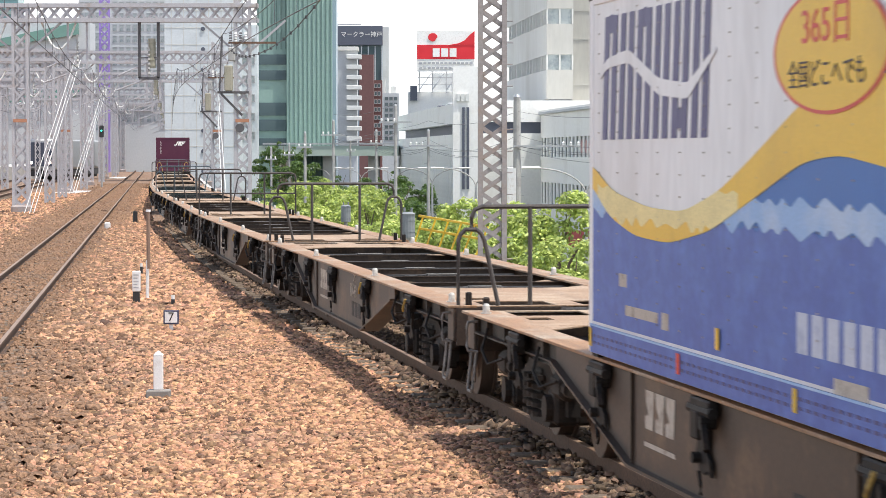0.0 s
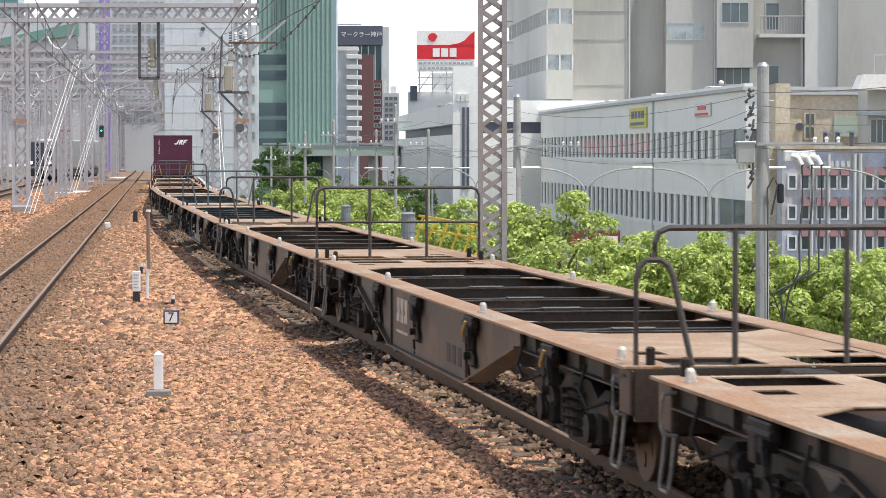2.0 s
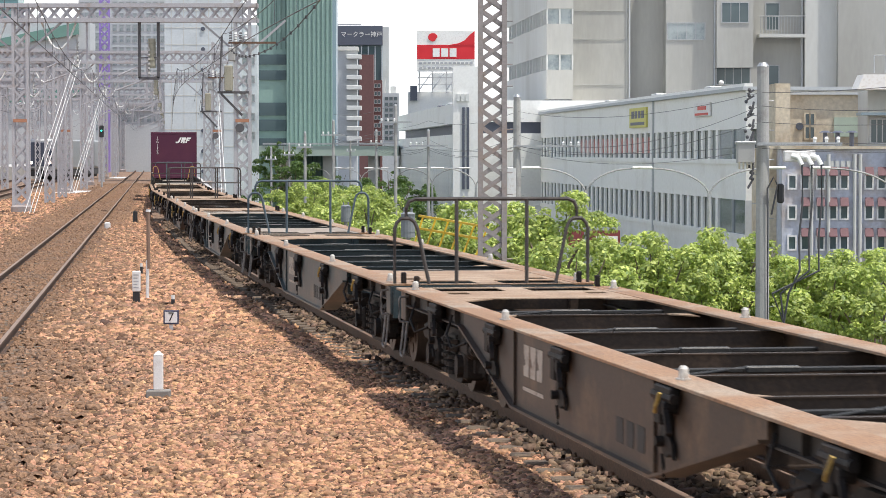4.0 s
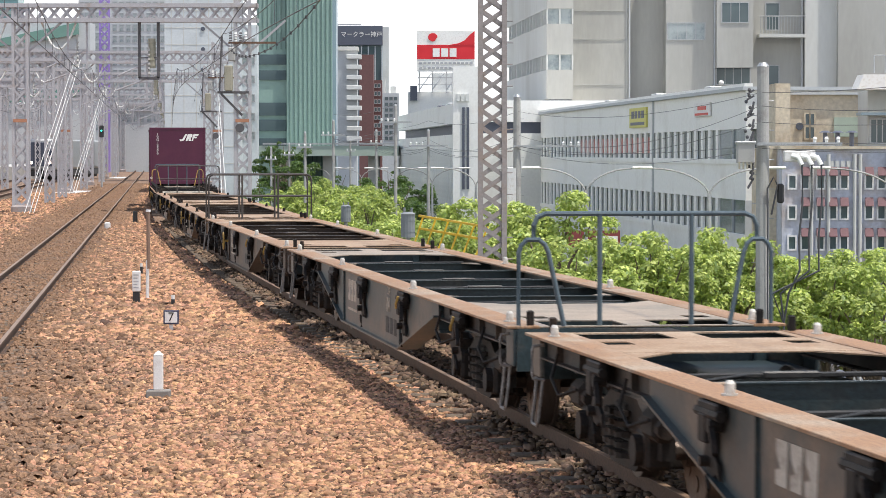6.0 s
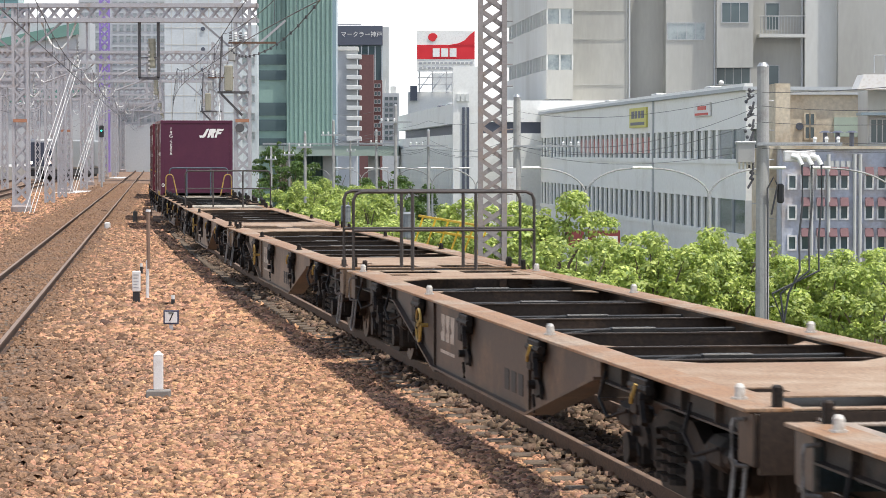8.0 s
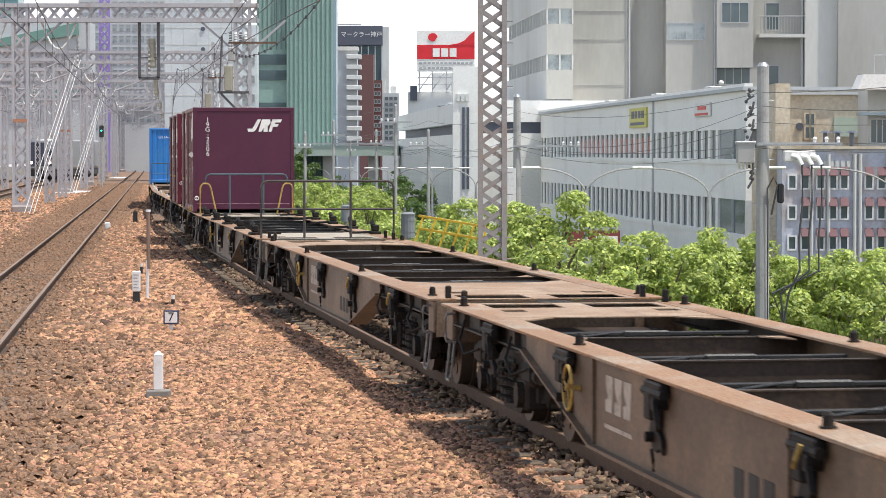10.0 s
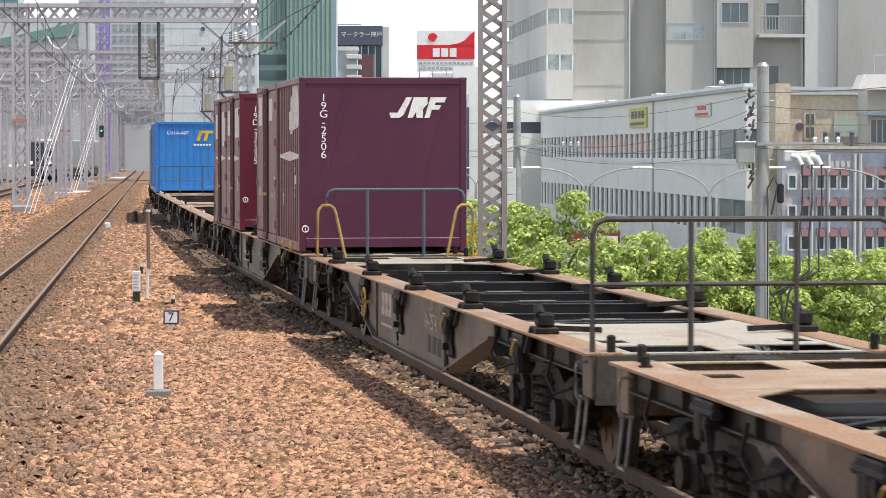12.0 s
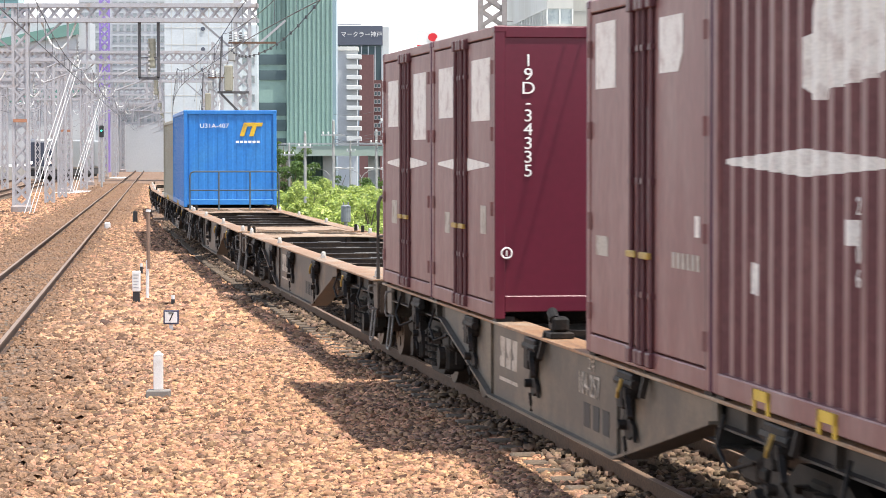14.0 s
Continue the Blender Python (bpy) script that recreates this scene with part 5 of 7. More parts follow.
# ---- street side: poles, lamps, trees ----
def utility_pole(x, y, top, r, arms, label, gear=False):
    p = empty("utility_pole", pose(x, y, STREET_Z), label, "utility pole", "utility poles along the street")
    h = top - STREET_Z
    bm = bmesh.new()
    rod(bm, (0, 0, 0), (0, 0, h), r * 1.25, 14, r)
    part("shaft", bm, POLE, p)
    bm = bmesh.new()
    rod(bm, (0, 0, h), (0, 0, h + 0.12), r * 1.05, 12, r * 0.6)
    part("cap", bm, GREY_STEEL, p)
    for z, a, b in arms:
        zz = z - STREET_Z
        bm = bmesh.new()
        bar(bm, (a, -r - 0.05, zz), (b, -r - 0.05, zz), 0.1)
        arm = part("crossarm", bm, GREY_STEEL, p)
        for k in range(3):
            xx = b - (0.12 + 0.36 * k) * (1 if b > -a else -1) if b > -a else a + 0.12 + 0.36 * k
            ins = bmesh.new()
            rod(ins, (xx, -r - 0.05, zz + 0.05), (xx, -r - 0.05, zz + 0.12), 0.05, 8)
            bmesh.ops.create_uvsphere(ins, u_segments=10, v_segments=6, radius=0.065, matrix=pose(xx, -r - 0.05, zz + 0.16))
            part("insulator", ins, PORCELAIN, arm)
    st = bmesh.new()
    for k in range(int(h / 0.45) - 6):
        s = 1 if k % 2 else -1
        rod(st, (s * r * 0.9, 0, 2.5 + 0.45 * k), (s * (r + 0.16), 0, 2.5 + 0.45 * k), 0.012, 5)
    part("climbing_step", st, GREY_STEEL, p)
    return p


p1 = utility_pole(9.80, 88, 5.10, 0.185, ((2.73, -0.2, 2.4),), "pale concrete utility pole with crossarm and white insulators")
z0 = 2.47 - STREET_Z
sw = part("switch_box", boxes((0.606, 1.56, -0.45, -0.05, z0 - 0.28, z0 + 0.06), bevel=0.03), WHITE_POST, p1, "white pole-top switch case")
for k in range(3):
    bm = bmesh.new()
    x = 0.831 + 0.294 * k
    pipe(bm, [(x, -0.46, z0 - 0.1), (x + 0.18, -0.55, z0 - 0.15), (x + 0.3, -0.6, z0 - 0.38)], 0.075, 8)
    part("bushing", bm, PORCELAIN, sw, "white porcelain bushing")
    bm = bmesh.new()
    pts = [(x + 0.3, -0.6, z0 - 0.38), (x + 0.32, -0.6, z0 - 1.5), (x + 0.22, -0.6, z0 - 2.6), (x + 0.24, -0.6, z0 - 3.6), (0.75 - 0.25 * k, -0.5, z0 - 4.3), (0.62, -0.4, z0 - 5.2), (0.62, -0.3, 0.4)]
    pipe(bm, pts, 0.035, 6)
    part("riser_cable", bm, WIRE, sw, "thick dark riser cable")
tx = part("transformer_case", boxes((-0.831, -0.294, -0.5, -0.1, 2.14 + 7, 2.76 + 7), bevel=0.03), POLE, p1, "pale grey case hung on the pole")
part("cover", boxes((-0.866, -0.260, -0.53, -0.07, 2.73 + 7, 2.82 + 7), bevel=0.015), GREY_STEEL, tx)
for k in range(4):
    cb = boxes((-0.797 + 0.121 * k, -0.745 + 0.121 * k, -0.54, -0.48, 1.97 + 7, 2.19 + 7))
    part("terminal", cb, TAN, tx)
fz = bmesh.new()
rngp = random.Random(4)
for k in range(16):
    a = 4.38 - STREET_Z - 0.18 * k
    bar(fz, (-0.3, -0.2, a), (-0.55 + rngp.uniform(0, 0.2), -0.3, a - rngp.uniform(0.1, 0.35)), 0.05)
    bmesh.ops.create_uvsphere(fz, u_segments=6, v_segments=4, radius=0.06, matrix=pose(-0.35 - rngp.uniform(0, 0.25), -0.25, a))
part("cable_terminals", fz, WIRE, p1, "bunched dark cable ends")
bm = bmesh.new()
pipe(bm, [(0.25, -0.2, z0 - 1.9), (0.42, -0.3, z0 - 1.0), (0.3, -0.3, z0 - 0.75), (0.12, -0.25, z0 - 1.1), (0.14, -0.25, z0 - 6)], 0.03, 6)
part("service_cable", bm, WIRE, p1)
part("junction_case", boxes((0.42, 0.62, -0.3, -0.12, z0 - 1.55, z0 - 0.95), bevel=0.05), BLACK_PAINT, p1, "black cable junction")

p2 = utility_pole(3.48, 135, 5.07, 0.17, ((2.76, -0.2, 3.0),), "pale concrete utility pole with a long insulator arm")
part("plate", boxes((-0.42, -0.05, -0.3, -0.25, -0.320 + 7, 1.73 + 7)), WHITE_POST, p2, "white plate fixed to the pole")
for x, y, top, arm in ((700, 160, 188, 0.9), (590, 190, 215, 0.8), (540, 185, 236, 0.5), (758, 175, 232, 1.2), (666, 210, 232, 0.5), (512, 240, 255, 0.5), (620, 260, 250, 0.4), (480, 230, 262, 0.5)):
    X = (x - 784) / 5080 * y
    T = 2.47 + (270 - top) / 5080 * y
    utility_pole(X, y, T, 0.09, ((T - 0.9, -arm, arm),), "slim concrete utility pole beside the trees")


def street_lamp(x, y, armlen, ztop):
    l = empty("street_lamp", pose(x, y, STREET_Z), "grey street lamp with two curved arms", "street lamp", "street lamps along the road")
    h = ztop - STREET_Z
    bm = bmesh.new()
    rod(bm, (0, 0, 0), (0, 0, h - 0.9), 0.11, 12, 0.06)
    part("pole", bm, GREY_STEEL, l)
    for s in (-1, 1):
        bm = bmesh.new()
        pts = [(s * armlen * (1 - math.cos(a)) ** 1.0, 0, h - 1.0 + 1.0 * math.sin(a)) for a in np.linspace(0, math.pi / 2, 9)]
        pipe(bm, pts, 0.03, 7)
        a = part("arm", bm, POLE, l, "pale curved tube")
        hd = bmesh.new()
        box(hd, s * (armlen - 0.1), s * (armlen + 0.6), -0.12, 0.12, h - 0.03, h + 0.07, 0.035)
        part("lamp_head", hd, WHITE_POST, a, "whitish lamp head")


for px, y, arm in ((1255, 99, 2.05), (1037, 104, 1.75), (1585, 97, 2.3), (842, 150, 1.75), (765, 178, 1.75), (700, 215, 1.75), (640, 250, 1.75), (585, 285, 1.75)):
    street_lamp((px - 784) / 5080 * y, y, arm, 2.47 + (270 - 298) / 5080 * y)


def span(a, b, drop, r=0.009):
    """A cable that hangs between two points."""
    bm = bmesh.new()
    pts = [Vector(a).lerp(Vector(b), u) - Vector((0, 0, 4 * drop * u * (1 - u))) for u in np.linspace(0, 1, 15)]
    pipe(bm, pts, r, 5)
    tagged(part("street_cable", bm, WIRE), "thin dark overhead cable between street poles", "cable", "street cables")


for za, zb, d in ((4.3, 4.4, 0.5), (3.9, 3.3, 0.9), (3.4, 2.8, 0.7), (2.7, 2.75, 0.3), (2.6, 2.65, 0.6)):
    span((9.72, 88, za), (3.51, 135, zb), d)
    span((9.72, 88, za), (16.5, 58, za + 0.6), d * 0.6)
    span((3.51, 135, zb), (-0.896, 175, zb), d * 0.8)
    span((-0.896, 175, zb), (-4.88, 210, zb), d * 0.6)
    span((-2.65, 160, zb + 0.8), (-7.26, 190, zb + 0.6), d * 0.6)


def leaf_material(name, base, back):
    m = bpy.data.materials.new(name)
    m.use_nodes = True
    t = m.node_tree
    bs = t.nodes["Principled BSDF"]
    bs.inputs["Roughness"].default_value = 0.55
    ge = t.nodes.new("ShaderNodeNewGeometry")
    ramp = t.nodes.new("ShaderNodeValToRGB")
    ramp.color_ramp.elements[0].color = (base[0] * 0.35, base[1] * 0.45, base[2] * 0.45, 1)
    ramp.color_ramp.elements[1].color = (base[0] * 1.5, base[1] * 1.35, base[2] * 1.2, 1)
    t.links.new(ge.outputs["Random Per Island"], ramp.inputs[0])
    no = t.nodes.new("ShaderNodeTexNoise")
    no.inputs["Scale"].default_value = 1.1
    co = t.nodes.new("ShaderNodeTexCoord")
    t.links.new(co.outputs["Object"], no.inputs["Vector"])
    mr = t.nodes.new("ShaderNodeMapRange")
    mr.inputs[1].default_value, mr.inputs[2].default_value, mr.inputs[3].default_value, mr.inputs[4].default_value = 0.35, 0.65, 0.65, 1.3
    t.links.new(no.outputs[0], mr.inputs[0])
    hs = t.nodes.new("ShaderNodeHueSaturation")
    t.links.new(mr.outputs[0], hs.inputs["Value"])
    t.links.new(ramp.outputs[0], hs.inputs["Color"])
    t.links.new(hs.outputs[0], bs.inputs["Base Color"])
    tr = t.nodes.new("ShaderNodeBsdfTranslucent")
    tr.inputs[0].default_value = (*back, 1)
    mx = t.nodes.new("ShaderNodeMixShader")
    mx.inputs[0].default_value = 0.33
    t.links.new(bs.outputs[0], mx.inputs[1])
    t.links.new(tr.outputs[0], mx.inputs[2])
    t.links.new(mx.outputs[0], t.nodes["Material Output"].inputs["Surface"])
    return m


LEAF = leaf_material("fresh_green_leaf", (0.37, 0.45, 0.135), (0.52, 0.64, 0.16))
LEAF_DARK = leaf_material("deep_green_leaf", (0.08, 0.14, 0.04), (0.18, 0.30, 0.05))
BARK = mat("grey_brown_bark", (0.17, 0.13, 0.10), 0.9, var=0.3, scale=4, grain=30, bump=0.5, stretch=(1, 1, 0.3))


def build_tree(seed, h, spread, leaf, count, label):
    rng = np.random.RandomState(seed)
    t = empty("tree", Matrix(), label, "tree", "street trees")
    bm = bmesh.new()
    rod(bm, (0, 0, 0), (0, 0, h * 0.5), 0.19, 10, 0.12)
    tips = []
    for k in range(13):
        a = k * 2.4 + rng.uniform(-0.4, 0.4)
        r = spread * rng.uniform(0.45, 0.98)
        z1 = h * rng.uniform(0.55, 0.98)
        if z1 > h * 0.85:
            r *= 0.6
        mid = (r * 0.4 * math.cos(a), r * 0.4 * math.sin(a), h * 0.42 + (z1 - h * 0.42) * 0.55)
        end = (r * math.cos(a), r * math.sin(a), z1)
        rod(bm, (0, 0, h * rng.uniform(0.3, 0.48)), mid, 0.075, 6, 0.05)
        rod(bm, mid, end, 0.05, 6, 0.015)
        tips += [end, tuple((np.array(mid) + np.array(end)) / 2)]
    part("trunk", bm, BARK, t)
    # Leaves gather in rounded clumps on a domed crown, thick above and thin below.
    n = 40
    th = rng.uniform(0, math.tau, n)
    up = rng.uniform(-0.35, 1.0, n)
    rr = np.sqrt(np.maximum(1 - up ** 2 * 0.9, 0.05)) * rng.uniform(0.5, 0.92, n)
    centres = np.stack([spread * rr * np.cos(th), spread * rr * np.sin(th), h * 0.66 + up * h * 0.3], -1)
    centres = np.concatenate([centres, np.array(tips[::3])])
    radii = rng.uniform(0.22, 0.58, len(centres))
    pick = rng.choice(len(centres), count, p=radii ** 2 / (radii ** 2).sum())
    d = rng.normal(0, 1, (count, 3))
    d[:, 2] = np.where(rng.uniform(0, 1, count) < 0.7, np.abs(d[:, 2]), d[:, 2])
    d /= np.linalg.norm(d, axis=1)[:, None]
    pos = centres[pick] + d * (radii[pick] * rng.uniform(0.6, 1.08, count))[:, None] * (1, 1, 0.8)
    nrm = d * 0.8 + rng.normal(0, 0.45, (count, 3)) + (0, 0, 0.45)
    nrm /= np.linalg.norm(nrm, axis=1)[:, None]
    u = np.cross(nrm, rng.normal(0, 1, (count, 3)))
    u /= np.linalg.norm(u, axis=1)[:, None]
    v = np.cross(nrm, u)
    s = rng.uniform(0.045, 0.115, count)[:, None]
    verts = np.stack([pos - u * s, pos - v * s * 0.6 + nrm * s * 0.15, pos + u * s, pos + v * s * 0.6 + nrm * s * 0.15], 1).reshape(-1, 3)
    faces = np.arange(count * 4).reshape(-1, 4)
    cr = mesh_np("crown", verts, faces, leaf, t)
    tagged(cr, "loose crown of small leaves", kind="stuff")
    return t


protos = [build_tree(11, 7.2, 2.6, LEAF, 8000, "leafy street tree with fresh yellow-green crown"),
          build_tree(23, 6.8, 2.4, LEAF, 7200, "leafy street tree with fresh yellow-green crown"),
          build_tree(37, 7.6, 2.8, LEAF, 8800, "broad street tree with fresh green crown"),
          build_tree(41, 9.0, 3.0, LEAF_DARK, 10000, "darker green street tree further along")]
SPOTS = ((1552, 95, 452, 0), (1462, 96, 428, 1), (1388, 98, 446, 2), (1505, 103, 436, 2), (1300, 97, 392, 0), (1225, 96, 428, 1), (1160, 93, 386, 2), (1090, 94, 414, 0),
         (1010, 90, 410, 1), (978, 97, 296, 2), (1130, 96, 408, 1), (1050, 104, 402, 2), (1330, 106, 420, 2), (1425, 104, 420, 0), (1230, 98, 402, 2), (935, 112, 350, 0),
         (835, 110, 342, 0), (800, 124, 352, 1), (760, 120, 372, 2), (700, 128, 345, 1), (640, 138, 335, 0), (585, 150, 325, 2), (660, 165, 325, 1), (740, 150, 350, 0),
         (545, 170, 322, 1), (505, 190, 318, 0), (610, 190, 315, 2), (690, 185, 335, 3), (500, 245, 240, 3), (545, 262, 285, 3), (480, 215, 305, 3), (640, 240, 290, 3), (580, 225, 300, 3), (1590, 101, 440, 2), (520, 240, 262, 3), (722, 225, 285, 3), (690, 232, 292, 3), (560, 205, 300, 1), (625, 172, 318, 0))
HEIGHTS = (7.2, 6.8, 7.6, 9.0)
first = set()
for i, (px, y, top, k) in enumerate(SPOTS):
    z = 2.47 + (270 - top) / 5080 * y - HEIGHTS[k] * 1.03
    z = min(z, STREET_Z + 1.8)
    m = pose((px - 784) / 5080 * y, y, max(z - (0.0, 0.5, 0.2, 0.9)[i % 4], STREET_Z - 1.5), 0, 0, 67 * i)
    if k in first:
        copy_thing(protos[k], m)
    else:
        protos[k].matrix_world = m
        first.add(k)
# The raised planting strip in which the street trees stand.
VERGE = mat("planted_verge", (0.07, 0.09, 0.035), 0.95, var=0.4, scale=0.5, tint=(0.10, 0.08, 0.05), grain=8, bump=0.8)
vg = ribbon("verge", lambda y: main_x(y) + 2.7, lambda y: main_x(y) + 22, STREET_Z - 0.2, STREET_Z + 0.9, VERGE, [20 + 10 * k for k in range(30)])
tagged(vg, "planted green verge below the viaduct", "verge", kind="structure")

# Hazy bright sky behind everything.
HAZE = bpy.data.materials.new("hazy_sky")
HAZE.use_nodes = True
ht = HAZE.node_tree
em = ht.nodes.new("ShaderNodeEmission")
em.inputs[0].default_value = (0.97, 0.985, 1.0, 1)
em.inputs[1].default_value = 1.3
ht.links.new(em.outputs[0], ht.nodes["Material Output"].inputs["Surface"])
bm = bmesh.new()
n = 72
ring = [(2600 * math.sin(k * math.tau / n), 2600 * math.cos(k * math.tau / n)) for k in range(n)]
lo = [bm.verts.new((x, y, -20)) for x, y in ring]
hi = [bm.verts.new((x, y, 1100)) for x, y in ring]
for k in range(n):
    bm.faces.new((lo[k], lo[(k + 1) % n], hi[(k + 1) % n], hi[k]))
tagged(part("backdrop", bm, HAZE), "bright hazy white band of summer sky round the horizon", "sky", kind="structure")


# ---- buildings ----
WALL_WHITE = mat("off_white_wall", (0.62, 0.63, 0.61), 0.85, var=0.04, scale=0.25, tint=(0.54, 0.54, 0.51), amount=0.35, grain=5, bump=0.03)
BRIGHT_WHITE = mat("bright_white_paint_wall", (0.80, 0.80, 0.77), 0.8, var=0.04, scale=0.25, tint=(0.70, 0.69, 0.65), amount=0.35, grain=5, bump=0.03)
WALL_PALE = mat("pale_grey_panel_wall", (0.56, 0.56, 0.53), 0.8, var=0.03, scale=0.12, tint=(0.47, 0.46, 0.42), amount=0.45, grain=4, bump=0.02, stretch=(1, 1, 0.3))
WALL_GREY = mat("cool_grey_wall", (0.48, 0.50, 0.51), 0.8, var=0.05, scale=0.2, grain=5, bump=0.02)
GREEN_CLAD = mat("sea_green_cladding", (0.22, 0.325, 0.29), 0.45, var=0.05, scale=0.1, tint=(0.25, 0.36, 0.325), grain=2, bump=0.02)
GREEN_FIN = mat("pale_green_fin", (0.30, 0.385, 0.35), 0.45, var=0.05, scale=0.2)
GREEN_LINE = mat("dark_green_joint", (0.10, 0.17, 0.15), 0.5, var=0.05, scale=0.2)
BLUE_GREY = mat("blue_grey_cladding", (0.25, 0.33, 0.38), 0.4, var=0.05, scale=0.2)
BRICK_RED = mat("red_brown_tile_wall", (0.15, 0.075, 0.07), 0.7, var=0.08, scale=0.3, grain=3)
DARK_PANEL = mat("dark_slate_panel", (0.09, 0.10, 0.13), 0.5, var=0.06, scale=0.2)
TAN_WALL = mat("stained_tan_concrete", (0.58, 0.51, 0.40), 0.9, var=0.14, scale=0.6, tint=(0.40, 0.30, 0.20), amount=0.5, grain=6, bump=0.1)
FADED_BLUE = mat("faded_blue_painted_wall", (0.46, 0.48, 0.55), 0.85, var=0.12, scale=0.7, tint=(0.42, 0.37, 0.35), amount=0.55, grain=6, bump=0.05)
PINK = mat("faded_pink_canvas", (0.17, 0.095, 0.10), 0.8, var=0.12, scale=2)
GLASS = bpy.data.materials.new("dim_window_glass")
GLASS.use_nodes = True
gb = GLASS.node_tree.nodes["Principled BSDF"]
gb.inputs["Base Color"].default_value = (0.06, 0.09, 0.10, 1)
gb.inputs["Roughness"].default_value = 0.08
gn = GLASS.node_tree.nodes.new("ShaderNodeTexNoise")
gn.inputs["Scale"].default_value = 0.6
gr = GLASS.node_tree.nodes.new("ShaderNodeValToRGB")
gr.color_ramp.elements[0].color, gr.color_ramp.elements[1].color = (0.03, 0.05, 0.055, 1), (0.14, 0.19, 0.2, 1)
GLASS.node_tree.links.new(gn.outputs[0], gr.inputs[0])
GLASS.node_tree.links.new(gr.outputs[0], gb.inputs["Base Color"])
CURTAIN = mat("pale_curtain_and_haze_glass", (0.36, 0.40, 0.40), 0.3, var=0.1, scale=0.7, tint=(0.16, 0.2, 0.21), amount=0.5)
RED_BLIND = mat("reddish_blind", (0.40, 0.16, 0.14), 0.7, var=0.15, scale=0.8)


def building(name, x, y, label, turn=0.0):
    """An Empty at the near left foot of a building; its front runs along local x, z is height over the rails."""
    return empty(name, pose(x, y, 0, 0, 0, turn), label, "building", "buildings along the line")


def window_mesh(w, h, glass, frame_mat, t=0.07, bars=1):
    fr = bmesh.new()
    box(fr, -w / 2 - t, w / 2 + t, -0.06, 0.02, -h / 2 - t, -h / 2)
    box(fr, -w / 2 - t, w / 2 + t, -0.06, 0.02, h / 2, h / 2 + t)
    box(fr, -w / 2 - t, -w / 2, -0.06, 0.02, -h / 2, h / 2)
    box(fr, w / 2, w / 2 + t, -0.06, 0.02, -h / 2, h / 2)
    for k in range(bars):
        x = -w / 2 + w * (k + 1) / (bars + 1)
        box(fr, x - t / 3, x + t / 3, -0.045, 0.02, -h / 2, h / 2)
    return mesh_of(fr, frame_mat), mesh_of(boxes((-w / 2, w / 2, -0.02, 0.015, -h / 2, h / 2)), glass)


def windows(b, places, w, h, glass=None, frame_mat=None, bars=1, turn=0):
    f, g = window_mesh(w, h, glass or GLASS, frame_mat or GREY_STEEL, bars=bars)
    for x, y, z in places:
        o = new("window", f)
        o.parent = b
        o.matrix_local = pose(x, y, z, 0, 0, turn)
        p = new("pane", g)
        p.parent = o


# The long white building with finned window bands; its front runs along the street.
A, B = Vector((14.77, 140)), Vector((6.05, 254))
L = (B - A).length
ang = math.degrees(math.atan2((B - A).y, (B - A).x))
wb = building("long_white_building", A.x, A.y, "long off-white low building with finned window bands and small signs", ang)
# Local x runs away along the front; the street side is local +y.
ztop = 5.50
lv = [(3.63, ztop), (0.127, 1.92), (STREET_Z, -1.77)]
for a, c in lv:
    part("spandrel", boxes((0, L, -16, 0, a, c)), BRIGHT_WHITE, wb)
part("roof_edge", boxes((-0.15, L, -16, 0.2, ztop, ztop + 0.18)), WALL_GREY, wb, "grey roof edge strip")
part("roof_edge", boxes((-0.15, L, -0.3, 0.12, ztop + 0.18, ztop + 0.34)), BRIGHT_WHITE, wb)
FIN_GLASS = mat("dusty_fin_glass", (0.24, 0.27, 0.26), 0.25, var=0.25, scale=0.4, tint=(0.38, 0.39, 0.36), amount=0.5)
fin = mesh_of(boxes((-0.16, 0.16, -0.1, 0.02, 0, 1), bevel=0.0), BRIGHT_WHITE)
for i, (a, c) in enumerate(((lv[0][0], lv[1][1]), (lv[1][0], lv[2][1]))):
    lo, hi = c, a
    part("glass_band", boxes((0.3, L - 0.2, -15.8, -0.13, lo, hi)), FIN_GLASS, wb, "recessed dim window band")
    places = [Matrix.Translation((8.2 + 2.3 * k, 0, lo)) @ Matrix.Diagonal((2.2, 1, hi - lo, 1)) for k in range(int((L - 10) / 2.3))]
    repeat("fin", fin, wb, places)
    part("sill", boxes((0, L, -0.2, 0.06, lo - 0.04, lo + 0.22)), BRIGHT_WHITE, wb)
    part("corner_window", boxes((0.12, 7.6, -0.12, -0.06, lo + 0.2, hi)), GLASS, wb, "dark corner window")
    for x in (-0.02, 3.6):
        part("corner_post", boxes((x, x + 0.16, -0.3, 0.02, lo, hi)), WALL_GREY, wb)
part("red_blinds", boxes((32, 66, -0.13, -0.1, lv[1][1] + 0.5, lv[0][0] - 0.25)), RED_BLIND, wb, "row of reddish blinds")
bd = part("sign_board", boxes((32.4, 39.4, 0.02, 0.14, 3.99, 5.2)), mat("yellow_sign", (0.62, 0.58, 0.16), 0.6, var=0.05), wb, "pale yellow sign with dark bars")
bm = bmesh.new()
for k in range(4):
    box(bm, 33.2 + 1.4 * k, 34.2 + 1.4 * k, 0.14, 0.16, 4.55, 5.0)
box(bm, 33.0, 38.8, 0.14, 0.16, 4.14, 4.32)
part("lettering_bar", bm, DARK_PANEL, bd)
bd = part("sign_board", boxes((9.9, 14.9, 0.02, 0.12, 4.39, 5.1)), WHITE_POST, wb, "white sign with red bars")
part("lettering_bar", boxes((10.3, 14.5, 0.12, 0.14, 4.44, 4.56), (11.0, 13.6, 0.12, 0.14, 4.72, 4.92)), RED_PAINT, bd)
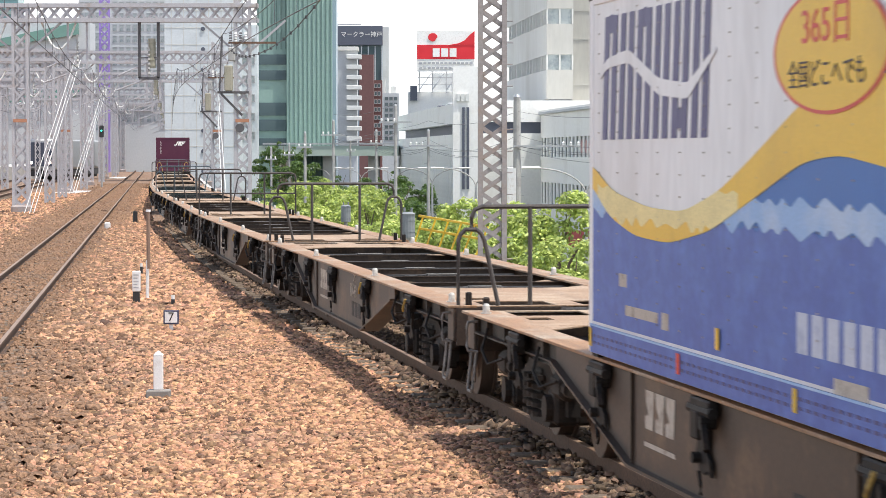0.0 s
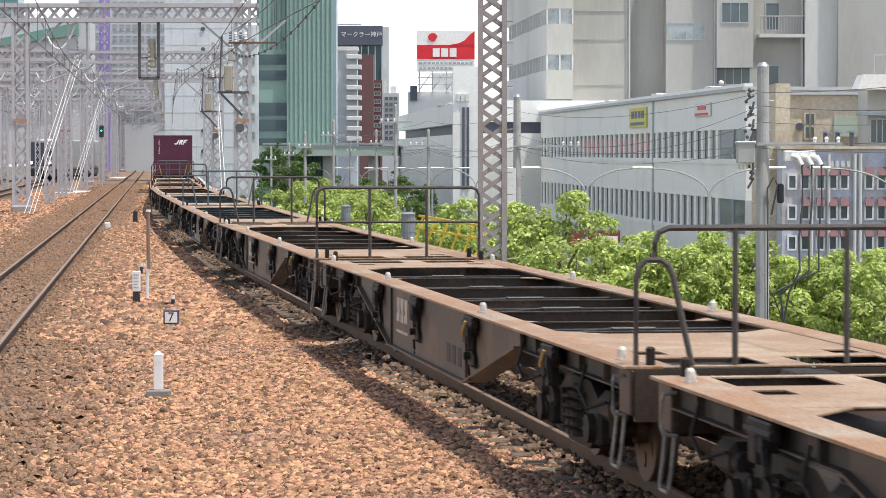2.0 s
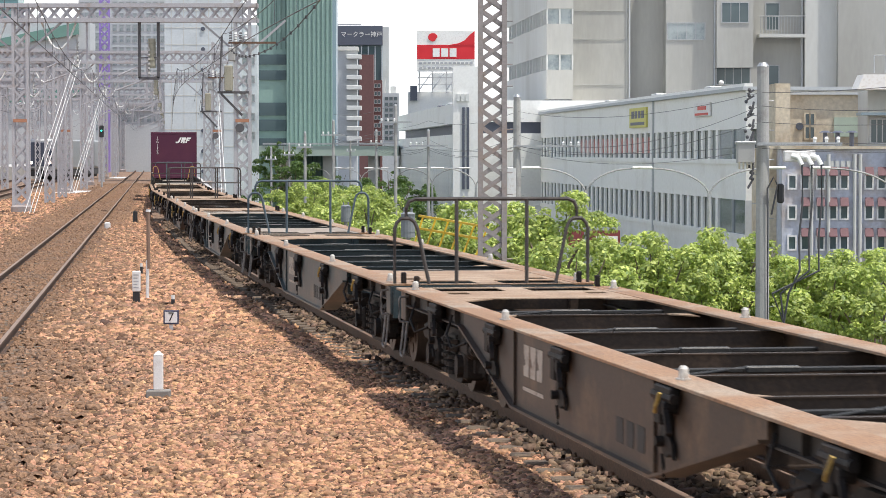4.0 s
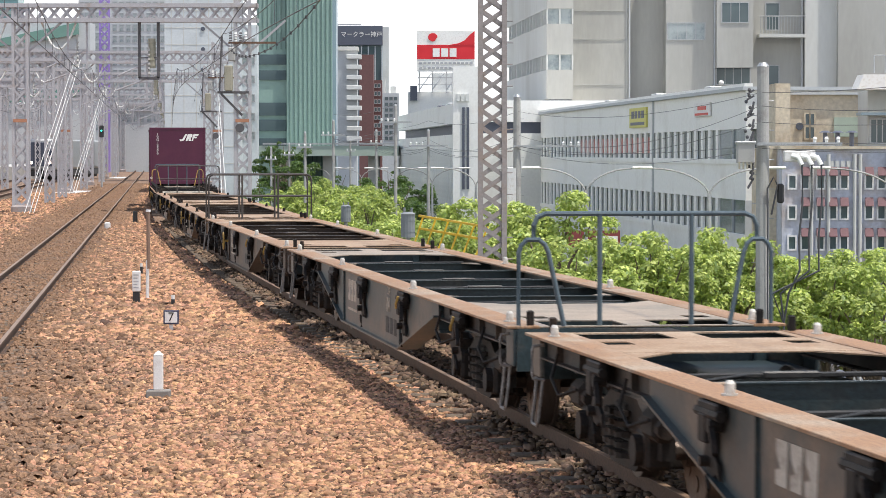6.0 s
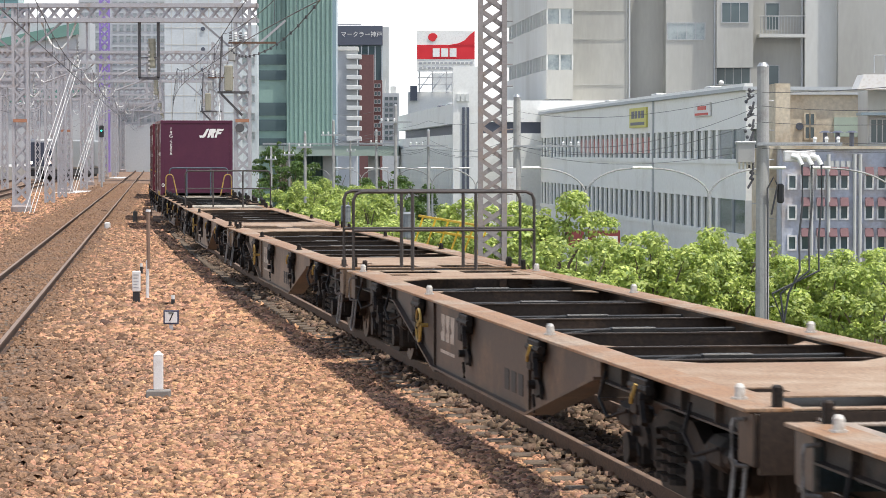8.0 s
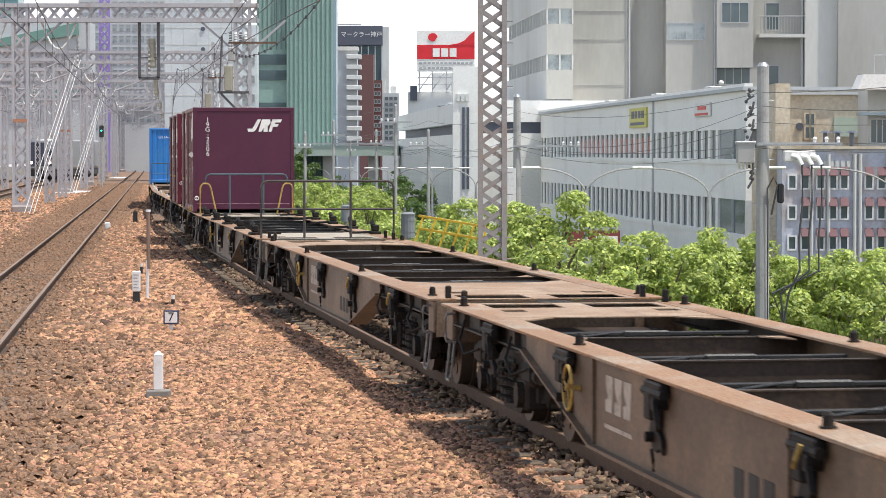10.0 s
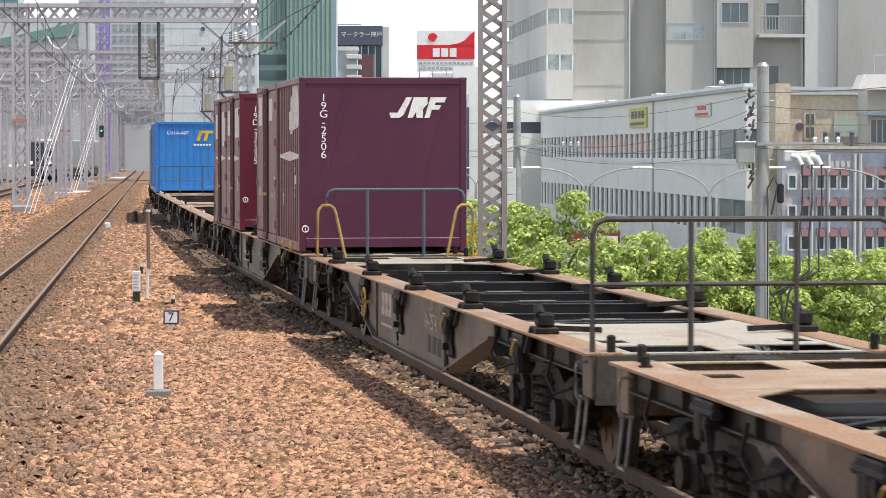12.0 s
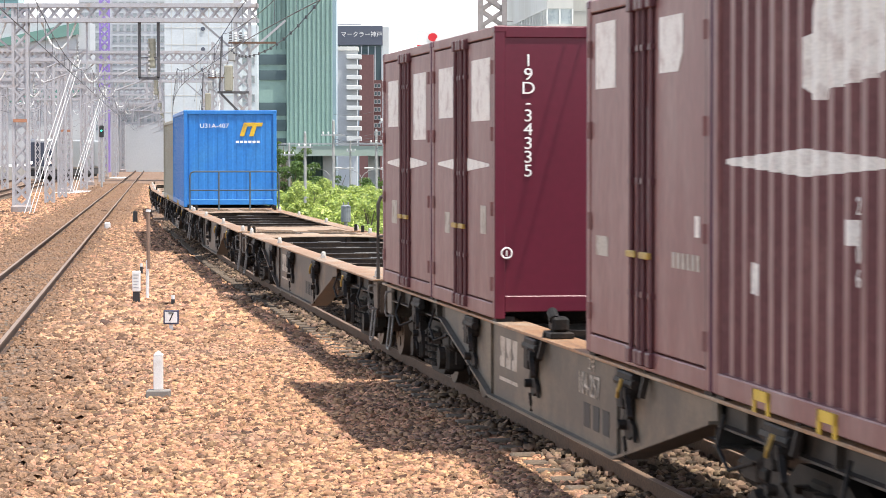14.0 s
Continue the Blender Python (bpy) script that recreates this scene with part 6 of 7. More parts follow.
for x in (34, 56, 80):
    part("roof_unit", boxes((x, x + 2.0, -6, -4, ztop, ztop + 1.0), bevel=0.05), GREY_STEEL, wb, "grey rooftop unit")
part("drainpipe", boxes((29.9, 30.1, 0.02, 0.12, STREET_Z, ztop)), WALL_GREY, wb)

# The tall pale panel tower behind it, stepped in plan.
Y = 205
tw = building("panel_tower", 0, 0, "tall pale grey panel-clad office tower with stepped bays", 0)


# Darker grey for sunlit fronts, which tones the sunlight down in the colour.
TOWER_WALL = mat("weathered_sun_toned_panel_wall", (0.41, 0.405, 0.375), 0.85, var=0.04, scale=0.13, tint=(0.33, 0.32, 0.29), amount=0.5, grain=4, bump=0.02, stretch=(1, 1, 0.25))


def volume(x0, x1, y, z0, z1, depth=22, material=None, name="wall"):
    return part(name, boxes((x0, x1, y, y + depth, z0, z1)), material or TOWER_WALL, tw)


HI = 20.23
FOOT = -5.1
volume(9.24, 13.24, 205, FOOT, HI)
volume(13.24, 16.42, 206, FOOT, HI)
volume(15.78, 19.14, 203.5, 6.28, HI)
volume(19.29, 21.85, 202.5, 8.45, HI)
volume(19.14, 22.35, 204, FOOT, 8.80)
volume(22.11, 25.83, 205, FOOT, HI)
volume(25.68, 28.00, 203.8, FOOT, HI, material=WALL_PALE)
volume(27.90, 34.20, 203, FOOT, HI)
# Left wing whose face turns away along the street.
wing = building("tower_wing", 7.20, 200, "pale office wing with ribbon windows beside the panel tower", 93.8)
WB = ((5.42, 6.17), (8.22, 9.28), (11.41, 12.47), (14.67, 15.78))
cuts = (FOOT,) + tuple(z for b in WB for z in b) + (HI,)
for a, c in zip(cuts[0::2], cuts[1::2]):
    part("spandrel", boxes((0, 31, -1.85, 0, a, c)), WALL_PALE, wing)
    # Same wall as the side, but darkened to offset the sun on it.
    part("front_spandrel", boxes((-0.12, 0, -1.85, 0.0, a, c)), TOWER_WALL, wing)
for i, (a, c) in enumerate(WB):
    # The lowest band is a slate panel that paints the dark open underside.
    part("window_band", boxes((0.35, 30.8, -1.8, -0.25, a, c)), GLASS if i else DARK_PANEL, wing, "dim ribbon window")
    if i:
        part("front_window", boxes((0.05, 0.3, -1.81, -0.05, a, c)), CURTAIN, wing, "pale front window")
        repeat("mullion", mesh_of(boxes((-0.22, 0.22, -0.2, 0.02, 0, c - a)), WALL_PALE), wing, [pose(1.6 + 2.1 * k, 0, a) for k in range(14)])
        repeat("front_mullion", mesh_of(boxes((-0.1, 0.1, -0.05, 0.05, 0, c - a)), WALL_PALE), wing, [pose(0, -1.85 * u, a) for u in (0.02, 0.5, 0.98)])
JOINT = mat("joint_grey", (0.43, 0.43, 0.41), 0.85, var=0.05)
vj = bmesh.new()
for px in (1108,):
    box(vj, (px - 784) / 5080 * 205 - 0.03, (px - 784) / 5080 * 205 + 0.03, 204.96, 205, FOOT, HI)
for z in (7.31, 10.54, 12.56):
    box(vj, 9.28, 13.24, 204.95, 205, z - 0.02, z + 0.02)
part("panel_joint", vj, JOINT, tw, "dark joints between panels")
part("downpipe", boxes((13.24, 13.34, 204.8, 205.3, FOOT, HI)), WALL_GREY, tw)
windows(tw, [(17.22, 203.5, 11.04), (17.22, 203.5, 14.69)], 2.57, 1.12, CURTAIN, bars=3)
windows(tw, [(20.57, 202.5, 12.32), (20.57, 202.5, 15.71)], 1.83, 1.35, GLASS, bars=2)
windows(tw, [(20.6, 204, 7.93)], 2.33, 1.2, GLASS, bars=3)
windows(tw, [(23.48, 205, 12.16), (23.48, 205, 7.72), (23.48, 205, 16.19)], 0.89, 1.86, GLASS, bars=0)
bal = part("balcony", boxes((22.4, 25.68, 203.6, 205, 10.62, 10.86)), WALL_PALE, tw, "small balcony with thin bars")
baluster = mesh_of(rod(bmesh.new(), (0, 0, 0), (0, 0, 1.26), 0.025, 5), GREY_STEEL)
repeat("baluster", baluster, bal, [pose(22.5 + k * 0.209, 203.7, 10.86) for k in range(16)])
bm = bmesh.new()
rod(bm, (22.4, 203.7, 12.12), (25.68, 203.7, 12.12), 0.04, 6)
part("handrail", bm, GREY_STEEL, bal)
part("downpipe", boxes((25.5, 25.62, 204.6, 205, FOOT, HI), (19.16, 19.27, 203.4, 204, FOOT, HI)), WALL_GREY, tw)
# Both stand behind the long building.
for o in (tw, wing):
    o.matrix_world = Matrix.Translation((0, 0, 2.47)) @ Matrix.Scale(1.25, 4) @ Matrix.Translation((0, 0, -2.47)) @ o.matrix_world
cd = bmesh.new()
for x in (13.75,):
    bmesh.ops.create_uvsphere(cd, u_segments=12, v_segments=8, radius=0.13, matrix=pose(x, 142, 5.91))
tagged(part("satellite_dish", cd, WHITE_POST), "white round dish on the low roof", "dish")

# Stained tan building and the faded blue one in front of it at the street corner.
tb = building("tan_building", 0, 0, "stained tan concrete building with small openings and roof clutter")
part("wall", boxes((15.76, 20.01, 131, 137, STREET_Z, 5.10)), TAN_WALL, tb)
part("wall", boxes((14.93, 15.59, 129, 136, STREET_Z, 5.57)), TAN_WALL, tb)
part("parapet_cap", boxes((15.70, 20.06, 130.8, 137.2, 5.10, 5.20)), WALL_GREY, tb)
windows(tb, [(16.61, 131, z) for z in (3.97, 3.37)], 0.16, 0.5, GLASS, TAN_WALL, bars=0)
windows(tb, [(16.84, 131, z) for z in (3.97, 3.37)], 0.16, 0.5, GLASS, TAN_WALL, bars=0)
bm = bmesh.new()
rod(bm, (16.25, 130.9, 3.66), (16.25, 131.05, 3.66), 0.17, 16)
part("round_opening", bm, DARK_PANEL, tb, "dark oval opening")
part("green_panel", boxes((17.82, 19.03, 130.85, 131, 3.19, 4.07)), mat("pale_green_panel", (0.42, 0.50, 0.42), 0.7, var=0.06), tb, "pale green panel")
sh = building("roof_shelter", 0, 0, "rooftop shelter with pale awnings and glazed front")
part("body", boxes((18.77, 20.90, 127, 130, STREET_Z, 5.22)), WALL_PALE, sh)
part("awning", boxes((18.27, 20.90, 125.5, 127, 4.10, 4.22)), BLUE_GREY, sh, "blue grey awning")
bm = bmesh.new()
prism(bm, [(18.03, 5.22), (18.30, 5.87), (20.90, 5.87), (20.90, 5.22)], 125, 127, "y")
part("canopy", bm, WHITE_POST, sh, "white slatted canopy")
windows(sh, [(19.30, 127, 3.42)], 0.750, 1.00, GLASS, bars=2)
bm = bmesh.new()
for k in range(5):
    rod(bm, (18.90 + 0.5 * k, 126, 5.95), (18.90 + 0.5 * k, 126, 6.72), 0.03, 5)
rod(bm, (18.90, 126, 6.72), (20.90, 126, 6.72), 0.03, 5)
part("roof_frame", bm, GREY_STEEL, sh)

fb = building("blue_corner_building", 0, 0, "faded blue and pink painted building with small awninged windows")
bx0, bx1, by = 14.06, 20.05, 119
part("wall", boxes((bx0, bx1, by, by + 7, STREET_Z, 2.61)), FADED_BLUE, fb)
part("wall", boxes((13.77, bx0, 121, 128, STREET_Z, 2.66)), TAN_WALL, fb)
part("parapet_cap", boxes((bx0 - 0.1, bx1, by - 0.15, by + 7, 2.61, 2.73)), TAN_WALL, fb)
pl_ = [(px, pz) for pz in (322, 376, 430) for px in (1402, 1425, 1452, 1474, 1494, 1538, 1560, 1582)]
windows(fb, [((px - 784) / 5080 * 119, by, 2.47 + (270 - pz) / 5080 * 119) for px, pz in pl_], 0.26, 0.5, GLASS, WHITE_POST, bars=0)
aw = bmesh.new()
prism(aw, [(0, 0.06), (-0.2, -0.28), (-0.2, -0.31), (0, -0.26)], -0.17, 0.17, "x")
repeat("awning", mesh_of(aw, PINK), fb, [pose((px - 784) / 5080 * 119, by - 0.07, 2.47 + (270 - pz + 24) / 5080 * 119) for px, pz in pl_ if px != 1402], "faded pink window awning")
bm = bmesh.new()
for px in (1436, 1466, 1512, 1522, 1570):
    rod(bm, ((px - 784) / 5080 * 119, by - 0.12, STREET_Z), ((px - 784) / 5080 * 119, by - 0.12, 2.4), 0.07, 8)
part("downpipe", bm, WALL_PALE, fb, "pale downpipes")
for k in range(6):
    part("letter_block", boxes((15.79 + 0.234 * k, 15.95 + 0.234 * k, by - 0.06, by, 1.84, 2.12)), WALL_PALE, fb)
for px in (1460, 1482, 1507):
    v = empty("roof_vent", pose((px - 784) / 5080 * 120, 120, 2.47 + (270 - 256) / 5080 * 120), "dark rooftop vent with a cap", "vent")
    bm = bmesh.new()
    rod(bm, (0, 0, -0.1), (0, 0, 0.5), 0.1, 8)
    rod(bm, (0, 0, 0.5), (0, 0, 0.58), 0.28, 10, 0.1)
    part("pipe", bm, DARK_PANEL, v)

# Sea-green fin-clad tower.
gt = building("green_tower", 0, 0, "tall sea-green office tower with vertical fins and dark window bands")
part("wall", boxes((-17.93, -12.73, 330, 336, STREET_Z, 29.75)), GREEN_CLAD, gt)
part("glazed_wall", boxes((-21.44, -17.98, 331, 336, STREET_Z, 29.84)), GREEN_CLAD, gt)
part("side_wall", boxes((-12.77, -12.31, 331, 336.1, STREET_Z, 29.84)), BLUE_GREY, gt, "blue grey side wall")
repeat("fin", mesh_of(boxes((-0.045, 0.045, -0.1, 0, STREET_Z, 29.75)), GREEN_LINE), gt, [pose(-17.6 + 0.52 * k, 330, 0) for k in range(10)])
repeat("fin", mesh_of(boxes((-0.04, 0.04, -0.1, 0, 14.33, 29.84)), GREEN_LINE), gt, [pose(-21.24 + 0.52 * k, 331, 0) for k in range(7)])
for a, c in ((115, 97), (142, 125), (205, 182), (232, 212), (272, 245)):
    bnd = part("window_band", boxes((-21.24, -18.05, 330.8, 331, 2.47 + (270 - a) / 5080 * 331, 2.47 + (270 - c) / 5080 * 331)), GLASS, gt, "dark window band")

# White tower with a column of round ports.
PORT_WALL = mat("cool_white_panel_wall", (0.58, 0.62, 0.64), 0.8, var=0.05, scale=0.25, tint=(0.49, 0.53, 0.55), amount=0.4, grain=5, bump=0.03)
wt = building("white_port_tower", 0, 0, "large white panelled building with round port openings")
part("wall", boxes((-26.15, -19.13, 270, 276, STREET_Z, 23.20)), PORT_WALL, wt)
part("wall", boxes((-19.42, -17.69, 274, 276, STREET_Z, 14.61)), PORT_WALL, wt)
bm = bmesh.new()
for px in (360,):
    for k in range(12):
        x = (px - 784) / 5080 * 270
        z = 15.76 - k * 1.91 + 2.13
        rod(bm, (x, 269.9, z), (x, 270.05, z), 0.2, 12)
part("port", bm, DARK_PANEL, wt, "dark round ports")
bm = bmesh.new()
for k in range(6):
    x = -25.51 + k * 1.17
    box(bm, x - 0.03, x + 0.03, 269.98, 270, STREET_Z, 23.20)
for k in range(13):
    box(bm, -26.15, -19.13, 269.98, 270, 1.41 + k * 1.59, 1.49 + k * 1.59)
part("panel_joint", bm, WALL_PALE, wt)
windows(wt, [((px - 784) / 5080 * 274, 274, 12.99 - k * 1.78) for px in (434, 447) for k in range(6)], 0.35, 0.6, CURTAIN, bars=0)

# Grey blocks and the slope-roofed building on the left.
lb = building("slope_banded_building", 0, 0, "grey building with sloping green glass bands")
part("wall", boxes((-63.13, -46.68, 380, 386, STREET_Z, 19.67)), WALL_GREY, lb)
for z in (92, 200):
    bm = bmesh.new()
    prism(bm, [(-63.05, 2.47 + (270 - z) / 5080 * 380), (-48.11, 2.47 + (270 - z + 30) / 5080 * 380), (-48.11, 2.47 + (270 - z + 52) / 5080 * 380), (-63.05, 2.47 + (270 - z + 10) / 5080 * 380)], 379.4, 380, "y")
    part("glass_band", bm, mat("green_glass_band", (0.14, 0.27, 0.23), 0.25, var=0.05), lb, "sloping green glass band")
# Far panes take pale glass, the distance haze put into their colour.
windows(lb, [((px - 784) / 5080 * 380, 380, 2.47 + (270 - pz) / 5080 * 380) for px in range(10, 160, 9) for pz in (112, 130, 150, 165)], 0.38, 0.6, CURTAIN, bars=0)
mb = building("grey_slab_building", 0, 0, "tall grey slab building with rows of small windows")
part("wall", boxes((-54.51, -46.05, 430, 436, STREET_Z, 30.40)), WALL_GREY, mb)
part("wall", boxes((-46.30, -38.74, 400, 406, STREET_Z, 26.88)), WALL_GREY, mb)
windows(mb, [((px - 784) / 5080 * 400, 400, 2.47 + (270 - pz) / 5080 * 400) for px in range(204, 290, 12) for pz in range(10, 230, 20)], 0.5, 0.85, CURTAIN, bars=0)
windows(mb, [((px - 784) / 5080 * 430, 430, 2.47 + (270 - pz) / 5080 * 430) for px in range(146, 192, 9) for pz in range(10, 230, 18)], 0.42, 0.8, CURTAIN, bars=0)
pt = building("purple_tower", 0, 0, "slim purple painted steel tower")
part("shaft", lattice_mast(bmesh.new(), -45.91, 390, STREET_Z, 26.27, 1.2, 1.0, 1.2, 0.16), mat("purple_paint", (0.32, 0.22, 0.55), 0.5, var=0.08), pt)
tg = building("teal_glass_building", 0, 0, "teal glass office block behind the gantries")
part("wall", boxes((-73.10, -64.96, 440, 446, STREET_Z, 31.05)), mat("teal_glass_wall", (0.16, 0.30, 0.31), 0.25, var=0.06, scale=0.2), tg)
repeat("floor_band", mesh_of(boxes((-73.10, -64.96, 439.7, 440, 0, 0.5)), GREEN_FIN), tg, [pose(0, 0, 2 + 3.6 * k) for k in range(9)])
end = building("line_end_shed", 0, 0, "pale blue-grey station hall closing the line far off")
part("wall", boxes((-48.42, -41.92, 440, 446, STREET_Z, 6.63)), BLUE_GREY, end)
part("roof", boxes((-49.28, -41.06, 438, 462, 6.28, 6.80)), WALL_WHITE, end)
windows(end, [((px - 784) / 5080 * 440, 440, 2.82) for px in (243, 256)], 1.0, 1.0, GLASS, bars=1)

# Distance on the street axis.
mk_ = building("slate_top_building", 0, 0, "dark glass office building with a slate sign storey")
part("wall", boxes((-16.93, -9.69, 460, 468, STREET_Z, 19.67)), BLUE_GREY, mk_)
part("glass_front", boxes((-16.65, -9.78, 459.6, 460, 10.62, 19.49)), GLASS, mk_, "dark glass front")
sgn = part("sign_storey", boxes((-16.99, -9.67, 459, 468, 19.64, 22.71)), DARK_PANEL, mk_, "slate blue sign storey")
lettering("sign_words", "\u30de\u30fc\u30af\u30e9\u30fc\u795e\u6238", on_front(-13.01, 458.9, 21.26), 0.95, WHITE_PAINT, sgn)
part("side_wall", boxes((-9.73, -8.73, 462, 468, STREET_Z, 22.66)), WALL_WHITE, mk_)
part("roof_rail", boxes((-16.84, -13.04, 460, 460.2, 22.84, 23.03)), GREY_STEEL, mk_)
repeat("mullion", mesh_of(boxes((-0.08, 0.08, 459.3, 459.6, 10.62, 19.49)), WALL_GREY), mk_, [pose(-16.30 + 1.09 * k, 0, 0) for k in range(7)])
bb = building("balcony_block", 0, 0, "pale grey block with white balconies")
part("wall", boxes((-14.80, -11.97, 400, 405, STREET_Z, 16.80)), WALL_GREY, bb)
part("roof", boxes((-14.80, -11.81, 399.5, 405, 16.64, 17.19)), WALL_PALE, bb)
for k in range(9):
    z = 15.54 - k * 1.42
    b = part("balcony", boxes((-13.39, -11.34, 398.2, 401, z - 0.1, z + 0.5), bevel=0.05), WALL_WHITE, bb, "white balcony")
rb = building("red_brown_block", 0, 0, "red-brown tiled block with small windows")
part("wall", boxes((-12.38, -10.29, 425, 430, STREET_Z, 16.94)), BRICK_RED, rb)
part("wall", boxes((-10.36, -9.10, 428, 432, STREET_Z, 13.25)), BRICK_RED, rb)
windows(rb, [((px - 784) / 5080 * 428, 428, 12.41 - k * 1.18) for px in (665, 671) for k in range(7)], 0.3, 0.5, GLASS, bars=0)
gb_ = building("grey_glass_block", 0, 0, "grey window-gridded block far down the street")
part("wall", boxes((-9.18, -6.76, 440, 446, STREET_Z, 11.56)), WALL_GREY, gb_)
windows(gb_, [((px - 784) / 5080 * 440, 440, 10.70 - k * 0.866) for px in (684, 692, 700) for k in range(8)], 0.5, 0.5, GLASS, bars=0)
part("roof_clutter", boxes((-8.14, -7.28, 444, 448, 11.56, 12.69), (-9.46, -8.94, 445, 447, 11.13, 13.73)), WALL_PALE, gb_)

# White hall with a dark band, twin stripes and the billboard building.
A2, B2 = (1.99, 230), (-5.13, 330)
ln = math.hypot(B2[0] - A2[0], B2[1] - A2[1])
hall = building("white_street_hall", A2[0], A2[1], "long white hall with a dark ribbon opening", math.degrees(math.atan2(B2[1] - A2[1], B2[0] - A2[0])))
for a, c, m in ((STREET_Z, 2.83, WALL_WHITE), (2.83, 4.01, BRIGHT_WHITE), (4.91, 6.64, BRIGHT_WHITE)):
    part("wall", boxes((0, ln, -14, 0, a, c)), m, hall)
part("dark_band", boxes((0.2, ln - 0.2, -13, -0.8, 4.01, 4.91)), DARK_PANEL, hall, "recessed dark opening")
repeat("slat", mesh_of(boxes((-0.1, 0.1, 0, 0.15, STREET_Z, 2.83)), BRIGHT_WHITE), hall, [pose(2 + 2.5 * k, 0, 0) for k in range(38)])
for k in range(4):
    part("roof_unit", boxes((20 + 14 * k, 22.5 + 14 * k, -4, -2, 6.64, 7.3), bevel=0.1), DARK_PANEL if k % 2 else WALL_GREY, hall)
st = building("stair_tower", 0, 0, "white stair tower with twin dark vertical slots")
part("wall", boxes((0.797, 2.83, 225, 245, STREET_Z, 9.20)), BRIGHT_WHITE, st)
for px in (820, 828):
    part("slot_window", boxes(((px - 784) / 5080 * 225 - 0.1, (px - 784) / 5080 * 225 + 0.1, 224.9, 225, -0.409, 6.01)), DARK_PANEL, st, "dark vertical slot")
part("letter_block", boxes(*[(1.06 + 0.354 * k, 1.33 + 0.354 * k, 224.85, 225, 6.46, 7.08) for k in range(3)]), WALL_WHITE, st)
ab = building("billboard_building", 0, 0, "pale grey building carrying a rooftop billboard")
part("wall", boxes((-4.21, 4.35, 345, 365, STREET_Z, 9.74)), BRIGHT_WHITE, ab)
part("roof_hut", boxes((-1.24, 1.79, 350, 358, 9.84, 12.12)), WALL_GREY, ab)
part("mast_box", boxes((-3.93, -3.11, 344, 345, 8.70, 10.46)), DARK_PANEL, ab)
bl = empty("billboard", Matrix(), "rooftop billboard with white top and red lower field", "billboard")
part("panel", boxes((-3.11, 3.78, 343, 343.6, 12.13, 16.99)), WHITE_PAINT, bl)
RED_FIELD = mat("red_sign_field", (0.62, 0.02, 0.03), 0.5, var=0.04, scale=0.3)
part("red_field", boxes((-3.11, 3.78, 342.95, 342.99, 13.61, 15.30)), RED_FIELD, bl, "red field")
bm = bmesh.new()
prism(bm, [(0.743, 15.30), (3.78, 15.30), (3.78, 16.95), (3.3, 16.6), (2.57, 15.85), (1.9, 15.5)], 342.9, 342.94, "y")
part("red_swoosh", bm, RED_FIELD, bl)
bm = bmesh.new()
prism(bm, [(-1.22 + 0.56 * math.cos(a) * (1.0 if a < 4 else 0.75), 16.2 + 0.5 * math.sin(a)) for a in np.linspace(0, math.tau, 25)[:-1]], 342.9, 342.94, "y")
part("round_mark", bm, RED_FIELD, bl, "plain red round mark")
bm = bmesh.new()
for k in range(3):
    x = -1.22 + 1.01 * k
    box(bm, x, x + 0.810, 342.9, 342.94, 13.88, 14.89)
part("brand_block", bm, WHITE_PAINT, bl, "white brand shapes")
bm = bmesh.new()
for z in (112, 121):
    for k in range(13):
        x = -2.84 + 0.500 * k
        box(bm, x, x + 0.371, 342.93, 342.98, 2.47 + (270 - z - 2) / 5080 * 343, 2.47 + (270 - z + 2) / 5080 * 343)
part("lettering_bar", bm, GREY_STEEL, bl)
bm = bmesh.new()
for px in (742, 765, 790, 815, 838):
    x = (px - 784) / 5080 * 345
    for yy in (344, 347):
        bar(bm, (x, yy, 9.60), (x, yy, 16.73), 0.14)
    bar(bm, (x, 344, 9.94), (x + 1.4, 347, 11.98), 0.1)
for z in (150, 138):
    bar(bm, (-2.99, 344, 2.47 + (270 - z) / 5080 * 345), (3.80, 344, 2.47 + (270 - z) / 5080 * 345), 0.1)
part("support_frame", bm, GREY_STEEL, bl, "grey steel support lattice")
# Street overpass and glints of the road beneath the trees.
op = empty("overpass", Matrix(), "pale green street overpass crossing far down the road", "overpass")
part("girder", boxes((-20.72, -4.98, 320, 330, 2.09, 3.23)), mat("pale_green_girder", (0.36, 0.43, 0.37), 0.6, var=0.05), op)
for px in (500, 580, 660):
    part("pier", boxes(((px - 784) / 5080 * 320 - 0.6, (px - 784) / 5080 * 320 + 0.6, 322, 328, STREET_Z, 2.09)), CONCRETE, op)
bm = boxes((-20.09, -5.05, 319.9, 320, 3.35, 3.54))
part("handrail", bm, GREY_STEEL, op)
for x, y, w in ((1050, 118, 2.2),):
    sb = empty("shop_sign", pose((x - 784) / 5080 * y, y, 0), "red and white roadside shop sign on a post", "sign")
    part("panel", boxes((-w / 2, w / 2, -0.1, 0.1, -1.43, -0.736)), mat("faded_dark_red", (0.22, 0.05, 0.05), 0.6, var=0.2, scale=3), sb)
    part("white_field", boxes((0.1, w / 2 - 0.1, -0.13, -0.1, -1.34, -0.968)), WHITE_PAINT, sb)
    bm = bmesh.new()
    rod(bm, (0, 0, STREET_Z), (0, 0, -1.43), 0.09, 8)
    part("post", bm, POLE, sb)


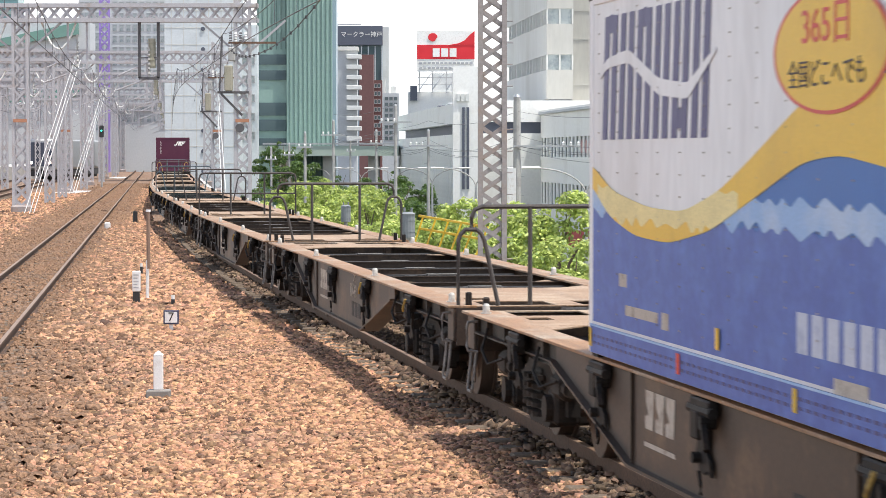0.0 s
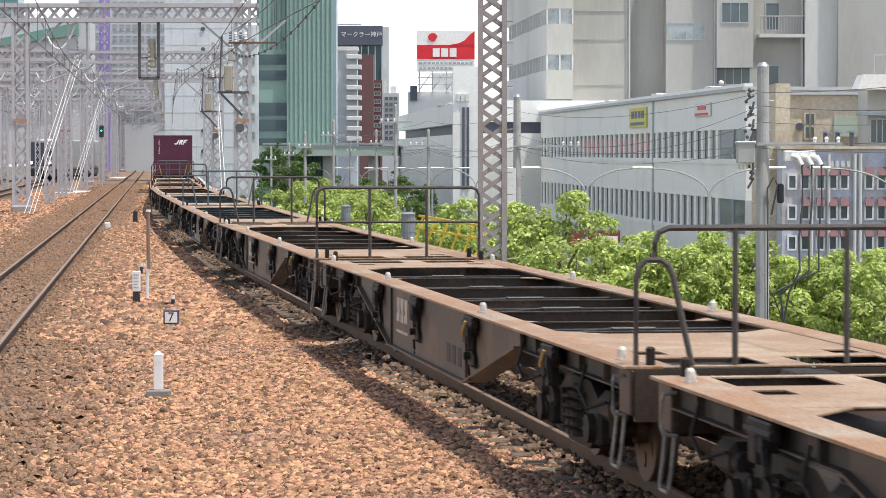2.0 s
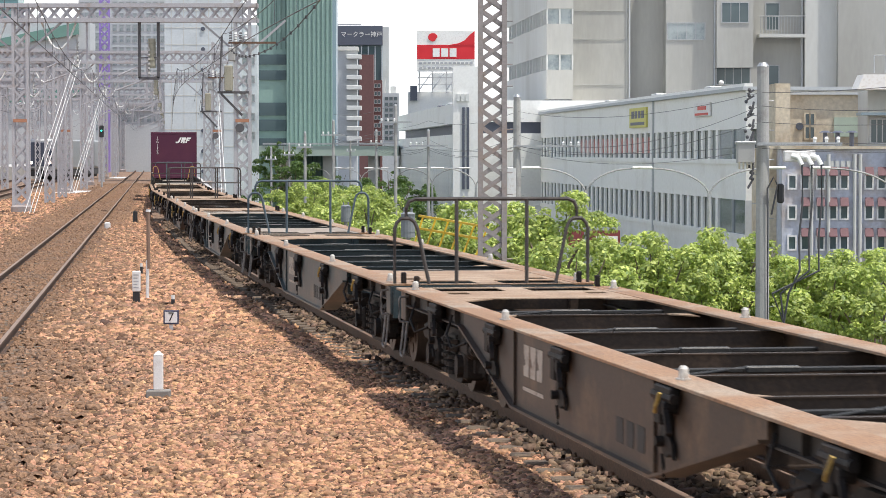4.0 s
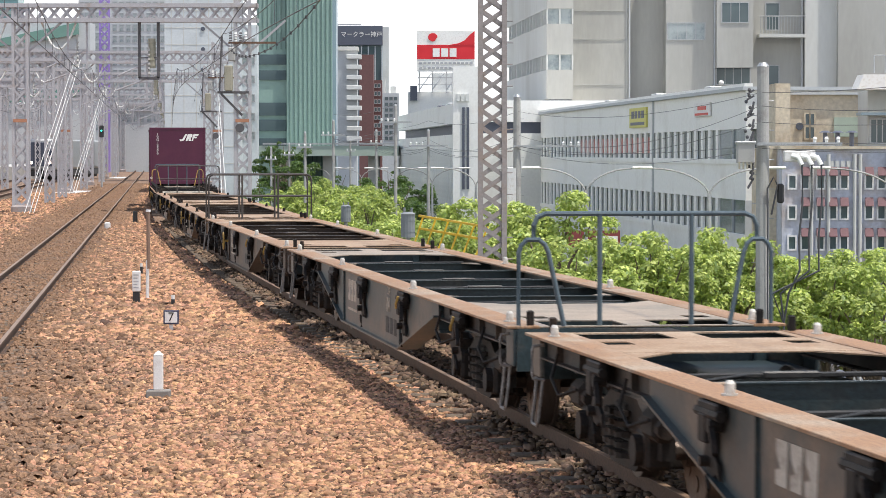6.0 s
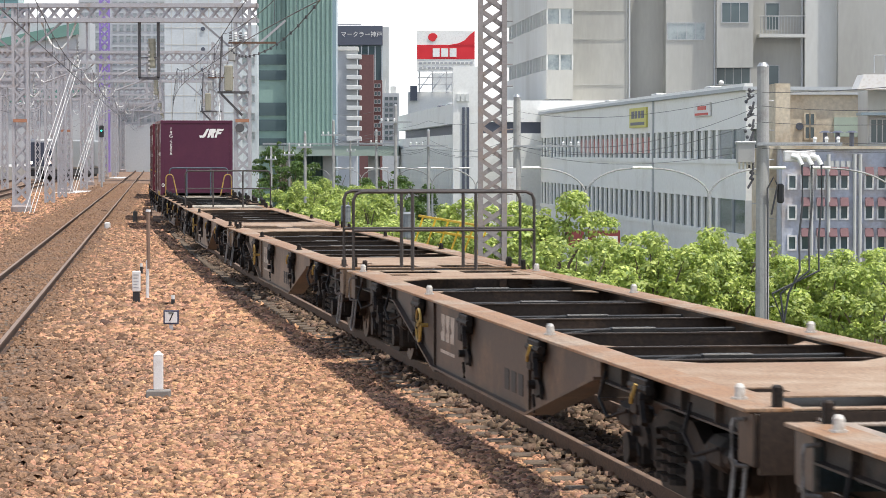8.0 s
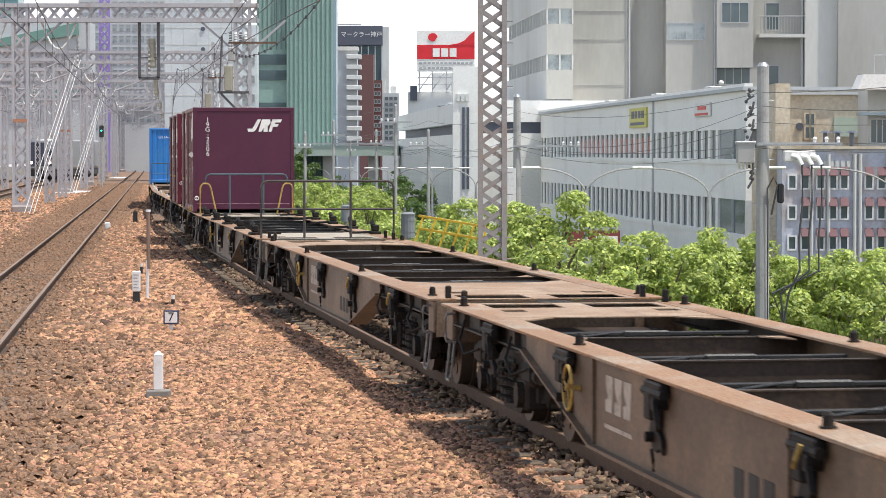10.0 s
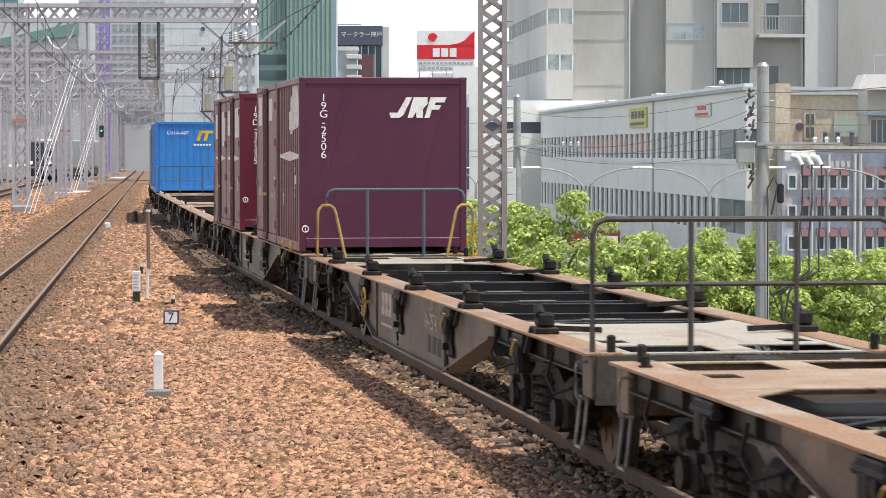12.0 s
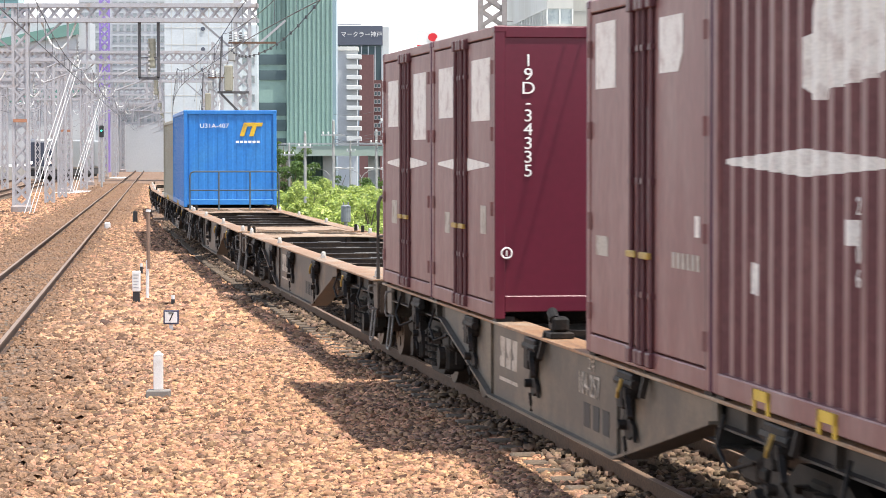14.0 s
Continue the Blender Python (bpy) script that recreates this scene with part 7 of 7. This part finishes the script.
# ---- loose stones of the ballast ----
def stones(name, count, y0, y1, left, right, lo, hi, seed, material, label, lift=0.0, fray=0.05):
    """Rough angular stones strewn on the bed; left and right bound the strip at each y."""
    rng = np.random.RandomState(seed)
    y = y0 + (y1 - y0) * rng.uniform(0, 1, count) ** 1.25
    a, b = np.array([left(v) for v in y]), np.array([right(v) for v in y])
    x = a + (b - a) * rng.uniform(0, 1, count) + rng.normal(0, fray, count)
    y = y + rng.normal(0, fray * 2, count)
    size = rng.uniform(lo, hi, count) * rng.uniform(0.7, 1.2, count)
    base = np.array([(sx, sy, sz) for sx in (-1, 1) for sy in (-1, 1) for sz in (-1, 1)], dtype=float)
    v = base[None] * rng.uniform(0.3, 0.62, (count, 8, 3)) * (1.3, 0.95, 0.6)
    ax = rng.normal(0, 1, (count, 3))
    ax /= np.linalg.norm(ax, axis=1)[:, None]
    an = rng.uniform(0, 1.0, count)
    turn = rng.uniform(0, math.tau, count)
    c, s = np.cos(turn)[:, None], np.sin(turn)[:, None]
    v = np.stack([v[..., 0] * c - v[..., 1] * s, v[..., 0] * s + v[..., 1] * c, v[..., 2]], -1)
    ca, sa = np.cos(an)[:, None, None], np.sin(an)[:, None, None]
    k = ax[:, None, :]
    v = v * ca + np.cross(np.broadcast_to(k, v.shape), v) * sa + k * (v * k).sum(-1, keepdims=True) * (1 - ca)
    v = v * size[:, None, None]
    v += np.stack([x, y, BED_Z + lift + rng.uniform(-0.01, 0.035, count)], -1)[:, None, :]
    f = np.array([(0, 1, 3, 2), (4, 6, 7, 5), (0, 4, 5, 1), (2, 3, 7, 6), (1, 5, 7, 3)])
    faces = (f[None] + 8 * np.arange(count)[:, None, None]).reshape(-1, 4)
    ob = mesh_np(name, v.reshape(-1, 3), faces, material)
    return tagged(ob, label, "ballast", kind="stuff")


left_near = lambda y: max(-0.162 * y, second_x(y) + 0.9)
right_near = lambda y: min(0.165 * y, main_x(y) - 0.75)
stones("ballast_stones", 105000, 17.5, 42, left_near, right_near, 0.030, 0.060, 1, BALLAST, "loose orange-brown crushed stones between the tracks")
stones("ballast_stones", 34000, 40, 110, left_near, lambda y: main_x(y) - 1.2, 0.06, 0.12, 2, BALLAST, "loose orange-brown crushed stones between the tracks")
stones("ballast_stones", 32000, 22, 110, lambda y: second_x(y) - 1.9, lambda y: second_x(y) + 1.5, 0.045, 0.085, 3, BALLAST_FAR, "darker crushed stones round the neighbouring track", 0.03, 0.45)
stones("ballast_stones", 14000, 60, 190, lambda y: second_x(y) - 6.0, lambda y: second_x(y) - 1.7, 0.08, 0.14, 4, BALLAST, "brown crushed stones beyond the neighbouring track")
# Strip below the train, its shade put into the stone colour.
stones("ballast_stones", 30000, 14, 110, lambda y: main_x(y) - 0.85, lambda y: main_x(y) + 1.5, 0.040, 0.075, 5, TRACK_STONE, "stones of the goods track, darkened for the train's shade", 0.055)
stones("ballast_stones", 14000, 104, 240, lambda y: second_x(y) - 1.8, lambda y: second_x(y) + 1.6, 0.08, 0.14, 6, BALLAST_FAR, "darker crushed stones round the neighbouring track", 0.03, 0.3)
stones("ballast_stones", 12000, 104, 230, lambda y: second_x(y) + 1.4, lambda y: main_x(y) - 1.3, 0.09, 0.15, 7, BALLAST, "loose orange-brown crushed stones between the tracks")


motions()
